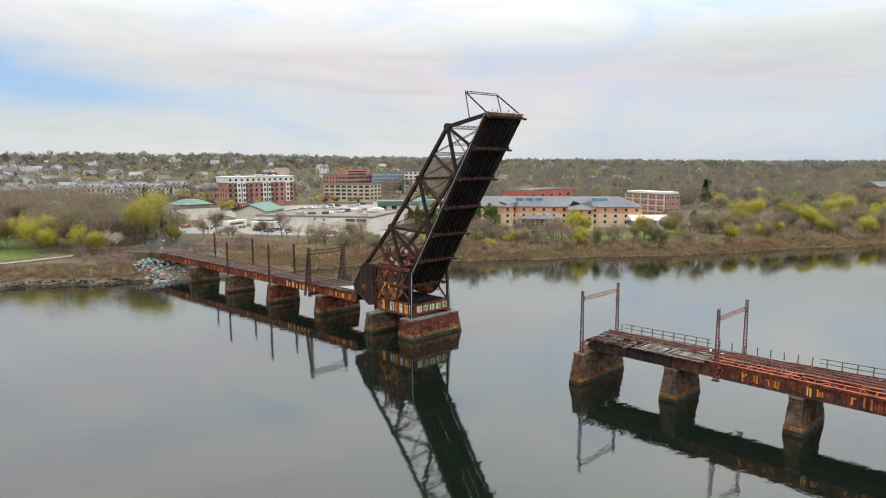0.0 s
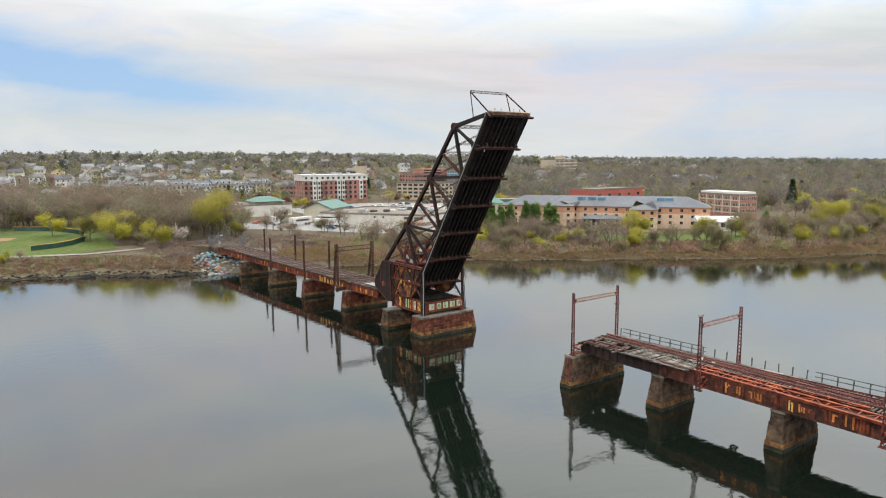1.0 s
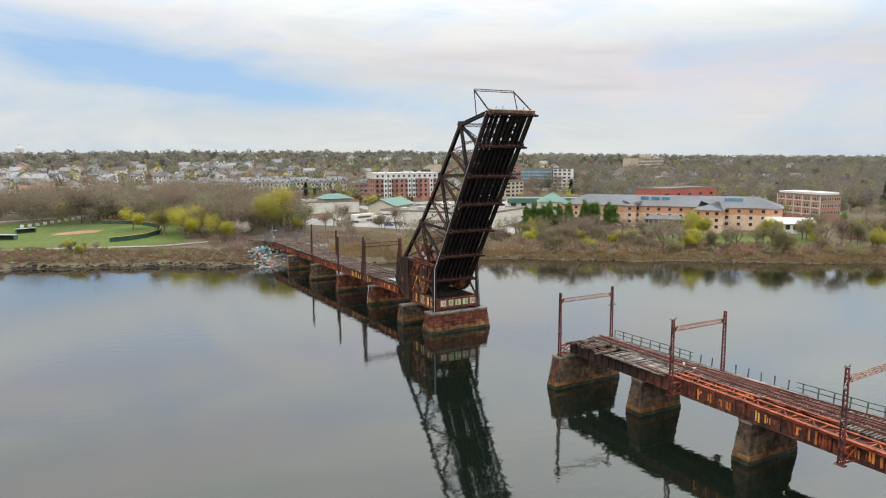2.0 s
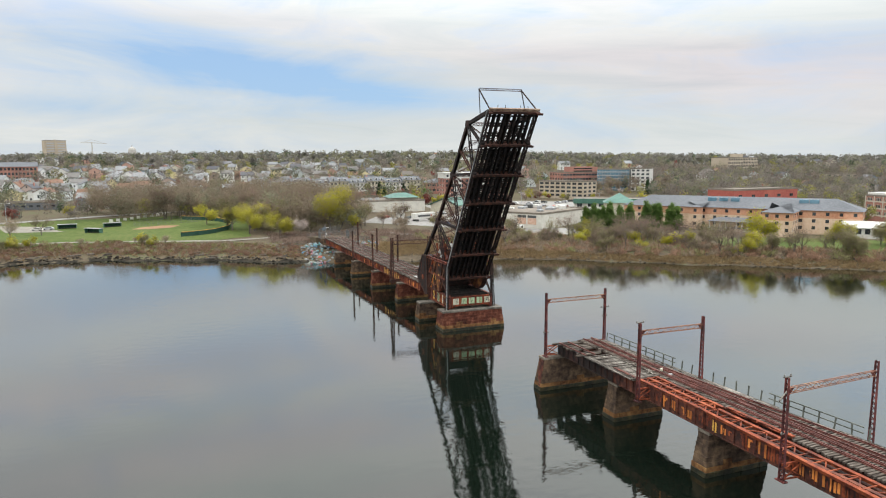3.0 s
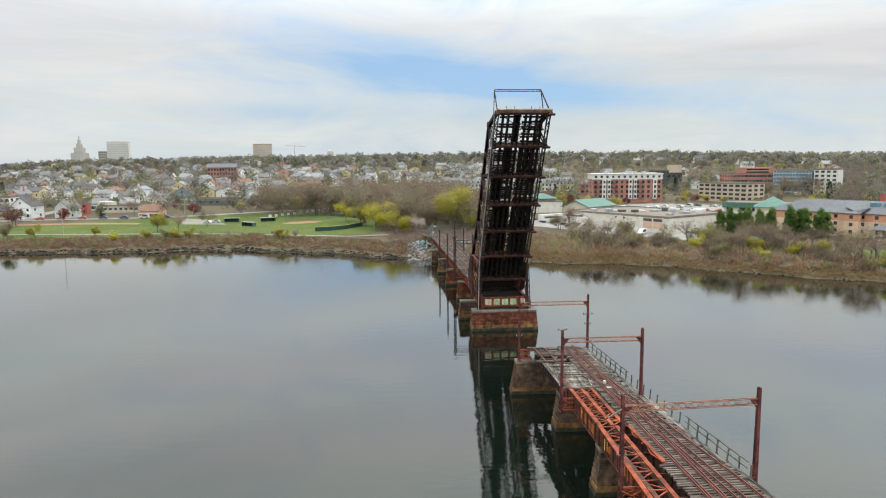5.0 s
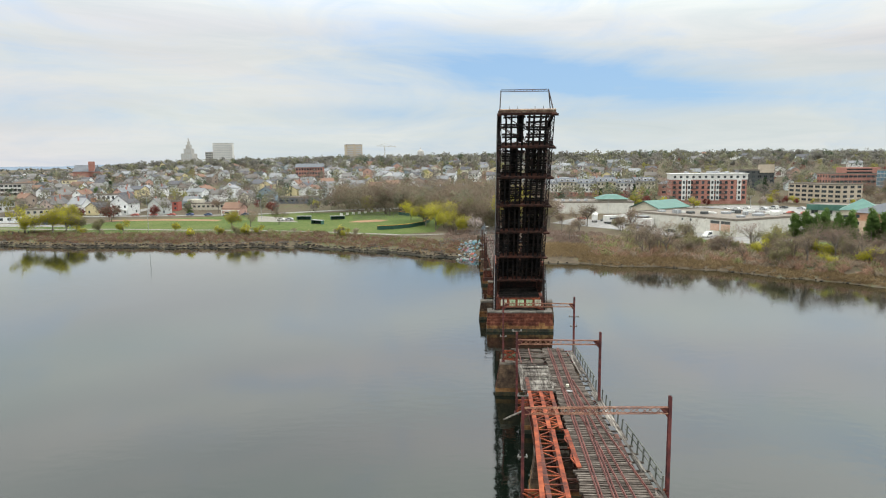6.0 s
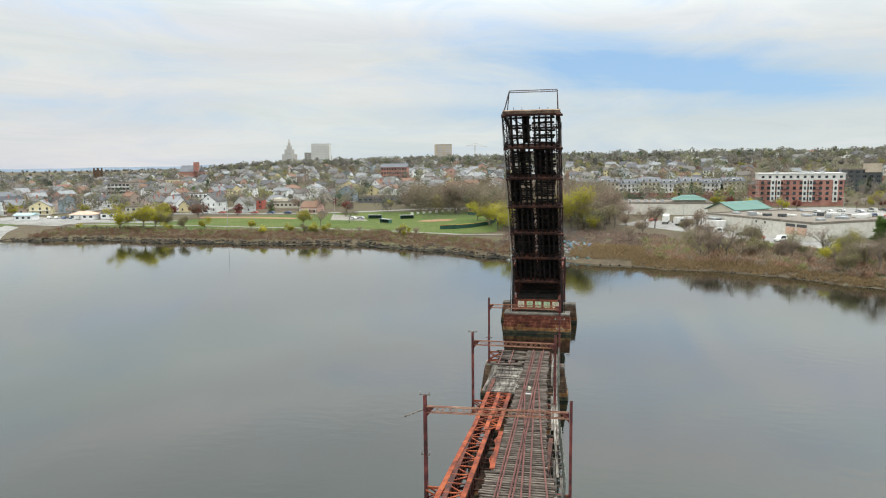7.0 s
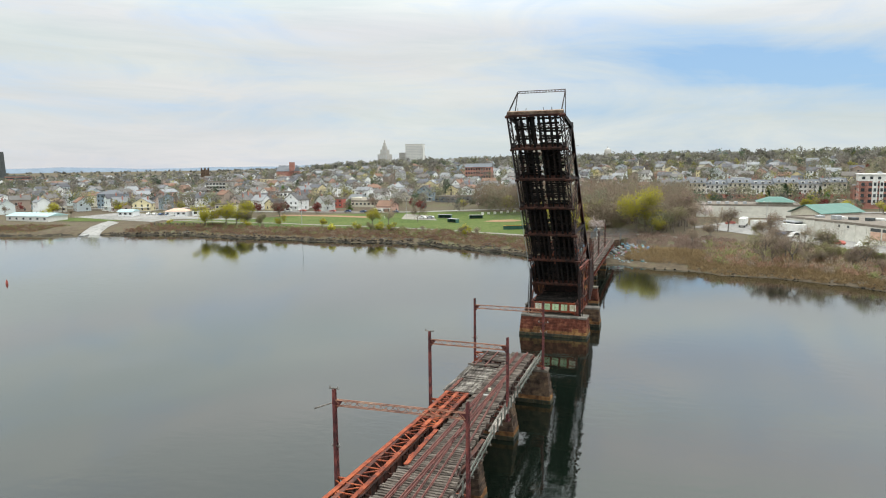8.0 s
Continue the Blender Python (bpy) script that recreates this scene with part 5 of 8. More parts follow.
def window_mesh(name, frame_mat, panes=1):
    """A window one metre wide and high, looking towards -y: a frame with sunk panes, in one piece."""
    bm = bmesh.new()
    box(bm, -0.5, 0.5, -0.10, 0.05, -0.5, 0.5)
    front = min(bm.faces, key=lambda f: f.calc_center_median().y)
    for k in range(1, panes):
        x = -0.5 + k / panes
        bmesh.ops.bisect_plane(bm, geom=bm.verts[:] + bm.edges[:] + bm.faces[:], plane_co=(x, 0, 0), plane_no=(1, 0, 0))
    fronts = [f for f in bm.faces if f.calc_center_median().y < -0.09]
    bmesh.ops.inset_individual(bm, faces=fronts, thickness=0.07, depth=-0.05)
    for f in fronts:
        f.material_index = 1
    me = bpy.data.meshes.new(name)
    bm.to_mesh(me)
    bm.free()
    me.materials.append(frame_mat)
    me.materials.append(GLASS_DARK)
    return me


WIN_WHITE, WIN_DARK, WIN_WIDE = window_mesh("window", WHITE, 1), window_mesh("window", DARK_TRIM, 2), window_mesh("window", CREAM, 3)
DOOR = chamfered(1.0, 0.12, 2.1, 0.02, "door", DARK_TRIM, 0, 200)
KEEP_OUT = []


def face(a, b, away=(0.0, -120.0)):
    """A frame at a with x along the facade to b and y going in, away from the river."""
    a, b = Vector((*a, 0)), Vector((*b, 0))
    ex = (b - a).normalized()
    ey = Vector((-ex.y, ex.x, 0))
    if ey.dot((a + b) / 2 - Vector((*away, 0))) < 0:
        a, b, ex, ey = b, a, -ex, Vector((ex.y, -ex.x, 0))
        ey = Vector((-ex.y, ex.x, 0))
    m = Matrix([(ex.x, ey.x, 0, a.x), (ex.y, ey.y, 0, a.y), (0, 0, 1, 0), (0, 0, 0, 1)])
    return m, (b - a).length


def moved(bm, m):
    bmesh.ops.transform(bm, matrix=m, verts=bm.verts[:])
    return bm


def block(name, label, a, b, depth, z0, z1, mat, bays=0, storeys=0, win=None, wsize=(1.4, 1.6), roof="flat", roof_mat=None, rise=3.0, side_bays=0, parapet=0.6, group="", first=0.5):
    """A building whose river front runs from a to b, with its walls, roof and every window."""
    m, w = face(a, b)
    mid = m @ Vector((w / 2, depth / 2, z0))
    t = thing(name, mid, label, name.replace("_", " "), group)
    KEEP_OUT.append((mid.x, mid.y, max(w, depth) * 0.55 + 3))
    bm = bmesh.new()
    box(bm, 0, w, 0, depth, z0 - 3, z1)
    wall = part("wall", moved(bm, m), mat, t)
    bm = bmesh.new()
    if roof == "flat":
        box(bm, 0.3, w - 0.3, 0.3, depth - 0.3, z1, z1 + 0.15)
        for q in ((-0.12, w + 0.12, -0.12, 0.3), (-0.12, w + 0.12, depth - 0.3, depth + 0.12), (-0.12, 0.3, 0.3, depth - 0.3), (w - 0.3, w + 0.12, 0.3, depth - 0.3)):
            box(bm, *q, z1 - 0.25, z1 + parapet)
    else:
        o = 0.7
        c = [bm.verts.new(p) for p in ((-o, -o, z1), (w + o, -o, z1), (w + o, depth + o, z1), (-o, depth + o, z1))]
        e = depth / 2 if roof == "hip" else -o
        r = [bm.verts.new((e, depth / 2, z1 + rise)), bm.verts.new((w - e, depth / 2, z1 + rise))]
        bm.faces.new((c[0], c[1], r[1], r[0]))
        bm.faces.new((c[2], c[3], r[0], r[1]))
        bm.faces.new((c[1], c[2], r[1]))
        bm.faces.new((c[3], c[0], r[0]))
        bm.faces.new((c[3], c[2], c[1], c[0]))
    part("roof", moved(bm, m), roof_mat or FLAT_ROOF, t)
    if storeys:
        hs = (z1 - z0 - first) / storeys
        for s in range(storeys):
            z = z0 + first + hs * (s + 0.5)
            for k in range(bays):
                u = w * (k + 0.5) / bays
                piece("window", win, t, m @ Matrix.Translation((u, -0.02, z)) @ Matrix.Diagonal((wsize[0], 1, wsize[1], 1)))
            for k in range(side_bays):
                v = depth * (k + 0.5) / side_bays
                piece("window", win, t, m @ Matrix.Translation((w + 0.02, v, z)) @ pose(0, 0, 0, 0, 0, 90) @ Matrix.Diagonal((wsize[0], 1, wsize[1], 1)))
                piece("window", win, t, m @ Matrix.Translation((-0.02, v, z)) @ pose(0, 0, 0, 0, 0, -90) @ Matrix.Diagonal((wsize[0], 1, wsize[1], 1)))
    return t, m, w


def add_box(t, m, name, mat, q, bevel=0.0, label=""):
    bm = bmesh.new()
    box(bm, *q)
    if bevel:
        bmesh.ops.bevel(bm, geom=list(bm.edges), offset=bevel, segments=1, affect="EDGES")
    return part(name, moved(bm, m), mat, t, label)


# six-storey brick apartment house with white bays and a white top storey
t, m, w = block("apartment_house", "six-storey red brick apartment house with white bays and top floor", (115, 318), (161, 312), 20, 7.5, 24.6, BRICK, 13, 5, WIN_WHITE, (1.7, 1.9), side_bays=4, first=1.0)
add_box(t, m, "top_storey", WHITE, (-0.4, w + 0.4, -0.4, 20.4, 21.6, 25.2))
add_box(t, m, "cornice", WHITE, (-0.9, w + 0.9, -0.9, 20.9, 25.2, 25.7))
for k in range(12):
    piece("window", WIN_DARK, t, m @ Matrix.Translation((w * (k + 0.5) / 12, -0.43, 23.4)) @ Matrix.Diagonal((1.5, 1, 1.5, 1)))
for u, ww in ((0.165, 2.6), (0.235, 2.0), (0.545, 2.6), (0.615, 2.0), (0.9, 2.6)):
    bay = add_box(t, m, "bay", WHITE, (w * u - ww / 2, w * u + ww / 2, -0.7, 0.0, 8.2, 21.6), label="white bay rising through the storeys")
    for s in range(4):
        piece("window", WIN_DARK, bay, m @ Matrix.Translation((w * u, -0.73, 10.0 + s * 3.3)) @ Matrix.Diagonal((1.2, 1, 1.9, 1)))
for u in (0.32, 0.70, 0.05):
    for s in range(4):
        q = add_box(t, m, "balcony", DARK_TRIM, (w * u - 1.6, w * u + 1.6, -1.3, 0.0, 9.2 + s * 3.3, 9.4 + s * 3.3))
        add_box(q, m, "railing", DARK_TRIM, (w * u - 1.6, w * u + 1.6, -1.32, -1.26, 10.3 + s * 3.3, 10.4 + s * 3.3))
for u in (0.2, 0.5, 0.55, 0.62, 0.75):
    add_box(t, m, "roof_unit", GREY_METAL, (w * u, w * u + 2.4, 8, 11, 25.2, 26.8), 0.15)

# long row of town houses with dormers, and the brick garage at its end
for i in range(8):
    x0 = 4 + i * 15.0
    big = i % 2 == 1
    t, m, w = block("town_house", "cream and brick town house with grey roof" if big else "white town house with grey roof and dormers", (x0, 391 + 0.8 * i), (x0 + 15, 391.8 + 0.8 * i), 13, gz(x0 + 7, 391), 17.4 + (1.2 if big else 0), CREAM if big else WHITE, 5, 3, WIN_WHITE, (1.2, 1.6), "gable", SLATE, 3.2, group="row of town houses", first=0.3)
    zz = 17.4 + (1.2 if big else 0)
    add_box(t, m, "brick_base", BRICK, (-0.06, w + 0.06, -0.12, 0.0, gz(x0 + 7, 391), gz(x0 + 7, 391) + 3.2))
    for u in (0.2, 0.5, 0.8):
        d = add_box(t, m, "dormer", WHITE, (w * u - 1.0, w * u + 1.0, 0.8, 4.0, zz + 0.3, zz + 2.0))
        piece("window", WIN_DARK, d, m @ Matrix.Translation((w * u, 0.76, zz + 1.2)) @ Matrix.Diagonal((1.2, 1, 1.2, 1)))
    add_box(t, m, "chimney", BRICK, (w * 0.05, w * 0.05 + 0.9, 6, 7, zz, zz + 4.4))
block("garage", "low red brick garage with dark openings", (126, 386), (156, 384), 16, 8, 16.6, BRICK, 8, 2, WIN_DARK, (2.6, 1.8), "hip", SLATE, 3.0)

# flat-roofed building with a green lantern roof
t, m, w = block("store", "long beige windowless store with a small green lantern roof", (27, 252), (76, 249), 34, 5.0, 11.0, OFFWHITE)
lant = add_box(t, m, "lantern", CREAM, (30, 46, 6, 20, 11.0, 12.6))
bm = bmesh.new()
bmesh.ops.create_cone(bm, cap_ends=True, segments=4, radius1=13.0, radius2=4.5, depth=2.4, matrix=Matrix.Translation((38, 13, 13.8)) @ pose(0, 0, 0, 0, 0, 45))
part("lantern_roof", moved(bm, m), GREEN_METAL, t, "green hipped metal roof")
for k in range(5):
    add_box(t, m, "roof_unit", GREY_METAL, (5 + k * 4.4, 7 + k * 4.4, 12, 14.5, 11.1, 12.3), 0.12)

# supermarket: white back wall to the river, gravel roof with units, green entrance gable
t, m, w = block("supermarket", "long white supermarket back wall with gravel roof and loading doors", (62, 185), (91, 136), 44, 4.0, 10.3, OFFWHITE)
rng = random.Random(31)
for k in range(26):
    u, v = rng.uniform(6, w - 8), rng.uniform(4, 40)
    if u < 22 and v > 12:
        continue
    sx, sy, sz = rng.uniform(1.5, 4.5), rng.uniform(1.5, 3.5), rng.uniform(0.8, 1.6)
    add_box(t, m, "roof_unit", rng.choice((GREY_METAL, WHITE, DARK_TRIM)), (u, u + sx, v, v + sy, 10.46, 10.46 + sz), 0.12)
for u in (44.4, 49.6):
    add_box(t, m, "rusty_shutter", PINK_BRICK, (u, u + 4.4, -0.12, 0.0, 5.6, 8.4), label="rust-streaked orange shutter")
    add_box(t, m, "vent_panel", DARK_TRIM, (u, u + 4.4, -0.14, 0.0, 8.5, 9.6))
for k in range(7):
    add_box(t, m, "pilaster", OFFWHITE, (11 + k * 5.2, 11.4 + k * 5.2, -0.18, 0.0, 4.0, 10.3))
for u, z in ((29.0, 9.2), (33.5, 9.2)):
    add_box(t, m, "vent_opening", DARK_TRIM, (u, u + 0.9, -0.1, 0.0, z - 0.5, z + 0.4))
# No hole in the wall: a dark slab paints the dock's inner shade.
add_box(t, m, "dock_opening", DARK_TRIM, (1.0, 9.6, -0.2, 0.0, 4.2, 8.4), label="dark panel painted as the shade inside the loading dock")
dock = add_box(t, m, "dock_canopy", GREY_METAL, (0.4, 10.2, -4.0, 0.0, 8.8, 9.2), label="grey canopy over the dock")
for u in (0.7, 5.3, 9.9):
    add_box(dock, m, "canopy_post", GREY_METAL, (u - 0.12, u + 0.12, -3.9, -3.65, 4.0, 8.8))
# green gabled roof rising over the entrance hall
gm = Matrix([(0.77, -0.64, 0, 77.7), (0.64, 0.77, 0, 203.7), (0, 0, 1, 0), (0, 0, 0, 1)])
bm = bmesh.new()
prism(bm, [(0.4, 4.2), (15.6, 4.2), (15.6, 10.6), (8.0, 13.7), (0.4, 10.6)], 0.0, 25.0)
bmesh.ops.recalc_face_normals(bm, faces=bm.faces[:])
hall = part("entrance_hall", moved(bm, gm), CREAM, t, "cream entrance hall with gabled ends")
for s0, s1 in ((-0.9, 8.0), (16.9, 8.0)):
    bm = bmesh.new()
    prism(bm, [(s0, 10.3), (s1, 13.9), (s1, 14.15), (s0, 10.55)], -0.9, 25.9)
    bmesh.ops.recalc_face_normals(bm, faces=bm.faces[:])
    part("metal_roof", moved(bm, gm), GREEN_METAL, hall, "green standing-seam metal roof slope")
t, m, w = block("store", "long low store with dark green roof band", (150, 205), (196, 176), 26, 5.4, 11.5, WHITE, 9, 1, WIN_DARK, (3.0, 1.8), "flat", FLAT_ROOF)
add_box(t, m, "roof_band", GREEN_METAL, (-0.5, w + 0.5, -0.8, 0.2, 9.6, 12.3))
add_box(t, m, "mural", RED_PAINT, (w * 0.55, w * 0.72, -0.08, 0.0, 6.0, 9.0), label="red mural panel")
t, m, w = block("store", "small store with teal pyramid roof", (150, 175), (163, 167), 15, 4.8, 11.6, CREAM, 3, 1, WIN_DARK, (2.4, 1.8), "hip", GREEN_METAL, 4.8)

# offices behind
block("parking_garage", "four-storey buff brick parking garage with dark openings", (190, 318), (206, 284), 18, 7, 18.6, BUFF, 8, 4, WIN_DARK, (3.2, 1.5), side_bays=3)
t, m, w = block("office_block", "red brick office block with stepped roof", (246, 378), (281, 373), 30, 8, 23.4, BRICK, 12, 4, WIN_DARK, (2.6, 1.6), side_bays=5)
add_box(t, m, "upper_storey", BRICK, (w * 0.35, w * 0.95, 3, 27, 23.4, 28.0))
for s in range(2):
    add_box(t, m, "window_band", GLASS_DARK, (w * 0.32, w * 0.8, 2.94, 3.02, 24.0 + 2.1 * s, 25.0 + 2.1 * s))
t, m, w = block("office_block", "blue glass office block with white end", (269, 361), (288, 343), 26, 8, 26.0, BLUE_GLASS, 0, 0)
for s in range(6):
    add_box(t, m, "spandrel", GREY_METAL, (-0.15, w + 0.15, -0.15, 0.0, 9.5 + 2.8 * s, 10.3 + 2.8 * s))
for k in range(13):
    add_box(t, m, "mullion", GREY_METAL, (w * k / 12 - 0.1, w * k / 12 + 0.1, -0.22, 0.0, 8.6, 25.8))
block("office_block", "white stucco end block of the offices", (289, 342), (300, 331.5), 24, 8, 26.6, WHITE, 4, 6, WIN_DARK, (2.2, 1.6))
t, m, w = block("office_block", "dark glass office building with a buff stair tower", (200, 420), (222, 417), 20, 9, 26, DARK_TRIM, 5, 5, WIN_DARK, (2.5, 1.8))
add_box(t, m, "stair_tower", BUFF, (w * 0.5, w * 0.98, -0.8, 6, 24, 30.5))

# brick home for the aged: long slate roofs, wings, porch and sunroom
HOME = "long three-storey peach and salmon brick home with slate roof"
PEACH = material("peach_stucco", [(0.50, 0.36, 0.25), (0.60, 0.45, 0.33), (0.64, 0.50, 0.38)], 1.0, 0.08, 0.95)

ORANGE_BRICK = material("orange_brick", [(0.42, 0.21, 0.13), (0.52, 0.28, 0.18), (0.56, 0.33, 0.22)], 1.2, 0.1, 0.95)


def home_part(name, label, a, b, depth, z1, bays, rise, side_bays):
    t, m, w = block(name, label, a, b, depth, 4.6, z1, PEACH, bays, 3, WIN_WHITE, (1.25, 1.3), "hip", SLATE, rise, side_bays=side_bays, first=0.3)
    add_box(t, m, "brick_band", ORANGE_BRICK, (-0.06, w + 0.06, -0.07, depth + 0.06, z1 - 3.0, z1 - 0.02), label="salmon brick upper storey")
    return t, m, w


t, m, w = home_part("care_home", HOME, (136, 139), (190, 62), 19, 13.2, 20, 4.4, 4)
for u in (0.38, 0.43, 0.48, 0.76, 0.80):
    add_box(t, m, "skylight", BLUE_GLASS, (w * u, w * u + 3.4, 5.0, 6.6, 15.6, 17.2), 0.1)
home_part("care_home_wing", "salmon and peach brick wing of the home with slate hip roof", (158, 80), (164, 71), 18, 13.0, 3, 3.4, 4)
home_part("care_home_wing", "narrow peach stair wing of the home with slate hip roof", (150, 112), (153, 108), 14, 13.4, 1, 2.0, 2)
t, m, w = block("porch", "slate-roofed porch on white columns", (154, 104), (164, 90), 6, 4.6, 4.9, CREAM, 0, 0, None, (1, 1), "hip", SLATE, 0.1)
for k in range(9):
    add_box(t, m, "column", WHITE, (w * k / 8 - 0.2, w * k / 8 + 0.2, 0.1, 0.5, 4.9, 7.8))
bm = bmesh.new()
c = [bm.verts.new(p) for p in ((-0.8, -0.8, 7.8), (w + 0.8, -0.8, 7.8), (w + 0.8, 6.8, 7.8), (-0.8, 6.8, 7.8), (3, 3, 9.4), (w - 3, 3, 9.4))]
for f in ((0, 1, 5, 4), (1, 2, 5), (2, 3, 4, 5), (3, 0, 4), (3, 2, 1, 0)):
    bm.faces.new([c[i] for i in f])
part("porch_roof", moved(bm, m), SLATE, t, "grey slate porch roof")
t, m, w = block("sunroom", "white glazed sunroom with pale gabled roof", (179, 60), (192, 49), 9, 4.6, 7.8, WHITE, 6, 1, WIN_WHITE, (1.7, 2.0), "gable", WHITE, 2.2, side_bays=4)
t, m, w = block("office_block", "red brick building with white upper band", (238, 76), (247, 104), 11, 6.5, 16.4, BRICK, 5, 3, WIN_WIDE, (3.2, 1.5), side_bays=3)
for k in range(6):
    add_box(t, m, "pale_pier", CREAM, (w * k / 5 - 0.3, w * k / 5 + 0.3, -0.16, 0.0, 6.5, 16.4))
add_box(t, m, "white_storey", WHITE, (0.5, w - 0.5, 0.5, 10.5, 16.4, 18.0))
for s in range(3):
    add_box(t, m, "pale_band", CREAM, (-0.1, w + 0.1, -0.12, 0.0, 7.2 + 3.2 * s, 7.8 + 3.2 * s))
block("red_hall", "low hall with red painted walls", (190, 128), (234, 131), 16, 6.5, 19.0, RED_PAINT, 5, 2, WIN_DARK, (2.2, 1.4), "flat", FLAT_ROOF)
t, m, w = block("apartment_block", "wide brown apartment block on the ridge", (500, 456), (600, 512), 18, 20, 35.5, BUFF, 18, 4, WIN_DARK, (3.2, 2.2))
add_box(t, m, "roof_house", BUFF, (w * 0.45, w * 0.58, 4, 14, 35.5, 40))
block("apartment_block", "long pale low block on the hillside", (330, 520), (400, 500), 24, 14, 22, WHITE, 14, 2, WIN_DARK, (2.6, 1.6))
block("apartment_block", "long grey low block among the trees", (470, 330), (510, 310), 20, 14, 20, BUFF, 8, 2, WIN_DARK, (2.6, 1.6))
block("brick_house", "brick house among the riverside trees", (420, 20), (440, 8), 14, 8, 17, BRICK, 4, 2, WIN_WHITE, (1.6, 1.6), "gable", SLATE, 3)

# ---- skyline ----
t, m, w = block("tower_block", "broad pale concrete tower on the skyline", (-648, 1415), (-606, 1425), 34, 20, 86, WHITE)
for s in range(15):
    add_box(t, m, "window_band", PALE_GLASS, (1.0, w - 1.0, -0.4, 0.0, 24 + 4.0 * s, 25.6 + 4.0 * s))
for k in range(12):
    add_box(t, m, "pier", WHITE, (w * k / 11 - 0.5, w * k / 11 + 0.5, -0.8, 0.0, 20, 86))
t = thing("stepped_tower", (-722, 1450, 20), "stepped stone tower with a lantern top", "skyscraper")
for r, z0, z1 in ((21, 15, 48), (14, 48, 63), (9.0, 63, 75), (5.0, 75, 84), (2.6, 84, 92), (0.9, 92, 100)):
    bm = bmesh.new()
    box(bm, -722 - r, -722 + r, 1450 - r, 1450 + r, z0, z1)
    tier = part("tier", bm, CONCRETE, t)
    if r > 6:
        for k in range(int(r / 2.2)):
            bm = bmesh.new()
            x = -722 - r + 2 * r * (k + 0.5) / int(r / 2.2)
            box(bm, x - 0.9, x + 0.9, 1450 - r - 0.3, 1450 - r, z0 + 2, z1 - 1.5)
            part("window_strip", bm, PALE_GLASS, tier)
block("tower_block", "grey office tower on the skyline", (-686, 1460), (-664, 1462), 30, 20, 66, CONCRETE, 6, 9, WIN_DARK, (2.6, 2.2))
block("tower_block", "grey office tower on the skyline", (-700, 1500), (-640, 1500), 30, 20, 58, CONCRETE, 12, 7, WIN_DARK, (2.6, 2.2))
t, m, w = block("library_tower", "brown concrete library tower on the hill", (-258, 1071), (-231, 1081), 26, 28, 69, BUFF)
for s in range(9):
    add_box(t, m, "window_band", PALE_GLASS, (1.5, w * 0.42, -0.3, 0.0, 32 + 4 * s, 33.6 + 4 * s))
    add_box(t, m, "window_band", PALE_GLASS, (w * 0.58, w - 1.5, -0.3, 0.0, 32 + 4 * s, 33.6 + 4 * s))
add_box(t, m, "slab", BUFF, (w * 0.42, w * 0.5, -1.2, 4, 28, 70.5))
t = thing("tower_crane", (-214, 1240, 30), "slender pale tower crane far behind the houses", "crane")
bm = bmesh.new()
laced(bm, (-214, 1240, 30), (-214, 1240, 72), 1.4, 1.4, (0, 1, 0), 3, 0.16, 0.22)
part("mast", bm, BUFF, t)
bm = bmesh.new()
laced(bm, (-232, 1240, 71), (-190, 1240, 69), 1.0, 1.1, (0, 0, 1), 3, 0.14, 0.2)
beam(bm, (-214, 1240, 76), (-226, 1240, 71.5), 0.3, 0.3)
beam(bm, (-214, 1240, 76), (-198, 1240, 70.5), 0.3, 0.3)
part("jib", bm, BUFF, t)
for x, y, zb, r, mt, lab in ((-170, 1550, 62, 11, CONCRETE, "pale stone dome on the skyline"), (61, 937, 44, 6, GREEN_METAL, "green copper dome on the ridge")):
    t = thing("domed_hall", (x, y, 30), lab, "domed building")
    bm = bmesh.new()
    box(bm, x - 3.4 * r, x + 3.4 * r, y - r, y + r, 25, zb - 9)
    part("hall", bm, CONCRETE if r > 9 else PINK_BRICK, t)
    bm = bmesh.new()
    bmesh.ops.create_cone(bm, cap_ends=True, segments=16, radius1=r * 0.8, radius2=r * 0.75, depth=10, matrix=Matrix.Translation((x, y, zb - 5)))
    part("drum", bm, CONCRETE, t)
    bm = bmesh.new()
    bmesh.ops.create_uvsphere(bm, u_segments=18, v_segments=10, radius=r * 0.75, matrix=Matrix.Translation((x, y, zb)) @ Matrix.Diagonal((1, 1, 0.9, 1)))
    bmesh.ops.create_cone(bm, cap_ends=True, segments=8, radius1=1.2, radius2=0.5, depth=5, matrix=Matrix.Translation((x, y, zb + r * 0.75 + 1.5)))
    part("dome", bm, mt, t)
t = thing("sports_dome", (219, 1170, 30), "wide low white roof on the ridge", "sports hall")
bm = bmesh.new()
bmesh.ops.create_uvsphere(bm, u_segments=24, v_segments=12, radius=1, matrix=Matrix.Translation((219, 1170, 38)) @ Matrix.Diagonal((36, 22, 12.5, 1)))
part("roof", bm, WHITE, t)
t = thing("chimney_stack", (-1104, 701, 9), "tall dark chimney beside a works", "chimney")
bm = bmesh.new()
bmesh.ops.create_cone(bm, cap_ends=True, segments=14, radius1=6, radius2=4, depth=60, matrix=Matrix.Translation((-1104, 701, 36)))
part("stack", bm, DARK_TRIM, t)
bm = bmesh.new()
box(bm, -1140, -1075, 706, 730, 5, 25)
part("works", bm, DARK_TRIM, t)
block("mill", "long red brick mill", (-985, 616), (-958, 646), 20, 8, 24, BRICK, 16, 3, WIN_DARK, (3, 2.4))
t = thing("church_tower", (-682, 716, 10), "dark square church tower above the roofs", "church")
bm = bmesh.new()
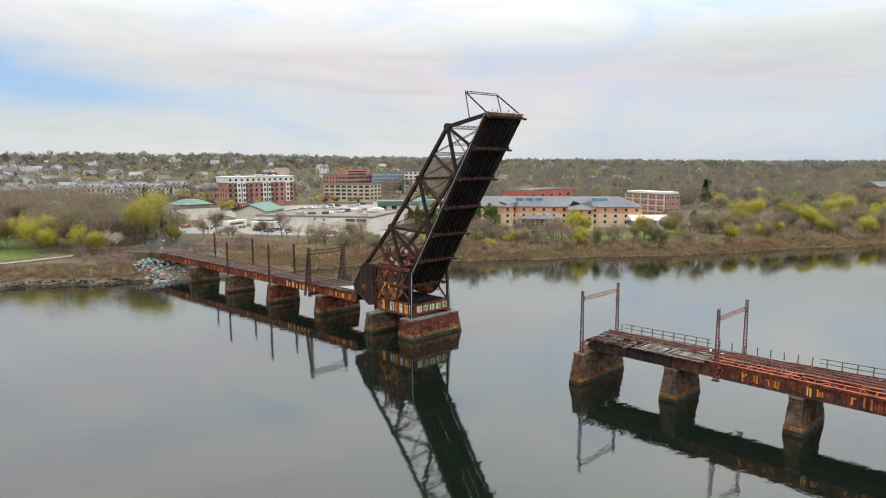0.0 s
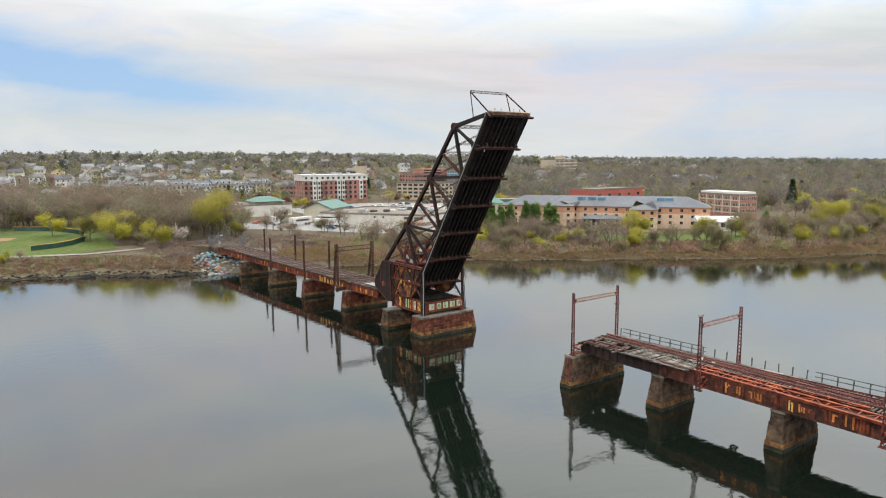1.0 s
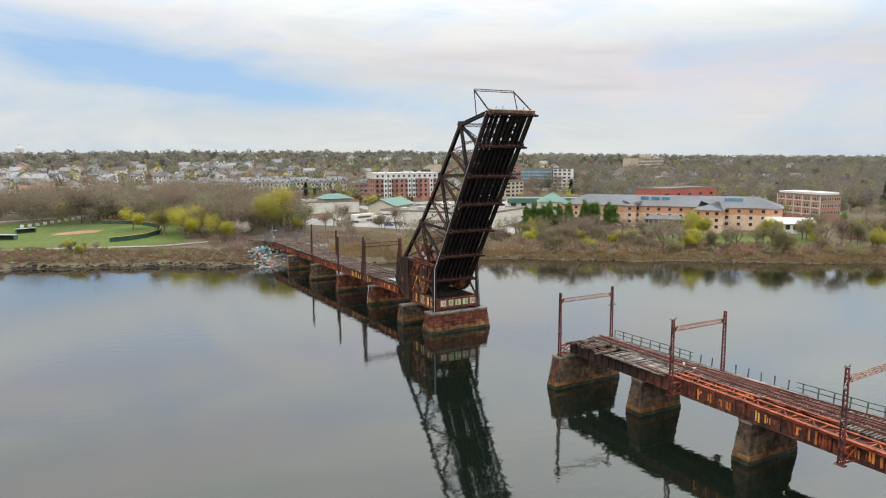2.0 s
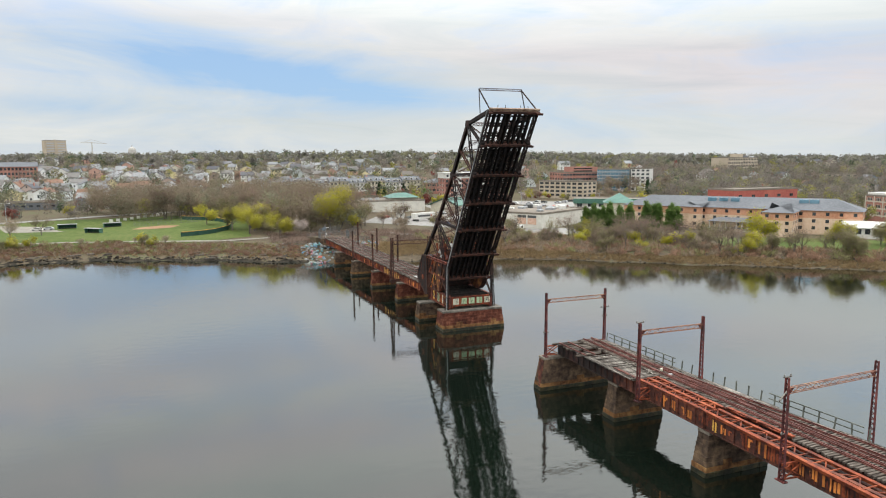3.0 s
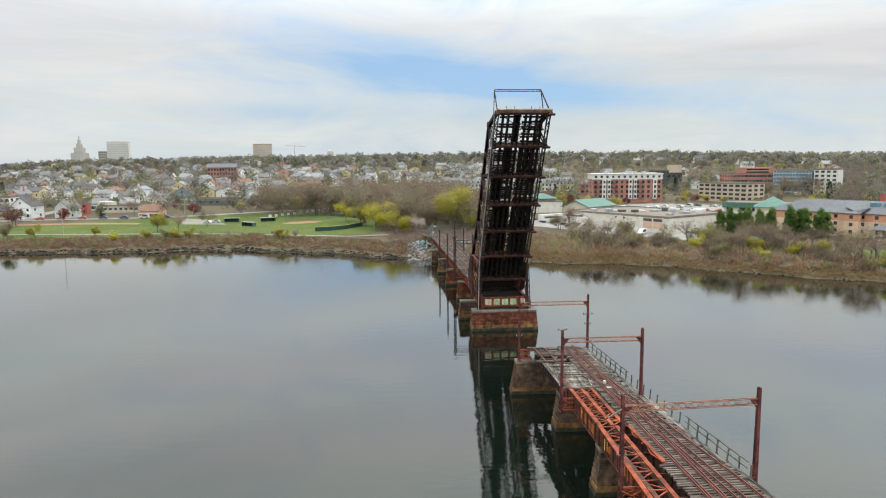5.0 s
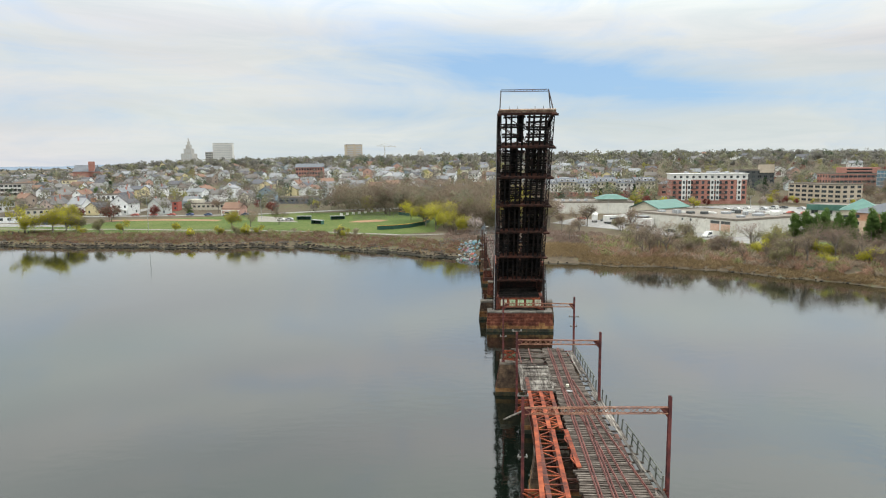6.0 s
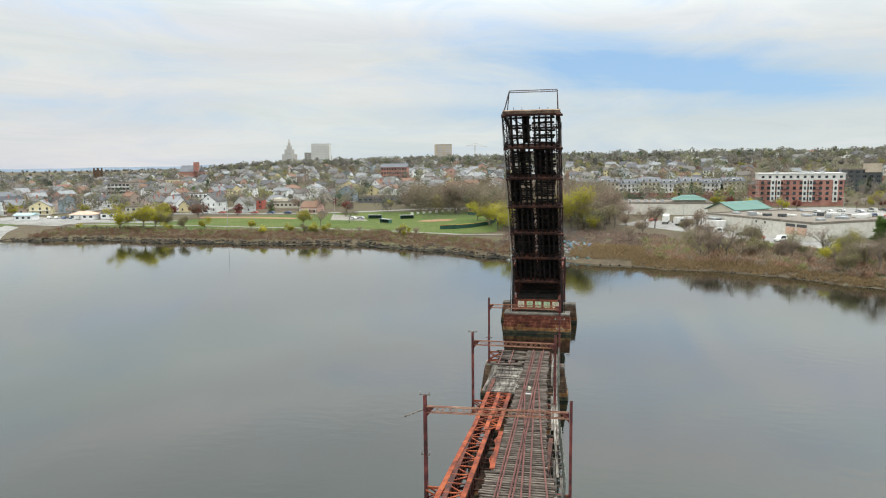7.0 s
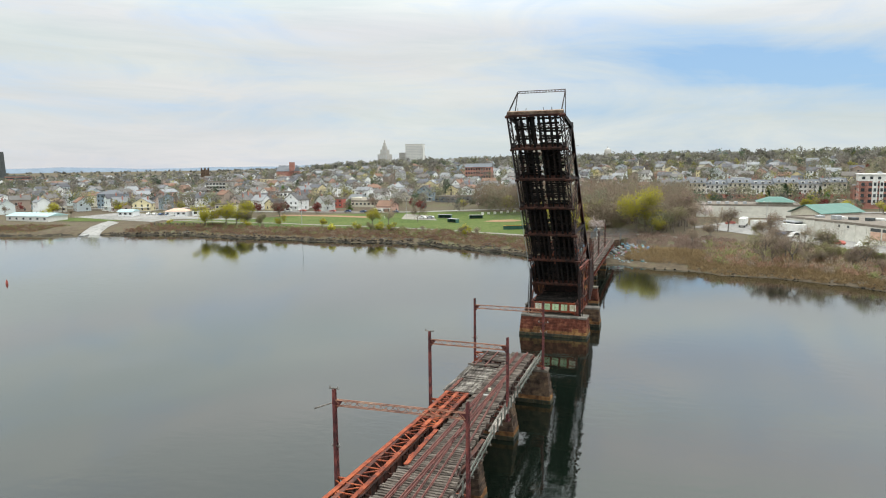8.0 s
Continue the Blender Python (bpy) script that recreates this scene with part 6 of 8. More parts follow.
box(bm, -686.5, -677.5, 711.5, 720.5, 8, 31)
for dx in (-4.4, 4.4):
    for dy in (-4.4, 4.4):
        box(bm, -682 + dx * 0.8 - 0.8, -682 + dx * 0.8 + 0.8, 716 + dy * 0.8 - 0.8, 716 + dy * 0.8 + 0.8, 31, 34)
part("tower", bm, STONE, t)
t, m, w = block("church", "red brick church with gabled slate roof", (-500, 640), (-478, 648), 34, 10, 28, BRICK, 3, 1, WIN_WHITE, (2, 6), "gable", SLATE, 8)
add_box(t, m, "bell_tower", BRICK, (w - 6, w, 0, 7, 10, 40))
block("school", "long red brick school on the slope", (-208, 567), (-180, 571), 18, 18, 31, BRICK, 10, 3, WIN_WHITE, (1.8, 2.2), "gable", SLATE, 4)

# ---- houses ----


def house(w, d, h, rise, turn, porch, name="house", wall_mat=None, roof_mat=None, label="wooden house with a pitched shingle roof"):
    """A frame house at the origin, its front towards -y: walls with gables, roof, windows, door and chimney."""
    t = thing(name, (0, 0, 0), label, "house", "frame houses of the town")
    bm = bmesh.new()
    if turn:
        prof = [(-d / 2, -1.5), (d / 2, -1.5), (d / 2, h), (0, h + rise), (-d / 2, h)]
        prism(bm, prof, -w / 2, w / 2)
    else:
        prof = [(-w / 2, -1.5), (w / 2, -1.5), (w / 2, h), (0, h + rise), (-w / 2, h)]
        prism(bm, prof, -d / 2, d / 2)
        bmesh.ops.rotate(bm, verts=bm.verts[:], cent=(0, 0, 0), matrix=Matrix.Rotation(radians(90), 3, "Z"))
    part("wall", bm, wall_mat or SIDING, t)
    bm = bmesh.new()
    span, run = (d, w) if turn else (w, d)
    for s in (-1, 1):
        a, b = (s * (span / 2 + 0.5), h - 0.5 * rise / (span / 2)), (0, h + rise + 0.05)
        prism(bm, [a, b, (b[0], b[1] + 0.22), (a[0], a[1] + 0.22)], -run / 2 - 0.45, run / 2 + 0.45)
    if not turn:
        bmesh.ops.rotate(bm, verts=bm.verts[:], cent=(0, 0, 0), matrix=Matrix.Rotation(radians(90), 3, "Z"))
    bmesh.ops.recalc_face_normals(bm, faces=bm.faces[:])
    part("roof", bm, roof_mat or SHINGLE, t)
    bm = bmesh.new()
    box(bm, w * 0.18, w * 0.18 + 0.8, 0.4, 1.2, h + 0.2, h + rise + 1.1)
    part("chimney", bm, BRICK, t)
    storeys = 2 if h > 4.5 else 1
    nb = 3 if w > 8 else 2
    for s in range(storeys):
        z = 1.6 + s * (h - 0.6) / storeys
        for k in range(nb):
            x = -w / 2 + w * (k + 0.5) / nb
            if s == 0 and k == 0:
                piece("door", DOOR, t, Matrix.Translation((x, -d / 2 - 0.03, 1.05)))
            else:
                piece("window", WIN_DARK if porch else WIN_WHITE, t, Matrix.Translation((x, -d / 2 - 0.02, z)) @ Matrix.Diagonal((1.1, 1, 1.5, 1)))
        for sx in (-1, 1):
            for k in range(1):
                piece("window", WIN_DARK if porch else WIN_WHITE, t, Matrix.Translation((sx * (w / 2 + 0.02), (-1) ** s * d / 5, z)) @ pose(0, 0, 0, 0, 0, 90 * sx) @ Matrix.Diagonal((1.1, 1, 1.5, 1)))
    if not turn and rise > 2:
        piece("window", WIN_WHITE, t, Matrix.Translation((0, -d / 2 - 0.02, h + rise * 0.35)) @ Matrix.Diagonal((0.9, 1, 1.1, 1)))
    if porch:
        bm = bmesh.new()
        box(bm, -w / 2, w / 2, -d / 2 - 2.0, -d / 2 - 0.05, 2.7, 2.95)
        box(bm, -w / 2, w / 2, -d / 2 - 2.0, -d / 2 - 0.05, -1.0, 0.3)
        for x in (-w / 2 + 0.15, 0, w / 2 - 0.15):
            box(bm, x - 0.1, x + 0.1, -d / 2 - 1.95, -d / 2 - 1.75, 0.3, 2.7)
        part("porch", bm, WHITE, t)
    return t


NEAR = [house(8, 11, 6.2, 3.2, False, True), house(10, 9, 6.4, 3.0, True, False), house(7.5, 12, 8.6, 2.6, False, True), house(11, 9, 4.2, 3.0, True, True), house(9, 10, 6.0, 3.6, False, False), house(12, 10, 8.4, 2.4, True, False)]
used = set()


def put(kind, x, y, yaw):
    m = Matrix.Translation((x, y, gz(x, y))) @ pose(0, 0, 0, 0, 0, yaw)
    KEEP_OUT.append((x, y, 7.0))
    if kind.name in used:
        return copy_thing(kind, m)
    used.add(kind.name)
    kind.matrix_basis = m
    return kind


def clear(x, y, r):
    return all((x - a) ** 2 + (y - b) ** 2 > (r + c) ** 2 for a, b, c in KEEP_OUT)


# houses and shops that stand out at the foot of the hill
PALE_SIDING = material("white_clapboard", [(0.66, 0.67, 0.66), (0.80, 0.80, 0.79)], 1.2, 0.15, 0.8, 0, 0.2, stretch=(1, 1, 6))
YELLOW_SIDING = material("pale_yellow_clapboard", [(0.60, 0.52, 0.31), (0.72, 0.64, 0.42)], 1.2, 0.15, 0.8, 0, 0.2, stretch=(1, 1, 6))
BLUE_SIDING = material("blue_grey_clapboard", [(0.17, 0.22, 0.26), (0.25, 0.31, 0.35)], 1.2, 0.15, 0.8, 0, 0.2, stretch=(1, 1, 6))
DARK_ROOF = material("dark_shingle", [(0.085, 0.082, 0.085), (0.14, 0.135, 0.135)], 1.5, 0.2, 0.95, 0, 0.3)
put(house(12, 11, 7.0, 4.4, False, True, wall_mat=PALE_SIDING, roof_mat=DARK_ROOF, label="large white gabled house with dark shingle roof"), -228, 264, -8)
put(house(14, 10, 5.2, 4.8, False, False, wall_mat=YELLOW_SIDING, roof_mat=DARK_ROOF, label="cream house under a steep dark gable"), -287, 286, -4)
put(house(13, 11, 7.2, 4.4, False, True, wall_mat=BLUE_SIDING, roof_mat=DARK_ROOF, label="large blue-grey gabled house with dark roof"), -168, 352, 6)
put(house(12, 10, 5.4, 3.6, False, True, wall_mat=YELLOW_SIDING, label="pale yellow house with a broad gable"), -330, 232, 28)
for x, y, yaw in ((-166, 424, -10), (-156, 416, -14), (-148, 428, -10), (-160, 436, 80)):
    put(house(9, 11, 8.4, 4.0, False, True, wall_mat=PALE_SIDING, label="tall white gabled house with porch") if x == -166 else NEAR[2], x, y, yaw)
for x, y, yaw in ((-112, 470, 20), (-98, 476, 20), (-126, 452, -70), (-134, 470, 20), (-150, 462, 20), (-118, 440, 20)):
    put(NEAR[5 if x % 4 else 2], x, y, yaw)
t, m, w = block("apartment_house", "three-storey white modern house with dark square windows", (-256, 281), (-246, 280), 9, gz(-251, 280), gz(-251, 280) + 10.4, PALE_SIDING, 3, 3, WIN_DARK, (1.7, 1.9), side_bays=2)
add_box(t, m, "orange_wing", ORANGE_BRICK, (-5.0, -0.1, 1.0, 8.0, 3.0, gz(-251, 280) + 8.6), label="orange rendered side wing")
block("apartment_house", "three-storey pale yellow flat-roofed house", (-385, 443), (-377, 443), 10, 10.5, 22.0, YELLOW_SIDING, 2, 3, WIN_DARK, (1.2, 1.6))
t, m, w = block("apartment_house", "grey hillside apartments with long dark balconies", (-387, 364), (-367, 366), 14, 8, 21, CONCRETE, 6, 4, WIN_DARK, (2.2, 1.5))
for k in range(3):
    add_box(t, m, "balcony", WHITE, (0.2, w - 0.2, -1.5, 0.0, 10.8 + 3.3 * k, 11.5 + 3.3 * k))
t, m, w = block("workshop", "low beige workshop with a taller end block", (-203, 295), (-179, 297), 12, 4.8, 9.0, CREAM, 8, 1, WIN_DARK, (1.6, 1.3))
add_box(t, m, "end_block", CREAM, (0.0, 8.0, 0.4, 11.0, 9.0, 11.6))
block("workshop", "low blue-grey workshop with a flat roof", (-156, 340), (-129, 343), 14, 5.6, 10.4, SLATE, 7, 1, WIN_DARK, (2.0, 1.2))
block("shop", "small red-painted shop with a flat roof", (-214, 284), (-205, 285.5), 9, 4.8, 11.0, RED_PAINT, 3, 2, WIN_WHITE, (1.2, 1.2))
block("shop", "low white shop with a tan hipped roof", (-285, 203), (-271, 206), 8, 4.0, 7.0, PALE_SIDING, 4, 1, WIN_DARK, (1.6, 1.2), "hip", PINK_BRICK, 1.8)
block("shop", "low white shop with a flat roof", (-269, 209), (-260, 216), 8, 3.9, 7.4, PALE_SIDING, 3, 1, WIN_DARK, (1.8, 1.4))
block("shop", "two-storey cream shop beside the parking lot", (-262, 222), (-250, 226), 9, 4.0, 10.2, CREAM, 4, 2, WIN_DARK, (1.4, 1.3))
block("shop", "small white shop with a pale teal roof", (-313, 193), (-303, 195), 7, 4.1, 7.2, PALE_SIDING, 3, 1, WIN_DARK, (1.5, 1.2), "gable", PALE_TEAL, 1.4)
block("apartment_house", "broad blue-grey three-storey house", (-388, 246), (-371, 250), 13, 5.5, 15.5, BLUE_SIDING, 6, 3, WIN_WHITE, (1.1, 1.4), "hip", SLATE, 3.0)

rng = random.Random(77)
distant = []
count = 0
for j in range(16):
    y0 = 262 + j * 29
    for i in range(44):
        x, y = -470 + i * 17.5 + rng.uniform(-4, 4) + (6 if j % 2 else 0), y0 + rng.uniform(-6, 6)
        if rng.random() < (0.34 if y < 420 else 0.50) or (x > -60 and y < 330) or (-152 < x and y < 318) or (x > -10 and y < 440) or x > 160:
            continue
        if abs(x + 318 - (y - 300) * 0.05) < 9 or abs(x + 236 + (y - 340) * 0.1) < 9 or not clear(x, y, 5.5):
            continue
        yaw = rng.choice((-12, 78, -12, 168, -102)) + rng.uniform(-6, 6)
        if math.hypot(x, y + 110) < 600 and count < 42:
            put(rng.choice(NEAR), x, y, yaw)
            count += 1
        else:
            distant.append((x, y, yaw))
            KEEP_OUT.append((x, y, 5.0))
for k in range(60):
    x, y = rng.uniform(-470, -320), rng.uniform(190, 300)
    if clear(x, y, 7) and not (-345 < x < -255 and y < 222):
        put(rng.choice(NEAR), x, y, rng.choice((-30, 60, -120)) + rng.uniform(-6, 6))
for x, y, yaw in ((384, 256, -40), (330, 208, -30), (350, 180, 55), (402, 220, -45), (300, 214, 140), (452, 424, -35), (476, 506, -30), (296, 262, 60), (322, 236, -35), (410, 330, -35), (430, 350, 50)):
    if clear(x, y, 6):
        put(rng.choice(NEAR), x, y, yaw)
for k in range(420):
    a, r = radians(rng.uniform(-52, 62)), rng.uniform(560, 1120)
    x, y = r * math.sin(a), -110 + r * math.cos(a)
    if rng.random() < np.interp(math.degrees(a), (-52, 0, 25, 62), (0.3, 0.45, 0.5, 0.7)) or not clear(x, y, 7):
        continue
    distant.append((x, y, rng.choice((-12, 78)) + rng.uniform(-8, 8)))
for k in range(330):
    a, r = radians(rng.uniform(-62, -31)), rng.uniform(560, 1700)
    x, y = r * math.sin(a), -110 + r * math.cos(a)
    if y - float(shore_y(x)) > 60 and clear(x, y, 5):
        distant.append((x, y, rng.choice((-12, 78)) + rng.uniform(-8, 8)))
SIDING_MANY = material("painted_clapboard_far", [(0.86, 0.86, 0.86), (1.0, 1.0, 1.0)], 1.2, 0.15, 0.8, 0, 0.0, palette=WALL_TONES, island=True)
SHINGLE_MANY = material("roof_shingle_far", [(0.8, 0.8, 0.8), (1.0, 1.0, 1.0)], 1.5, 0.2, 0.95, 0, 0.0, palette=ROOF_TONES, island=True)
bm = bmesh.new()
for x, y, yaw in distant:
    w, d, h, rise = rng.uniform(8, 13), rng.uniform(8, 11), rng.uniform(5, 8.5), rng.uniform(2.2, 3.6)
    own = bmesh.new()
    prism(own, [(-d / 2, -2), (d / 2, -2), (d / 2, h), (0, h + rise), (-d / 2, h)], -w / 2, w / 2)
    n_wall = len(own.faces)
    roof_shape = [(-d / 2 - 0.5, h - 0.25), (0, h + rise + 0.05), (d / 2 + 0.5, h - 0.25), (d / 2 + 0.5, h + 0.05), (0, h + rise + 0.4), (-d / 2 - 0.5, h + 0.05)]
    prism(own, roof_shape, -w / 2 - 0.4, w / 2 + 0.4)
    n_roof = len(own.faces)
    for z in ((1.8, h - 1.6) if h > 5.5 else (2.0,)):
        for k in range(3):
            u = -w / 2 + w * (k + 0.5) / 3
            box(own, u - 0.55, u + 0.55, -d / 2 - 0.06, -d / 2 + 0.1, z - 0.75, z + 0.75)
        for sx in (-1, 1):
            box(own, sx * w / 2 - 0.06, sx * w / 2 + 0.06, -0.6, 0.6, z - 0.75, z + 0.75)
    own.faces.ensure_lookup_table()
    for i, f in enumerate(own.faces):
        f.material_index = 0 if i < n_wall else 1 if i < n_roof else 2
    moved(own, Matrix.Translation((x, y, gz(x, y))) @ pose(0, 0, 0, 0, 0, yaw))
    tmp = bpy.data.meshes.new("one_house")
    own.to_mesh(tmp)
    own.free()
    bm.from_mesh(tmp)
    bpy.data.meshes.remove(tmp)
hill = part("distant_houses", bm, SIDING_MANY, None, "hundreds of small frame houses stepping up the hill")
hill.data.materials.append(SHINGLE_MANY)
hill.data.materials.append(GLASS_DARK)
tagged(hill, "", "houses", kind="stuff")

# ---- trees ----
BARK = material("grey_bark", [(0.12, 0.10, 0.085), (0.20, 0.175, 0.15)], 2.0, 0.4, 0.95, vary=0.25)
TWIG = material("bare_twigs", [(0.195, 0.150, 0.108), (0.31, 0.248, 0.182)], 0.6, 0.05, 0.95, 0, 0, vary=0.3, leafy=0.5)
TWIG_RED = material("reddish_twigs", [(0.165, 0.118, 0.095), (0.255, 0.185, 0.15)], 0.6, 0.05, 0.95, 0, 0, vary=0.3, leafy=0.5)
BUD = material("yellow_green_buds", [(0.34, 0.318, 0.028), (0.50, 0.465, 0.050)], 0.7, 0.06, 0.9, 0, 0, vary=0.3, leafy=0.5)
BUD_DULL = material("olive_buds", [(0.155, 0.155, 0.068), (0.24, 0.235, 0.105)], 0.7, 0.06, 0.9, 0, 0, vary=0.3, leafy=0.5)
# MIXED, OLIVE_FAR, TWIG_FAR and NEEDLE_FAR: distance haze is mixed into the crown colour.
MIXED = material("hazed_mixed_crowns", [(0.145, 0.138, 0.124), (0.20, 0.19, 0.168), (0.212, 0.208, 0.146)], 0.12, 0.03, 0.95, 0, 0, tinted=True, leafy=0.5)
OLIVE_FAR = material("far_olive_crowns", [(0.142, 0.145, 0.102), (0.192, 0.190, 0.126), (0.23, 0.222, 0.122)], 0.15, 0.04, 0.95, 0, 0, tinted=True, leafy=0.5)
YELLOW_FAR = material("far_yellow_crowns", [(0.205, 0.195, 0.070), (0.30, 0.28, 0.085)], 0.25, 0.06, 0.95, 0, 0, tinted=True, leafy=0.5)
TWIG_FAR = material("hazed_bare_crowns", [(0.148, 0.130, 0.112), (0.225, 0.198, 0.172)], 0.3, 0.05, 0.95, 0, 0, tinted=True, leafy=0.5)
NEEDLE_FAR = material("hazed_evergreen_crowns", [(0.060, 0.082, 0.052), (0.105, 0.135, 0.085)], 0.2, 0.05, 0.95, 0, 0, tinted=True, leafy=0.5)
# The blue-grey is distance haze put into the hill's base colour.
FAR_HILL = material("hazed_far_hill", [(0.16, 0.20, 0.25), (0.20, 0.24, 0.29)], 0.02, 0.004, 1.0, 0, 0)
NEEDLE = material("dark_needles", [(0.025, 0.050, 0.022), (0.055, 0.10, 0.040)], 0.8, 0.1, 0.9, 0, 0, vary=0.3, leafy=0.5)
PINE_GREEN = material("pine_needles", [(0.075, 0.13, 0.035), (0.16, 0.24, 0.065)], 0.8, 0.1, 0.9, 0, 0, vary=0.2, leafy=0.5)
PETAL = material("pale_blossom", [(0.50, 0.42, 0.40), (0.68, 0.60, 0.58)], 0.8, 0.1, 0.9, 0, 0, vary=0.15, leafy=0.5)
MAROON = material("maroon_leaves", [(0.12, 0.030, 0.028), (0.20, 0.055, 0.045)], 0.8, 0.1, 0.9, 0, 0, vary=0.2, leafy=0.5)


def cards(rng, centres, n, spread, length, width):
    """Small slivers and leaf clumps scattered round the centres, as vertices and triangles."""
    c = np.asarray(centres)[rng.integers(0, len(centres), n)]
    p = c + rng.normal(0, 1, (n, 3)) * spread
    d = rng.normal(0, 1, (n, 3)) + (p - np.asarray(centres).mean(0)) * 0.12
    d /= np.linalg.norm(d, axis=1, keepdims=True)
    s = np.cross(d, rng.normal(0, 1, (n, 3)))
    s /= np.linalg.norm(s, axis=1, keepdims=True) + 1e-9
    ln = length * rng.uniform(0.6, 1.4, (n, 1))
    wd = width * rng.uniform(0.7, 1.3, (n, 1))
    v = np.stack([p - s * wd / 2, p + s * wd / 2, p + d * ln], 1).reshape(-1, 3)
    f = np.arange(n * 3).reshape(-1, 3)
    return v, f


def soup(name, v, f, mat):
    me = bpy.data.meshes.new(name)
    me.from_pydata(np.asarray(v).tolist(), [], np.asarray(f).tolist())
    me.materials.append(mat)
    return me


def clad(name, v, mat, centre, lift=0.35, tint=None):
    """Foliage from triangles v (n, 3, 3): each is turned outwards and shaded as part of the rounded crown round its centre."""
    nrm = v - centre
    nrm /= np.linalg.norm(nrm, axis=2, keepdims=True) + 1e-6
    nrm[:, :, 2] += lift
    nrm /= np.linalg.norm(nrm, axis=2, keepdims=True) + 1e-6
    g = np.cross(v[:, 1] - v[:, 0], v[:, 2] - v[:, 0])
    turned = (g * nrm.mean(1)).sum(1) < 0
    v[turned], nrm[turned] = v[turned][:, [0, 2, 1]], nrm[turned][:, [0, 2, 1]]
    count = len(v)
    me = bpy.data.meshes.new(name)
    me.vertices.add(count * 3)
    me.loops.add(count * 3)
    me.polygons.add(count)
    me.vertices.foreach_set("co", v.reshape(-1).astype(np.float32))
    me.loops.foreach_set("vertex_index", np.arange(count * 3, dtype=np.int32))
    me.polygons.foreach_set("loop_start", np.arange(0, count * 3, 3, dtype=np.int32))
    me.update(calc_edges=True)
    me.polygons.foreach_set("use_smooth", np.ones(count, dtype=bool))
    me.normals_split_custom_set_from_vertices(nrm.reshape(-1, 3).astype(np.float32))
    if tint is not None:
        me.attributes.new("tint", "FLOAT", "POINT").data.foreach_set("value", np.repeat(tint, 3).astype(np.float32))
    me.materials.append(mat)
    return me


def limb_tree(rng, h, spread, start=0.22):
    """Trunk and limbs of a broadleaf tree as tapered tubes; gives the bmesh and the limb ends."""
    bm = bmesh.new()
    tips = []

    def limb(a, d, ln, r, level):
        b = a + d * ln
        m = Matrix.Translation((a + b) / 2) @ d.to_track_quat("Z", "Y").to_matrix().to_4x4()
        bmesh.ops.create_cone(bm, cap_ends=False, segments=6 if level == 0 else 4, radius1=r, radius2=r * 0.6, depth=ln, matrix=m)
        if level == 3:
            tips.append(b)
            return
        if level >= 1:
            tips.append(a.lerp(b, 0.7))
        for k in range(4 if level == 0 else 3):
            t = rng.uniform(0.55, 1.0) if level else rng.uniform(0.45, 1.0)
            q = Vector((rng.normal(0, 1), rng.normal(0, 1), rng.normal(0.25, 0.5))).normalized()
            e = (d * (0.9 if level else 0.7) + q * spread).normalized()
            e.z = max(e.z, -0.05 if level > 1 else 0.15)
            limb(a.lerp(b, t), e.normalized(), ln * rng.uniform(0.55, 0.8), r * 0.5, level + 1)

    limb(Vector((0, 0, -0.3)), Vector((rng.normal(0, 0.05), rng.normal(0, 0.05), 1)).normalized(), h * 0.38, h * 0.022, 0)
    return bm, [np.array(t) for t in tips]


def broadleaf(seed, name, h, spread, twig_mat, leaf_mat, n_twig, n_leaf, leaf, label, category="tree"):
    rng = np.random.default_rng(seed)
    t = thing(name, (0, 0, 0), label, category, name + "s of the riverbank and town")
    bm, tips = limb_tree(rng, h, spread)
    part("trunk", bm, BARK, t)
    heart = np.mean(tips, 0) - np.array([0, 0, h * 0.08])
    v, f = cards(rng, tips, n_twig, h * 0.055, h * 0.10, h * 0.006)
    ob = new("crown", clad("crown", v.reshape(-1, 3, 3), twig_mat, heart))
    ob.parent = t
    if n_leaf:
        v, f = cards(rng, tips, n_leaf, h * 0.06, leaf, leaf * 0.9)
        ob = new("foliage", clad("foliage", v.reshape(-1, 3, 3), leaf_mat, heart))
        ob.parent = t
    return t


def conifer(seed, h, r, mat, label, n=1500):
    rng = np.random.default_rng(seed)
    t = thing("evergreen_tree", (0, 0, 0), label, "evergreen tree", "evergreens of the riverbank and town")
    bm = bmesh.new()
    bmesh.ops.create_cone(bm, cap_ends=False, segments=6, radius1=h * 0.022, radius2=h * 0.004, depth=h, matrix=Matrix.Translation((0, 0, h / 2 - 0.2)))
    part("trunk", bm, BARK, t)
    z = rng.uniform(0.1, 1.0, n) ** 0.8
    tier = np.floor(z * 9) / 9
    a = rng.uniform(0, 2 * np.pi, n)
    rr = r * (1.04 - z) * (0.55 + 0.45 * (1 - (z - tier) * 9)) * rng.uniform(0.35, 1.0, n) ** 0.5 * (0.8 + 0.25 * np.sin(a * 3 + seed))
    p = np.stack([rr * np.cos(a), rr * np.sin(a), z * h], 1)
    d = np.stack([np.cos(a), np.sin(a), rng.normal(-0.25, 0.2, n)], 1)
    s = np.stack([-np.sin(a), np.cos(a), rng.normal(0, 0.3, n)], 1)
    ln, wd = h * 0.075 * rng.uniform(0.6, 1.3, (n, 1)), h * 0.035 * rng.uniform(0.6, 1.3, (n, 1))
    v = np.stack([p - s * wd, p + s * wd, p + d * ln], 1).reshape(-1, 3)
    ob = new("crown", soup("crown", v, np.arange(3 * n).reshape(-1, 3), mat))
    ob.parent = t
    return t


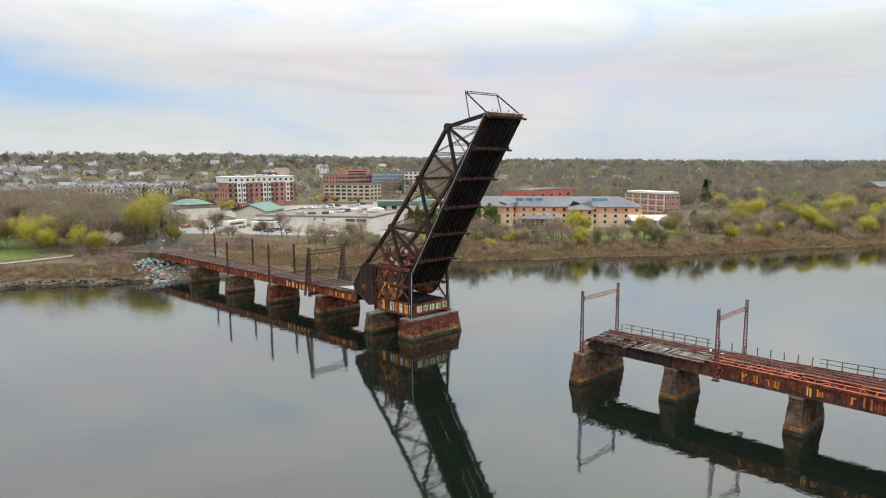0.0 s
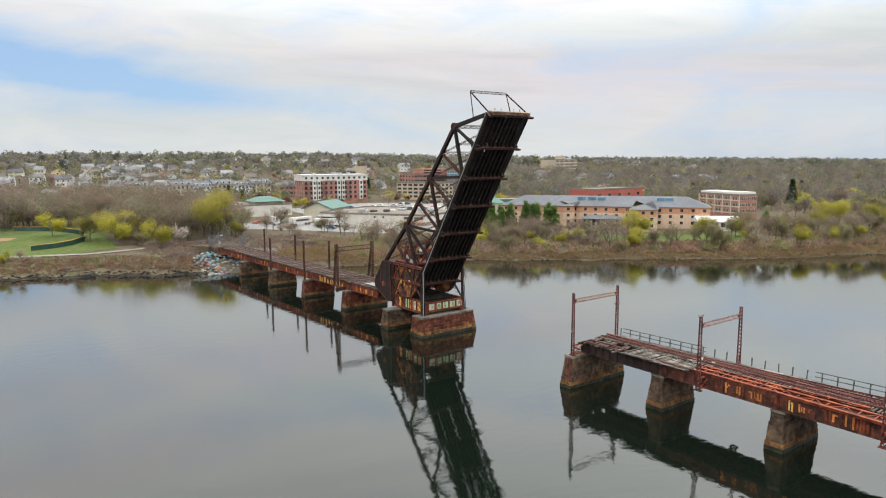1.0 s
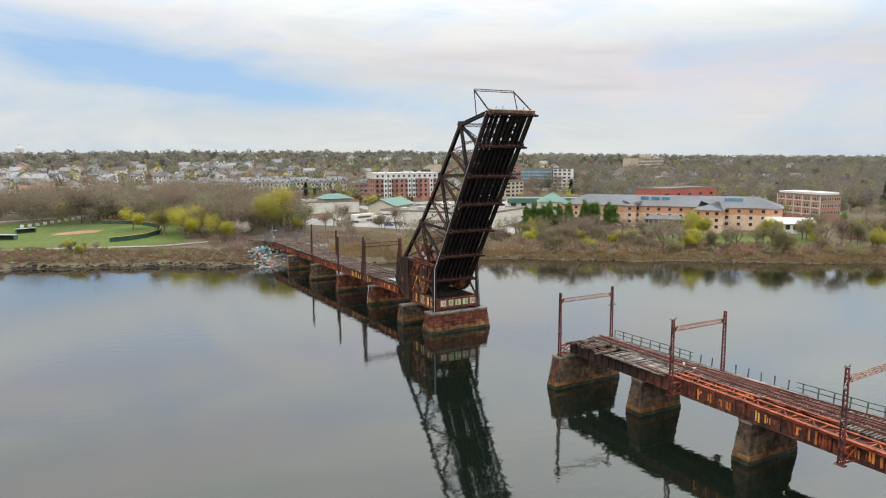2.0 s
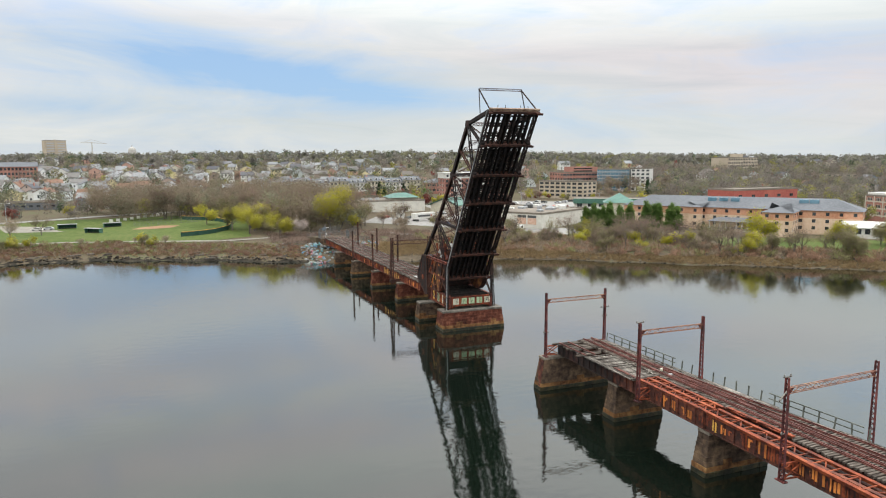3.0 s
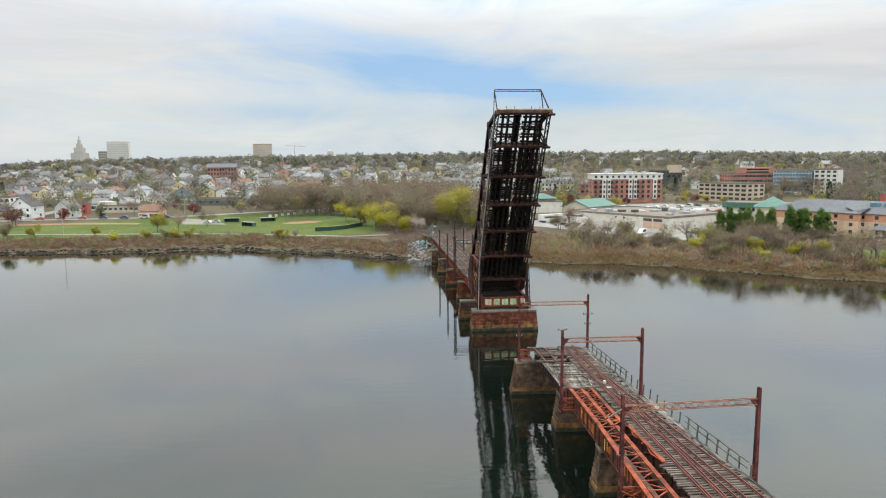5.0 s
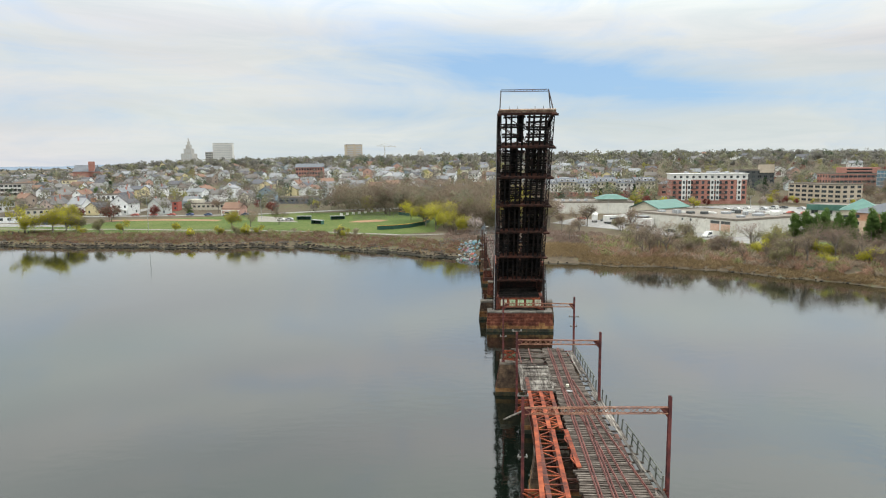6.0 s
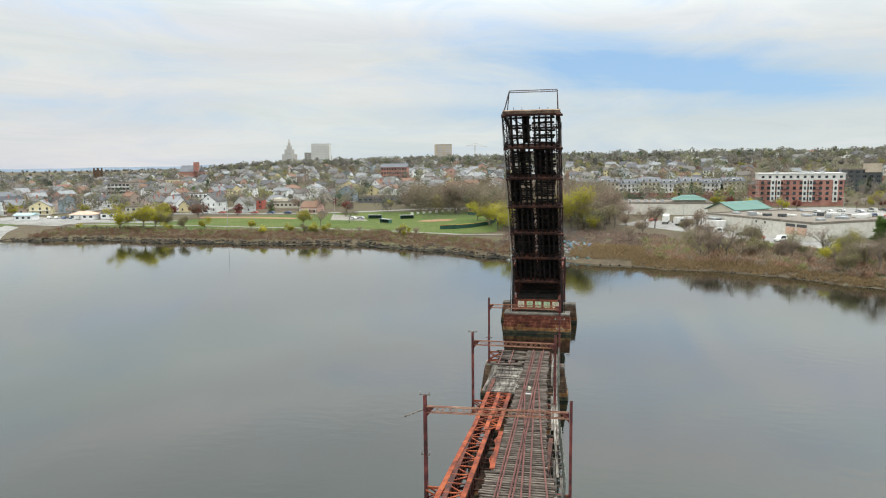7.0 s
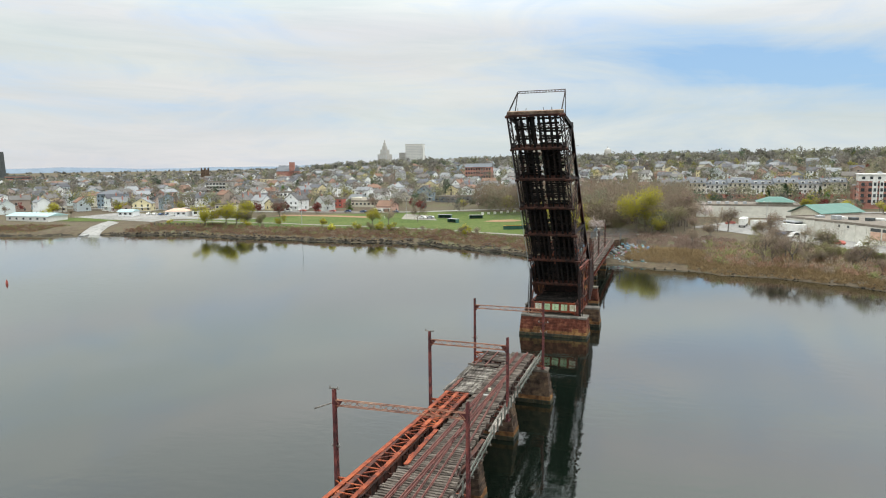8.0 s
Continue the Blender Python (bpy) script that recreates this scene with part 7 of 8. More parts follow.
def bushy_pine(seed, h):
    rng = np.random.default_rng(seed)
    t = thing("pine_tree", (0, 0, 0), "full bushy green pine with an uneven crown", "pine tree", "pines beside the brick home")
    bm = bmesh.new()
    bmesh.ops.create_cone(bm, cap_ends=False, segments=6, radius1=h * 0.024, radius2=h * 0.006, depth=h, matrix=Matrix.Translation((0, 0, h / 2 - 0.2)))
    part("trunk", bm, BARK, t)
    tips = []
    for k in range(46):
        z = rng.uniform(0.1, 0.98)
        a, r = rng.uniform(0, 6.28), h * 0.34 * (1.05 - z) ** 0.6 * rng.uniform(0.2, 1.0)
        tips.append(np.array((r * np.cos(a), r * np.sin(a), z * h + rng.normal(0, 0.3))))
    v, f = cards(rng, tips, 4200, h * 0.045, h * 0.045, h * 0.03)
    ob = new("crown", clad("crown", v.reshape(-1, 3, 3), PINE_GREEN, np.array([0, 0, h * 0.4])))
    ob.parent = t
    return t


BARE = [broadleaf(1, "bare_tree", 11, 0.75, TWIG, None, 1500, 0, 0, "leafless grey-brown tree with a twiggy crown"), broadleaf(2, "bare_tree", 9, 0.95, TWIG, None, 1300, 0, 0, "leafless grey-brown tree with a twiggy crown"), broadleaf(3, "bare_tree", 12, 0.6, TWIG_RED, BUD_DULL, 1300, 260, 0.28, "tall tree with reddish twigs and first buds")]
BUDDING = [broadleaf(11, "budding_tree", 11, 0.8, TWIG, BUD, 1500, 3600, 0.30, "tree with fresh yellow-green spring leaves"), broadleaf(12, "budding_tree", 9, 0.95, TWIG, BUD, 1300, 3200, 0.28, "tree with fresh yellow-green spring leaves"), broadleaf(13, "budding_tree", 10, 0.7, TWIG, BUD_DULL, 1500, 2000, 0.26, "tree with thin olive spring leaves")]
BLOSSOM = [broadleaf(21, "blossoming_tree", 8, 0.9, TWIG, PETAL, 600, 900, 0.26, "small tree in pale pink-white blossom")]
MAROONS = [broadleaf(25, "maroon_tree", 8, 0.85, TWIG_RED, MAROON, 600, 1500, 0.36, "ornamental tree with dark red leaves")]
EVERGREEN = [conifer(31, 13, 4.3, NEEDLE, "dark conical evergreen tree with dense needles"), bushy_pine(32, 9.0), bushy_pine(34, 8.0), conifer(33, 9, 2.6, NEEDLE, "dark conical evergreen tree with dense needles")]
GREAT = [broadleaf(15, "budding_tree", 20, 0.62, TWIG, BUD, 1800, 6500, 0.36, "great domed tree in fresh yellow-green leaf"), broadleaf(16, "budding_tree", 18, 0.7, TWIG, BUD, 1800, 4200, 0.34, "tall tree thinly hung with yellow-green leaf")]
SPARSE = [broadleaf(5, "bare_tree", 11, 0.5, TWIG, None, 520, 0, 0, "slender leafless tree with thin twigs"), broadleaf(6, "bare_tree", 10, 0.62, TWIG_RED, None, 560, 0, 0, "slender leafless tree with reddish twigs"), broadleaf(7, "budding_tree", 10, 0.6, TWIG, BUD_DULL, 480, 700, 0.24, "slender tree with a thin veil of olive buds")]
grown = set()


def plant(kind, x, y, s=1.0, yaw=0.0, sink=0.0):
    m = Matrix.Translation((x, y, gz(x, y) - sink)) @ pose(0, 0, 0, 0, 0, yaw)
    if kind.name in grown:
        o = copy_thing(kind, m)
    else:
        grown.add(kind.name)
        o = kind
        o.matrix_basis = m
    o.scale = (s, s, s)
    return o


rng = random.Random(5)
# marked single trees
for kind, x, y, s in ((GREAT[0], 3, 163, 1.15), (BLOSSOM[0], -11.9, 149, 1.35), (GREAT[1], -27, 180, 0.95), (BUDDING[1], -20, 150, 1.45), (GREAT[1], -36, 186, 0.85), (BUDDING[1], -30, 170, 1.5), (BUDDING[2], -38, 192, 1.7), (BUDDING[2], -8, 186, 1.5), (GREAT[1], 9, 168, 0.8), (BUDDING[2], 18, 168, 1.4), (BUDDING[1], -46, 212, 1.3), (BUDDING[2], -14, 200, 1.6), (BUDDING[1], -108, 158, 0.6), (BUDDING[0], -150, 166, 0.55), (BUDDING[1], -176, 168, 0.8), (BUDDING[2], -22, 196, 1.6), (BUDDING[2], 10, 184, 1.6), (BUDDING[0], 12, 158, 0.9), (BARE[0], 15, 172, 1.3), (BARE[1], -5, 172, 1.4), (BARE[0], 22, 178, 1.2),
                      (BUDDING[0], -127.5, 177, 1.0), (BARE[1], -118, 176, 1.3), (BARE[0], -112, 200, 0.9), (MAROONS[0], -136, 262, 1.1), (BUDDING[1], -201, 164, 1.6), (BUDDING[0], -207, 163, 1.4), (BUDDING[1], -219, 161, 1.6), (BUDDING[0], -222, 200, 1.2), (BUDDING[2], -198, 166, 1.15), (BUDDING[2], -184, 162, 0.9), (BUDDING[0], -230, 214, 1.1), (BARE[0], -208, 214, 1.1), (MAROONS[0], -214, 222, 1.2), (MAROONS[0], -196, 236, 1.1), (MAROONS[0], -240, 236, 1.0), (MAROONS[0], -222, 240, 1.1),
                      (BUDDING[1], 138, 62, 1.6), (BUDDING[0], 126, 53, 0.8), (GREAT[1], 212, 26, 0.75), (GREAT[0], 236, 12, 0.75), (GREAT[1], 248, 36, 0.85), (GREAT[0], 264, 2, 0.85), (GREAT[1], 286, 6, 0.85), (BUDDING[0], 224, 2, 1.4), (BUDDING[1], 280, -14, 1.6), (BUDDING[0], 300, -20, 1.6), (BUDDING[0], 240, 30, 1.5), (BUDDING[2], 218, 10, 1.4), (BUDDING[2], 255, 14, 1.5), (BUDDING[1], 320, -34, 1.6), (BUDDING[0], 340, -30, 1.6),
                      (EVERGREEN[0], 336, 98, 1.35), (EVERGREEN[1], 196, 40, 0.9), (BUDDING[2], 66, 118, 1.0), (BUDDING[1], 92, 104, 0.95), (BLOSSOM[0], 23, 219, 1.7), (BLOSSOM[0], 31, 226, 1.4), (BLOSSOM[0], 20, 236, 1.5), (EVERGREEN[0], 66, 300, 0.9), (EVERGREEN[0], 84, 378, 0.9), (MAROONS[0], 96, 300, 1.1), (EVERGREEN[1], 88, 306, 0.9), (EVERGREEN[1], 98, 312, 1.0)):
    plant(kind, x, y, s, rng.uniform(0, 360))
for k in range(20):
    plant(EVERGREEN[1 + k % 2], 113 + k * 1.5 + rng.uniform(-1, 1), 135 - k * 1.3 + rng.uniform(-3, 3), rng.uniform(0.95, 1.3), rng.uniform(0, 360))
LAWNS = [(-250, -26, 160, 246), (-345, -255, 150, 214), (128, 186, 42, 76)]


def open_ground(x, y):
    return any(x0 < x < x1 and y0 < y < y1 for x0, x1, y0, y1 in LAWNS) or (40 < x < 130 and abs((x - 40) * 0.72 - (200 - y)) < 26) or (90 < x < 210 and 190 < y < 290)


def scatter(n, kinds, xr, dr, smin, smax, gap):
    """Trees in a belt at dr metres behind the shore."""
    for k in range(n):
        x = rng.uniform(*xr)
        y = float(shore_y(x)) + rng.uniform(*dr)
        if open_ground(x, y) or not clear(x, y, gap):
            continue
        plant(rng.choice(kinds), x, y, rng.uniform(smin, smax), rng.uniform(0, 360))


scatter(84, BARE + BARE + [BUDDING[2]], (-66, 24), (78, 165), 1.2, 1.8, 1.0)
scatter(16, BARE + [BUDDING[2]], (-60, 20), (46, 76), 0.6, 0.9, 1.0)
scatter(14, BARE + [BUDDING[2]], (20, 60), (30, 110), 0.7, 1.1, 2.0)
scatter(38, BARE + [BUDDING[2], BUDDING[2], BUDDING[1]], (52, 130), (10, 44), 0.5, 0.95, 1.0)
scatter(18, BARE, (40, 130), (8, 30), 0.4, 0.75, 0.5)
scatter(52, SPARSE, (44, 140), (10, 44), 0.75, 1.2, 0.5)
scatter(28, SPARSE, (140, 330), (6, 34), 0.9, 1.4, 0.5)
scatter(84, BARE + BUDDING + [BUDDING[2]], (130, 340), (8, 50), 0.7, 1.2, 1.0)
scatter(54, BARE + BUDDING + [BUDDING[2]], (190, 460), (45, 190), 1.0, 1.5, 2.0)
scatter(24, [BUDDING[1], BUDDING[2], BARE[1]], (-250, -60), (16, 30), 0.4, 0.65, 1.0)
scatter(34, BARE + BUDDING + MAROONS, (-470, -255), (50, 140), 0.7, 1.0, 1.5)
# garden trees of the nearest streets
for k in range(190):
    a, r = radians(rng.uniform(-55, 66)), rng.uniform(370, 640)
    x, y = r * math.sin(a), -110 + r * math.cos(a)
    if open_ground(x, y) or not clear(x, y, 0.2) or y - float(shore_y(x)) < 100:
        continue
    q = rng.random()
    plant(rng.choice(BARE) if q < 0.34 else rng.choice(BUDDING) if q < 0.74 else rng.choice(EVERGREEN) if q < 0.9 else rng.choice(MAROONS + BLOSSOM), x, y, rng.uniform(0.7, 1.1), rng.uniform(0, 360))

for k in range(16):
    x, y = rng.uniform(228, 330), rng.uniform(285, 345)
    if clear(x, y, -4.0):
        plant(rng.choice(BARE), x, y, rng.uniform(1.0, 1.5), rng.uniform(0, 360))
for k in range(46):
    x, y = rng.uniform(84, 222), rng.uniform(270, 316)
    if clear(x, y, -2.0):
        plant(rng.choice(BARE + BUDDING + [MAROONS[0]]), x, y, rng.uniform(0.55, 0.9), rng.uniform(0, 360))

# ---- far woods, brush, reeds and stones ----
nrng = np.random.default_rng(3)


TAKEN = np.array([(a, b, c) for a, b, c in KEEP_OUT] + [(332, 92, 12.0)])


def woods(name, n, r0, r1, mat, h, label, m=90, size=1.1, width=0.45, az=(-72, 96), inland=110, lobes=6, bare=False):
    """Tree crowns beyond counting. Each crown is a cluster of lobes, clad in small leaf clumps, or a fan of rising twigs when bare."""
    a = np.radians(nrng.uniform(*az, n))
    r = np.sqrt(nrng.uniform(r0 ** 2, r1 ** 2, n))
    x, y = r * np.sin(a), -110 + r * np.cos(a)
    ok = y - shore_y(x) > inland
    for a0, b0, c0 in TAKEN:
        ok &= (x - a0) ** 2 + (y - b0) ** 2 > (c0 * 0.85) ** 2
    for x0, x1, y0, y1 in LAWNS + [(85, 235, 185, 300)]:
        ok &= ~((x > x0) & (x < x1) & (y > y0) & (y < y1))
    ok &= (a > radians(-31)) | (r < 800) | (nrng.random(n) < 0.5)
    x, y = x[ok], y[ok]
    z = ground_z(x, y)
    count = len(x)
    hh = h * nrng.uniform(0.6, 1.35, (count, 1, 1))
    heart = nrng.normal(0, 1, (count, lobes, 3))
    heart *= nrng.uniform(0.12, 0.30, (count, lobes, 1)) / np.linalg.norm(heart, axis=2, keepdims=True)
    heart[:, :, 2] *= 1.1
    pick = nrng.integers(0, lobes, (count, m))
    c = np.take_along_axis(heart, pick[:, :, None].repeat(3, 2), 1)
    u = nrng.normal(0, 1, (count, m, 3))
    u[:, :, 2] += 0.35
    u /= np.linalg.norm(u, axis=2, keepdims=True)
    p = (c + u * nrng.uniform(0.13, 0.2, (count, m, 1))) * hh + np.stack([x, y, z], 1)[:, None, :] + np.array([0, 0, 0.58]) * hh
    if bare:
        d = u * 0.7 + nrng.normal(0, 0.4, p.shape) + np.array([0, 0, 0.5])
        s = np.cross(d, nrng.normal(0, 1, p.shape))
    else:
        d = np.cross(u, nrng.normal(0, 1, p.shape)) + u * 0.25
        s = np.cross(d, u + nrng.normal(0, 0.3, p.shape))
    d *= size / np.linalg.norm(d, axis=2, keepdims=True)
    s *= width / np.linalg.norm(s, axis=2, keepdims=True)
    v = np.stack([p - s, p + s, p + d], 2).reshape(-1, 3, 3)
    mid = np.stack([x, y, z], 1)[:, None, :] + np.array([0, 0, 0.5]) * hh + c * hh * 0.6
    tint = np.repeat(nrng.uniform(0.72, 1.28, count), m)
    ob = new(name, clad(name, v, mat, mid.reshape(-1, 1, 3), 0.35, tint))
    return tagged(ob, label, "woodland", kind="stuff")


woods("bare_woodland", 760, 262, 440, TWIG, 16, "dense bare grey-brown wood behind the park", 170, 1.5, 0.10, (-14.5, 3.5), 62, 7, True)
woods("olive_woodland", 260, 262, 440, OLIVE_FAR, 14, "budding trees mixed into the bare wood", 150, 0.8, 0.28, (-14.5, 3.5), 62)
woods("bare_woodland", 2000, 365, 850, TWIG_FAR, 12.5, "bare grey-brown trees among the houses", 130, 1.7, 0.15, bare=True)
woods("reddish_woodland", 380, 365, 850, TWIG_RED, 11, "reddish-brown bare trees among the houses", 120, 1.6, 0.15, bare=True)
woods("olive_woodland", 1300, 365, 850, OLIVE_FAR, 11.5, "trees in olive spring leaf among the houses", 130, 1.0, 0.42)
woods("yellow_woodland", 300, 365, 850, YELLOW_FAR, 10.5, "trees in yellow-green leaf among the houses", 150, 0.9, 0.40)
woods("maroon_woodland", 150, 365, 850, MAROON, 8.5, "dark red ornamental trees among the houses", 110, 0.8, 0.4)
woods("evergreen_woodland", 280, 365, 850, NEEDLE_FAR, 12, "dark evergreens among the houses", 130, 1.0, 0.45)
woods("bare_woodland", 1900, 300, 800, TWIG_FAR, 12.5, "bare grey-brown woods on the slope", 140, 1.7, 0.15, (34, 96), bare=True)
woods("reddish_woodland", 260, 300, 800, TWIG_RED, 11, "reddish-brown bare woods on the slope", 120, 1.6, 0.15, (34, 96), bare=True)
woods("olive_woodland", 700, 300, 800, OLIVE_FAR, 11, "olive budding woods on the slope", 140, 1.0, 0.40, (36, 96))
woods("yellow_woodland", 430, 300, 800, YELLOW_FAR, 10.5, "yellow-green budding trees on the slope", 150, 0.9, 0.40, (40, 96))
woods("bare_woodland", 4600, 820, 1500, MIXED, 12.5, "distant bare brown woods on the ridge", 70, 2.4, 0.95)
woods("olive_woodland", 1500, 820, 1500, OLIVE_FAR, 12, "distant woods in olive spring leaf on the ridge", 70, 2.2, 0.9)
woods("yellow_woodland", 160, 750, 1400, YELLOW_FAR, 11, "distant trees in yellow-green leaf on the ridge", 80, 1.8, 0.8)
woods("evergreen_woodland", 300, 760, 1500, NEEDLE_FAR, 13, "distant dark evergreens on the ridge", 80, 1.8, 0.8)
woods("low_woodland", 2600, 1500, 3800, MIXED, 9, "far wooded lowland at the horizon", 40, 4.0, 1.6)


def brush(name, n, xr, dr, mat, h, label, m=55, sliver=0.05, lean=0.6):
    """Shrubs beyond counting along the bank."""
    x = nrng.uniform(*xr, n)
    d = nrng.uniform(*dr, n)
    y = shore_y(x) + d
    keep = np.array([not (any(x0 + 8 < a < x1 - 8 and y0 + 14 < b < y1 for x0, x1, y0, y1 in LAWNS[:2]) or (-298 < a < -252 and b < 185) or abs(a + 2.5) < 6 and b < 124 or (118 < a < 188 and 58 - 0.75 * (a - 120) < b < 80)) for a, b in zip(x, y)])
    x, y = x[keep], y[keep]
    z = ground_z(x, y)
    hh = h * nrng.uniform(0.5, 1.3, (len(x), 1, 1))
    off = nrng.normal(0, 0.33, (len(x), m, 3)) * np.array([1, 1, 0.4]) * hh
    off[:, :, 2] = np.abs(off[:, :, 2]) + nrng.uniform(0, 0.6, (len(x), m)) * hh[:, :, 0]
    p = np.stack([x, y, z - 0.1], 1)[:, None, :] + off
    d = nrng.normal(0, lean, p.shape) + np.array([0, 0, 0.8])
    d *= 0.42 * hh / np.linalg.norm(d, axis=2, keepdims=True)
    s = np.cross(d, nrng.normal(0, 1, p.shape))
    s *= sliver / (np.linalg.norm(s, axis=2, keepdims=True) + 1e-9)
    v = np.stack([p - s, p + s, p + d], 2).reshape(-1, 3, 3)
    mid = (np.stack([x, y, z], 1)[:, None, :] + off * 0).reshape(-1, 1, 3)
    ob = new(name, clad(name, v, mat, mid, 0.5))
    return tagged(ob, label, "brush", kind="stuff")


BRUSH_RED = material("russet_brush", [(0.20, 0.122, 0.084), (0.295, 0.187, 0.13)], 0.6, 0.05, 0.95, 0, 0, vary=0.3, leafy=0.5)
REED = material("dry_reeds", [(0.185, 0.130, 0.068), (0.29, 0.21, 0.115)], 0.8, 0.06, 0.95, 0, 0, leafy=0.5)
brush("riverside_brush", 1900, (-330, -14), (4, 24), BRUSH_RED, 1.3, "reddish-brown bare brush along the bank", 60, 0.07)
brush("riverside_brush", 420, (-330, -20), (6, 26), TWIG, 1.6, "grey-brown bare brush along the bank", 60, 0.07)
brush("budding_brush", 200, (-330, -20), (8, 24), BUD_DULL, 1.7, "olive budding shrubs along the bank", 70, 0.12)
brush("riverside_brush", 1000, (30, 340), (7, 46), TWIG, 2.6, "grey-brown thicket along the bank", 80, 0.10)
brush("riverside_brush", 1500, (30, 340), (6, 42), BRUSH_RED, 2.3, "reddish-brown thicket along the bank", 70, 0.10)
brush("budding_brush", 480, (30, 340), (8, 44), BUD_DULL, 2.6, "olive budding thicket along the bank", 80, 0.16)
brush("riverside_brush", 500, (-24, 40), (22, 60), TWIG_RED, 1.8, "low brown brush behind the abutment", 60, 0.07)
brush("reeds", 2600, (4, 70), (4, 26), REED, 1.3, "tan dry reeds on the mud bank", 40, 0.05, 0.2)
brush("reeds", 5600, (24, 330), (0.3, 8), REED, 0.9, "tan dry grass along the water's edge", 40, 0.06, 0.4)
brush("rough_grass", 3000, (-330, -14), (5, 30), BUD_DULL, 0.55, "rough olive grass on the bank", 40, 0.06, 0.5)
brush("reeds", 2400, (-330, -14), (2, 22), REED, 0.7, "tan dry grass along the water's edge", 40, 0.06, 0.4)

ROCK = material("shore_rock", [(0.012, 0.010, 0.009), (0.045, 0.038, 0.030), (0.16, 0.135, 0.105)], 0.9, 0.15, 0.95, 0, 0.8, vary=0.4, island=True)
PAINTED_ROCK = material("sprayed_rock", [(0.35, 0.35, 0.35), (0.65, 0.65, 0.65)], 1.5, 0.4, 0.85, 0, 0.5, palette=((0.36, 0.38, 0.38), (0.42, 0.50, 0.52), (0.22, 0.42, 0.44), (0.50, 0.50, 0.48), (0.55, 0.25, 0.30), (0.26, 0.30, 0.34), (0.44, 0.46, 0.40), (0.20, 0.36, 0.50)))


def rock_mesh(seed, mat):
    r = random.Random(seed)
    bm = bmesh.new()
    bmesh.ops.create_icosphere(bm, subdivisions=1, radius=0.5)
    for v in bm.verts:
        v.co = Vector((v.co.x * r.uniform(0.7, 1.25), v.co.y * r.uniform(0.7, 1.25), v.co.z * r.uniform(0.5, 1.0)))
    me = bpy.data.meshes.new("rock")
    bm.to_mesh(me)
    bm.free()
    me.materials.append(mat)
    return me


def rock_bank(name, n, xr, dr, smin, smax, label):
    ico = [np.array([v.co[:] for v in rock_mesh(k, ROCK).vertices]) for k in range(6)]
    faces = np.array([p.vertices[:] for p in rock_mesh(0, ROCK).polygons])
    V, F, o = [], [], 0
    for k in range(n):
        x = nrng.uniform(*xr)
        y = float(shore_y(x)) + nrng.uniform(*dr)
        sc = nrng.uniform(smin, smax)
        a = nrng.uniform(0, 6.3)
        c = ico[k % 6] * sc * np.array([1.7 if k % 3 == 0 else 1.0, 1, 0.8])
        c = np.stack([c[:, 0] * np.cos(a) - c[:, 1] * np.sin(a), c[:, 0] * np.sin(a) + c[:, 1] * np.cos(a), c[:, 2]], 1)
        V.append(c + np.array([x, y, max(-0.1, gz(x, y)) + 0.1 * sc]))
        F.append(faces + o)
        o += len(c)
    ob = new(name, soup(name, np.concatenate(V), np.concatenate(F), ROCK))
    return tagged(ob, label, "rocks", kind="stuff")


MUD = material("wet_tidal_mud", [(0.012, 0.011, 0.009), (0.030, 0.026, 0.020), (0.060, 0.050, 0.036)], 0.7, 0.12, 0.95, 0, 0.6)
mud_x = np.arange(-330, -10, 1.5)
bm = bmesh.new()
strips = []
for x in mud_x:
    y, edge = float(shore_y(x)), 1.2 + 0.5 * math.sin(x * 0.5) + 0.4 * math.sin(x * 1.3)
    strips.append([bm.verts.new((x, y + d, gz(x, y + d) + 0.07)) for d in (-1.6, 0.0, edge)])
for p, q in zip(strips, strips[1:]):
    for k in range(2):
        bm.faces.new((p[k], q[k], q[k + 1], p[k + 1]))
tagged(part("mud_bank", bm, MUD, None, "dark wet tidal mud along the water's edge"), "", "mud bank", kind="structure")
rock_bank("shore_rocks", 620, (-260, -14), (0.6, 3.0), 0.4, 1.3, "tumbled brown slabs and rubble above the water's edge")
rock_bank("shore_rocks", 360, (14, 330), (-0.8, 1.6), 0.3, 0.9, "scattered stones on the muddy water's edge")

# painted rubble slope, fences and mast at the far abutment
rubble = thing("rubble_slope", (-4, 118, 2), "stone rubble slope sprayed in many colours at the abutment", "rubble slope")
ROCKS = [rock_mesh(40 + k, PAINTED_ROCK) for k in range(5)]
for k in range(300):
    x = rng.uniform(-17, 11)
    y = rng.uniform(104, 124) - 0.45 * abs(x + 3)
    if -9.0 < x < 0.2 and y > 116:
        continue
    z = max(0.2, gz(x, y)) + max(0.0, (y - 106) * 0.12) - 0.1
    sc = rng.uniform(0.7, 1.5)
    piece("rock", rng.choice(ROCKS), rubble, Matrix.Translation((x, y, z)) @ pose(0, 0, 0, rng.uniform(-20, 20), rng.uniform(-20, 20), rng.uniform(0, 360)) @ Matrix.Diagonal((sc, sc, sc, 1)))
bm = bmesh.new()
bmesh.ops.create_icosphere(bm, subdivisions=2, radius=0.8, matrix=Matrix.Translation((-12.0, 105.5, 1.1)) @ Matrix.Diagonal((1.1, 1, 0.9, 1)))
tagged(part("boulder", bm, RED_PAINT, None, "boulder painted bright red at the foot of the rubble"), "", "boulder")
bm = bmesh.new()
prism(bm, [(115.5, 0.0), (124, 0.0), (124, 6.3), (117.5, 6.3), (117.2, 3.9), (115.5, 3.9)], -9.4, 0.6)
tagged(part("abutment", bm, STONE, None, "granite abutment at the end of the far approach"), "", "abutment", kind="structure")
bm = bmesh.new()
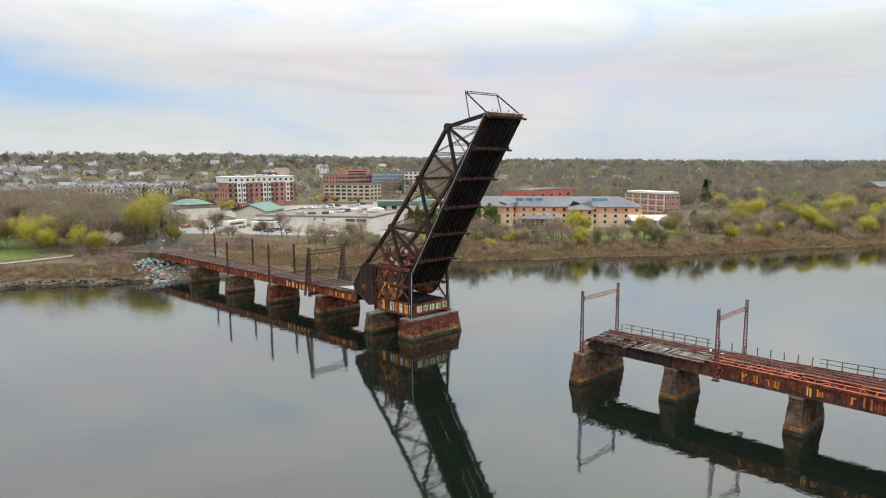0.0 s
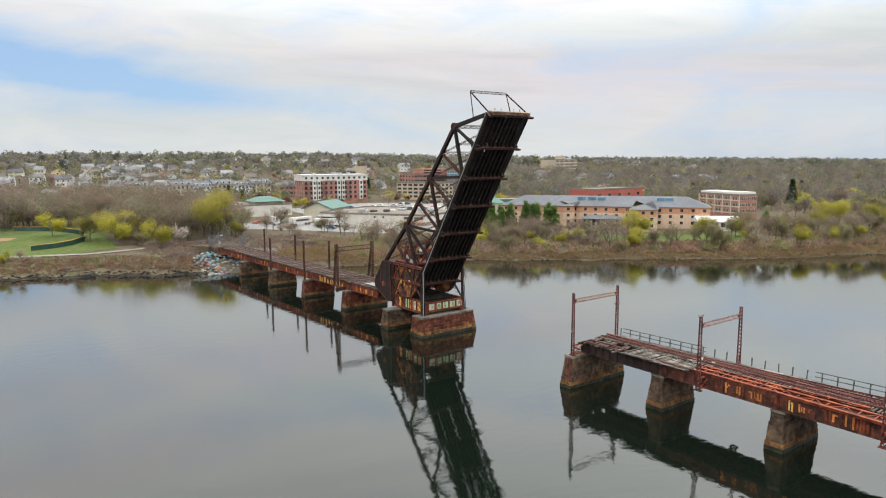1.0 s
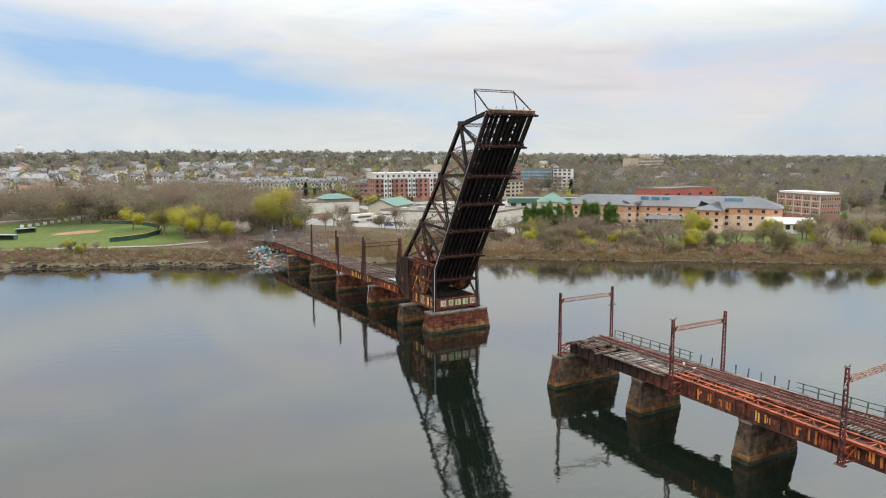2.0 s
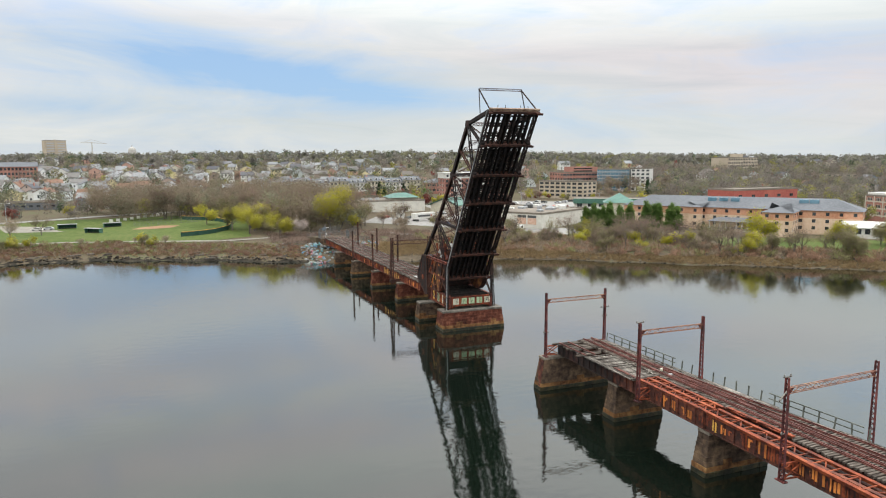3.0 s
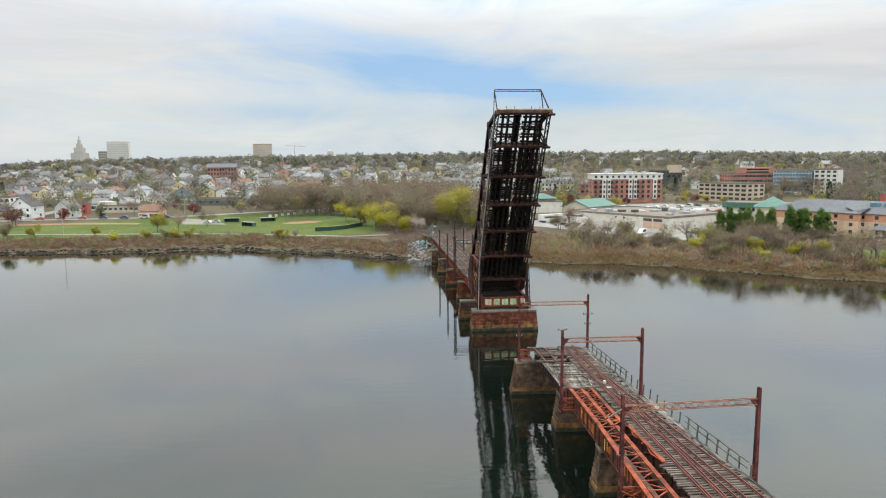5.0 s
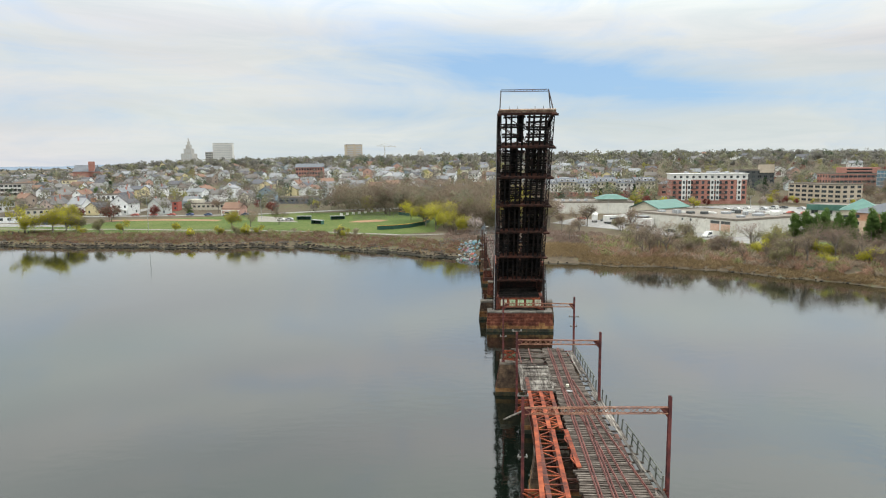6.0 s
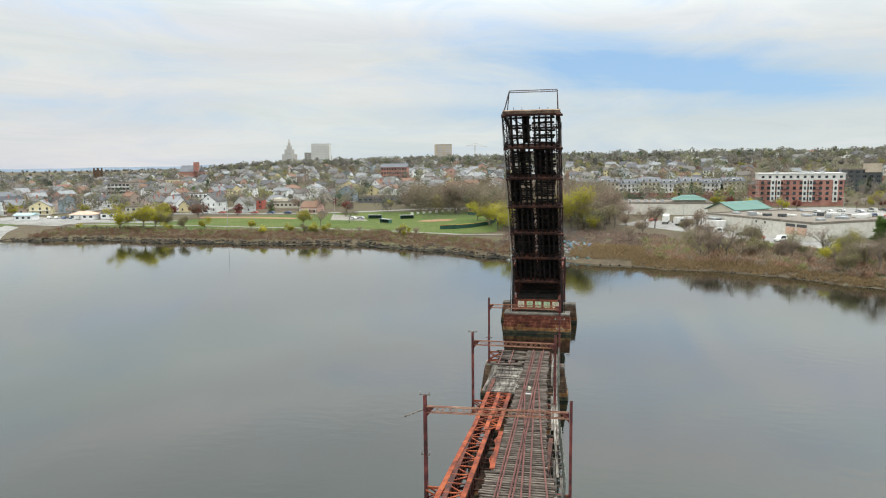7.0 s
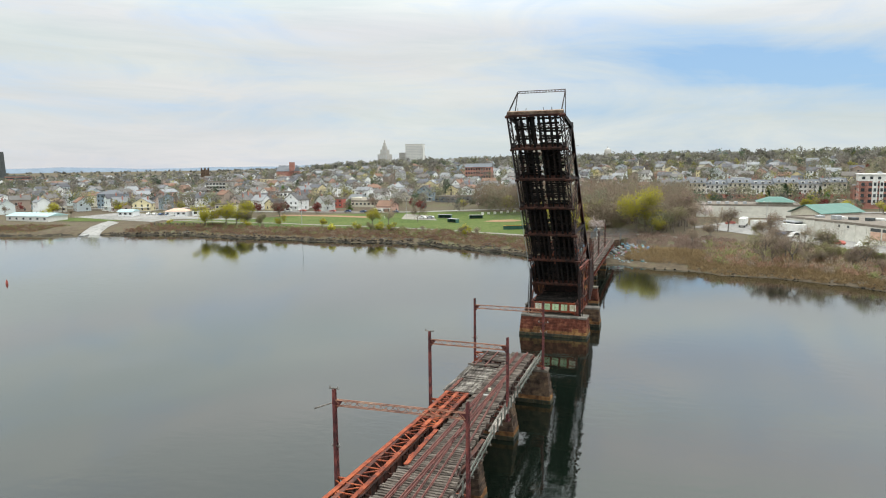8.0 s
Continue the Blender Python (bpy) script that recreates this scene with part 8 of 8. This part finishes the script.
prism(bm, [(122, 0.5), (150, 1.5), (150, 3.8), (124, 6.2), (122, 6.2)], -10.5, 1.8)
tagged(part("embankment", bm, EARTH, None, "earth embankment behind the abutment"), "", "embankment", kind="structure")


FENCE_GREY = material("weathered_wire", [(0.11, 0.11, 0.11), (0.19, 0.19, 0.185)], 2.0, 0.5, 0.7, 0.3)


def fence(line, h, label, gap=2.4, name="chain_link_fence"):
    t = thing(name, (*line[0], gz(*line[0])), label, "fence")
    for a, b in zip(line, line[1:]):
        m = max(1, int(math.dist(a, b) / gap))
        for k in range(m):
            p = (a[0] + (b[0] - a[0]) * k / m, a[1] + (b[1] - a[1]) * k / m)
            q = (a[0] + (b[0] - a[0]) * (k + 1) / m, a[1] + (b[1] - a[1]) * (k + 1) / m)
            zp, zq = gz(*p), gz(*q)
            if name == "chain_link_fence" and abs(p[0] + 4) < 8:
                zp, zq = max(zp, 6.2), max(zq, 6.2)
            bm = bmesh.new()
            tube(bm, [(*p, zp - 0.2), (*p, zp + h)], 0.05, 5)
            part("fence_post", bm, FENCE_GREY, t)
            bm = bmesh.new()
            for z in (0.15, h * 0.5, h - 0.05):
                beam(bm, (*p, zp + z), (*q, zq + z), 0.05, 0.05)
            for j in range(9):
                u0, u1 = j / 8, (j + 1) / 8
                for s in (1, -1):
                    za, zb = (0.1, h - 0.1) if s > 0 else (h - 0.1, 0.1)
                    x0, y0 = p[0] + (q[0] - p[0]) * u0, p[1] + (q[1] - p[1]) * u0
                    x1, y1 = p[0] + (q[0] - p[0]) * min(1, u1), p[1] + (q[1] - p[1]) * min(1, u1)
                    beam(bm, (x0, y0, zp + za), (x1, y1, zq + zb), 0.04, 0.03)
            tagged(part("fence_panel", bm, FENCE_GREY, t), kind="stuff")
    return t


fence([(-9.5, 122), (-9.5, 117), (0.8, 117), (0.8, 122)], 2.6, "grey chain-link fence closing the end of the bridge")
fence([(0.8, 122), (6, 126), (9.5, 121)], 2.8, "tall grey chain-link fence on the embankment")
fence([(-9.5, 122), (-7, 132), (2, 138)], 2.6, "tall grey chain-link fence behind the abutment")
fence([(-10, 124), (-17, 123.5), (-25, 120)], 2.2, "weathered chain-link fence beside the abutment")
t = thing("solar_mast", (-7.6, 118.6, 6.2), "grey pole with a tilted solar panel and box", "mast")
bm = bmesh.new()
tube(bm, [(-7.6, 118.6, 5.8), (-7.6, 118.6, 11.2)], 0.09, 8)
part("pole", bm, GREY_METAL, t)
bm = bmesh.new()
beam(bm, (-8.6, 118.5, 9.2), (-7.4, 118.4, 10.3), 1.3, 0.07, (0.5, -0.3, 0.7))
part("solar_panel", bm, GLASS_DARK, t)
bm = bmesh.new()
box(bm, -7.3, -6.2, 118.4, 118.7, 10.0, 10.15)
box(bm, -7.45, -7.0, 118.4, 118.8, 7.4, 8.1)
part("control_box", bm, WHITE, t)

# baseball ground: outfield fence, dugouts, white boards, backstop
OUTFIELD = [(-57, 171), (-50, 174), (-43, 180), (-37.5, 189), (-35.5, 201), (-36, 213), (-40, 226), (-46, 237), (-57, 247)]
FENCE_GREEN = material("dark_green_padding", [(0.012, 0.045, 0.032), (0.025, 0.075, 0.055)], 1.0, 0.2, 0.8)
t = thing("outfield_fence", (-43, 190, gz(-43, 190)), "curved dark green outfield fence with a yellow top rail", "fence")
for a, b in zip(OUTFIELD, OUTFIELD[1:]):
    za, zb = gz(*a), gz(*b)
    bm = bmesh.new()
    beam(bm, (*a, za + 0.95), (*b, zb + 0.95), 0.1, 1.9)
    pn = part("fence_panel", bm, FENCE_GREEN, t)
    bm = bmesh.new()
    beam(bm, (*a, za + 1.98), (*b, zb + 1.98), 0.2, 0.16)
    part("top_rail", bm, PAINT_YELLOW, pn)
for x, y, yaw in ((-92.5, 201, -35), (-87.5, 225.5, 20), (-106.3, 226.4, 4)):
    z = gz(x, y)
    m = Matrix.Translation((x, y, z)) @ pose(0, 0, 0, 0, 0, yaw)
    t = thing("dugout", (x, y, z), "low dark green dugout with pale flat roof", "dugout", "dugouts of the ball field")
    add_box(t, m, "back_wall", FENCE_GREEN, (-3.8, 3.8, 0.9, 1.1, 0, 2.0))
    add_box(t, m, "side_wall", GREEN_METAL, (-3.8, -3.6, -0.9, 0.9, 0, 2.0))
    add_box(t, m, "side_wall", GREEN_METAL, (3.6, 3.8, -0.9, 0.9, 0, 2.0))
    add_box(t, m, "roof", GREY_METAL, (-4.0, 4.0, -1.2, 1.3, 2.0, 2.16))
    add_box(t, m, "bench", DARK_TRIM, (-3.4, 3.4, 0.3, 0.7, 0.3, 0.5))
for k in range(9):
    x, y = -90 + k * 2.9, 246 + k * 2.4 + (k * k * 0.25)
    bm = bmesh.new()
    z = gz(x, y)
    box(bm, x - 0.8, x + 0.8, y - 0.05, y + 0.05, z + 0.4, z + 1.7)
    box(bm, x - 0.7, x - 0.6, y - 0.04, y + 0.04, z - 0.1, z + 0.4)
    box(bm, x + 0.6, x + 0.7, y - 0.04, y + 0.04, z - 0.1, z + 0.4)
    tagged(part("sign_board", bm, WHITE, None, "white board on the ball field fence"), "", "board", "boards along the ball field")
fence([(-78, 222), (-62, 226), (-48, 232)], 3.0, "dark mesh backstop fence of the ball field", 4.0, "backstop_fence")

# vehicles


def car(mat, label, name="car", van=False):
    t = thing(name, (0, 0, 0), label, name, "parked vehicles")
    L, W, H = (5.2, 1.95, 2.1) if van else (4.4, 1.8, 1.45)
    bm = bmesh.new()
    prof = [(-L / 2, 0.35), (L / 2, 0.35), (L / 2, 0.85), (L / 2 - 0.2, 0.95), (L * 0.27, 1.0), (L * 0.12, H), (-L * 0.3 if not van else -L / 2 + 0.1, H), (-L * 0.45, 1.0), (-L / 2, 0.9)]
    prism(bm, prof, -W / 2, W / 2)
    bmesh.ops.recalc_face_normals(bm, faces=bm.faces[:])
    part("body", bm, mat, t)
    bm = bmesh.new()
    prism(bm, [(L * 0.24, 1.03), (L * 0.115, H - 0.12), (-L * 0.28, H - 0.12), (-L * 0.4, 1.03)], -W / 2 - 0.01, W / 2 + 0.01)
    bmesh.ops.recalc_face_normals(bm, faces=bm.faces[:])
    part("window_glass", bm, GLASS_DARK, t)
    for y in (-L * 0.3, L * 0.3):
        for x in (-W / 2, W / 2):
            bm = bmesh.new()
            bmesh.ops.create_cone(bm, cap_ends=True, segments=12, radius1=0.33, radius2=0.33, depth=0.24, matrix=Matrix.Translation((x, y, 0.33)) @ pose(0, 0, 0, 0, 90, 0))
            part("wheel", bm, DARK_TRIM, t)
    return t


CAR_SILVER = material("silver_paint", [(0.42, 0.43, 0.45), (0.52, 0.53, 0.55)], 0.5, 0.1, 0.3, 0.5, 0)
CAR_BLUE = material("blue_paint", [(0.05, 0.08, 0.16), (0.08, 0.12, 0.22)], 0.5, 0.1, 0.3, 0.2, 0)
CARS = [car(WHITE, "white car parked on asphalt"), car(CAR_SILVER, "silver car parked on asphalt"), car(CAR_BLUE, "dark blue car parked on asphalt"), car(DARK_TRIM, "black car parked on asphalt"), car(RED_PAINT, "red car parked on asphalt"), car(WHITE, "white van parked on asphalt", "van", True)]
spots = [(-248 + 4.2 * k, 200 + 0.3 * k, 10) for k in range(7)] + [(-300 + 5 * k, 205, 20) for k in range(5)] + [(-113, 221, 80), (-117, 219, 75)]
spots += [(-225 + 11 * k, 249.0 + 0.2 * k, 88) for k in range(8)] + [(74, 142, 40), (70, 152, 60), (80, 136, 130), (52, 205, 130), (58, 166, 40), (42, 214, 120), (62, 160, 130)] + [(110 + 7 * k, 262 + 3 * (k % 3), 30) for k in range(12)] + [(150 + 6 * k, 240 - 3 * k, 120) for k in range(8)]
parked = set()
for x, y, yaw in spots:
    c = rng.choice(CARS)
    m = Matrix.Translation((x, y, gz(x, y) + 0.22)) @ pose(0, 0, 0, 0, 0, yaw + rng.uniform(-3, 3))
    if c.name in parked:
        copy_thing(c, m)
    else:
        parked.add(c.name)
        c.matrix_basis = m


def trailer(x, y, yaw, bar):
    z = gz(x, y) + 0.2
    m = Matrix.Translation((x, y, z)) @ pose(0, 0, 0, 0, 0, yaw)
    t = thing("semi_trailer", (x, y, z), "white box semi-trailer parked in the delivery yard", "trailer", "trailers in the delivery yard")
    bd = add_box(t, m, "box_body", WHITE, (-6.7, 6.7, -1.3, 1.3, 1.1, 4.0), 0.06)
    if bar:
        add_box(bd, m, "painted_bar", DARK_TRIM, (-4.6, 3.6, -1.34, -1.31, 2.1, 3.0), 0, "dark bar of lettering")
        add_box(bd, m, "painted_bar", RED_PAINT, (3.8, 4.6, -1.34, -1.31, 2.1, 3.0), 0, "red emblem")
    for u in (-5.4, -4.3, 4.6):
        bm = bmesh.new()
        for v in (-1.05, 1.05):
            bmesh.ops.create_cone(bm, cap_ends=True, segments=12, radius1=0.5, radius2=0.5, depth=0.4, matrix=m @ Matrix.Translation((u, v, 0.5)) @ pose(0, 0, 0, 90, 0, 0))
        part("axle", bm, DARK_TRIM, t)
    return t


trailer(55.5, 192.5, 22, True)
trailer(62.0, 175.5, -33, False)
trailer(47, 204, 80, False)
t = thing("floating_dock", (-266, 131, 0.3), "grey floating dock with a sloping gangway", "dock")
bm = bmesh.new()
beam(bm, (-266, 124, 0.25), (-273, 138, 0.25), 2.6, 0.45)
part("float", bm, PALE_BOARD, t)
bm = bmesh.new()
beam(bm, (-273, 138, 0.6), (-280, 150, 2.4), 1.6, 0.2)
beam(bm, (-272.4, 138.4, 1.5), (-279.4, 150.4, 3.3), 0.08, 0.08)
part("gangway", bm, GREY_METAL, t)
t, m, w = block("boathouse", "low white boathouse with teal metal roof", (-362, 156), (-330, 158), 14, 3.2, 6.6, WHITE, 6, 1, WIN_DARK, (1.4, 1.2), "gable", PALE_TEAL, 1.8)


def street_lamp(x, y, h):
    z = gz(x, y)
    t = thing("street_lamp", (x, y, z), "tall grey lamp post with twin heads", "street lamp", "lamp posts")
    bm = bmesh.new()
    tube(bm, [(x, y, z - 0.2), (x, y, z + h)], 0.12, 8)
    part("pole", bm, GREY_METAL, t)
    for s in (-1, 1):
        bm = bmesh.new()
        beam(bm, (x, y, z + h), (x + s * 1.4, y, z + h + 0.1), 0.09, 0.09)
        box(bm, x + s * 1.3, x + s * 1.9, y - 0.2, y + 0.2, z + h, z + h + 0.18)
        part("lamp_head", bm, WHITE, t)
    return t


for x, y, h in ((-166, 172, 16), (-252, 196, 10), (-130, 226, 12), (-286, 206, 9), (96, 262, 9), (140, 250, 9), (180, 225, 9), (60, 240, 9)):
    street_lamp(x, y, h)

# far low hills at the horizon, a backdrop with haze in its colour
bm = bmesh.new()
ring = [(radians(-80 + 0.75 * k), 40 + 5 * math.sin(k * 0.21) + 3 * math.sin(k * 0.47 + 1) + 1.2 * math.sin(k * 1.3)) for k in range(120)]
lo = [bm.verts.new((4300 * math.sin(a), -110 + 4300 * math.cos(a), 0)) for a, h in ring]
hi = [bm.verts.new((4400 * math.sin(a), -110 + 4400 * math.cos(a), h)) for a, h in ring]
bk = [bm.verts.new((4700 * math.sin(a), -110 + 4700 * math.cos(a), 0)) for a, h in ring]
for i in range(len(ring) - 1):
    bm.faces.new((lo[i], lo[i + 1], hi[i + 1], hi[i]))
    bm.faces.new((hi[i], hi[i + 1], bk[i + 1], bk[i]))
tagged(part("backdrop", bm, FAR_HILL, None, "low hills far off at the horizon, coloured blue-grey as by haze"), "", "hills", kind="structure")

# drain pipe in the bank and driftwood along the rocks
bm = bmesh.new()
for k in range(16):
    a, b = 2 * math.pi * k / 16, 2 * math.pi * (k + 1) / 16
    beam(bm, (-21 + 0.9 * math.cos(a), 129.5 + 0.3 * math.cos(a), 2.9 + 0.9 * math.sin(a)), (-21 + 0.9 * math.cos(b), 129.5 + 0.3 * math.cos(b), 2.9 + 0.9 * math.sin(b)), 1.6, 0.22, (math.cos(a), 0, math.sin(a)))
tagged(part("drain_pipe", bm, COPING_PALE, None, "pale concrete drain pipe opening in the bank"), "", "drain pipe")
for k in range(46):
    x = rng.uniform(-250, -16)
    y = float(shore_y(x)) + rng.uniform(0.5, 5)
    z = max(0.3, gz(x, y)) + rng.uniform(0.3, 0.7)
    a, ln = rng.uniform(-0.5, 0.5), rng.uniform(1.5, 5)
    bm = bmesh.new()
    p, q = Vector((x, y, z)), Vector((x + ln * math.cos(a), y + ln * math.sin(a) * 0.4, z + rng.uniform(-0.2, 0.5)))
    tube(bm, [p, p.lerp(q, 0.5) + Vector((0, 0, rng.uniform(-0.1, 0.15))), q], rng.uniform(0.1, 0.2), 6)
    tagged(part("driftwood_log", bm, PLANK_GREY, None, "bleached driftwood log lying on the shore rocks"), "", "driftwood", "driftwood along the shore")

# river buoy, posts along the bank and a goal on the lawn
t = thing("buoy", (-167.1, 11.4, 0.0), "small red can buoy floating in the river", "buoy")
bm = bmesh.new()
bmesh.ops.create_cone(bm, cap_ends=True, segments=14, radius1=0.38, radius2=0.3, depth=1.0, matrix=Matrix.Translation((-167.1, 11.4, 0.35)))
part("float", bm, RED_PAINT, t)
bm = bmesh.new()
bmesh.ops.create_cone(bm, cap_ends=True, segments=10, radius1=0.2, radius2=0.08, depth=0.5, matrix=Matrix.Translation((-167.1, 11.4, 1.1)))
part("top_mark", bm, RED_PAINT, t)
for k in range(16):
    x = -247 + 2.05 * k
    y = 154.4 + 0.29 * (x + 247) + 0.4 * math.sin(k * 2.1)
    z = gz(x, y)
    bm = bmesh.new()
    bmesh.ops.create_cone(bm, cap_ends=True, segments=8, radius1=0.26, radius2=0.22, depth=1.9, matrix=Matrix.Translation((x, y, z + 0.75)))
    tagged(part("bollard", bm, DARK_TRIM, None, "dark timber bollard along the grassy bank"), "", "bollard", "bollards along the bank")
t = thing("soccer_goal", (-138.5, 212, gz(-138.5, 212)), "white tubular soccer goal on the lawn", "soccer goal")
z = gz(-138.5, 212) + 0.1
for q in ([(-139.0, 209.8, z), (-139.0, 209.8, z + 2.2)], [(-138.0, 213.8, z), (-138.0, 213.8, z + 2.2)], [(-139.0, 209.8, z + 2.2), (-138.0, 213.8, z + 2.2)]):
    bm = bmesh.new()
    tube(bm, q, 0.11, 8)
    part("goal_post", bm, WHITE, t)
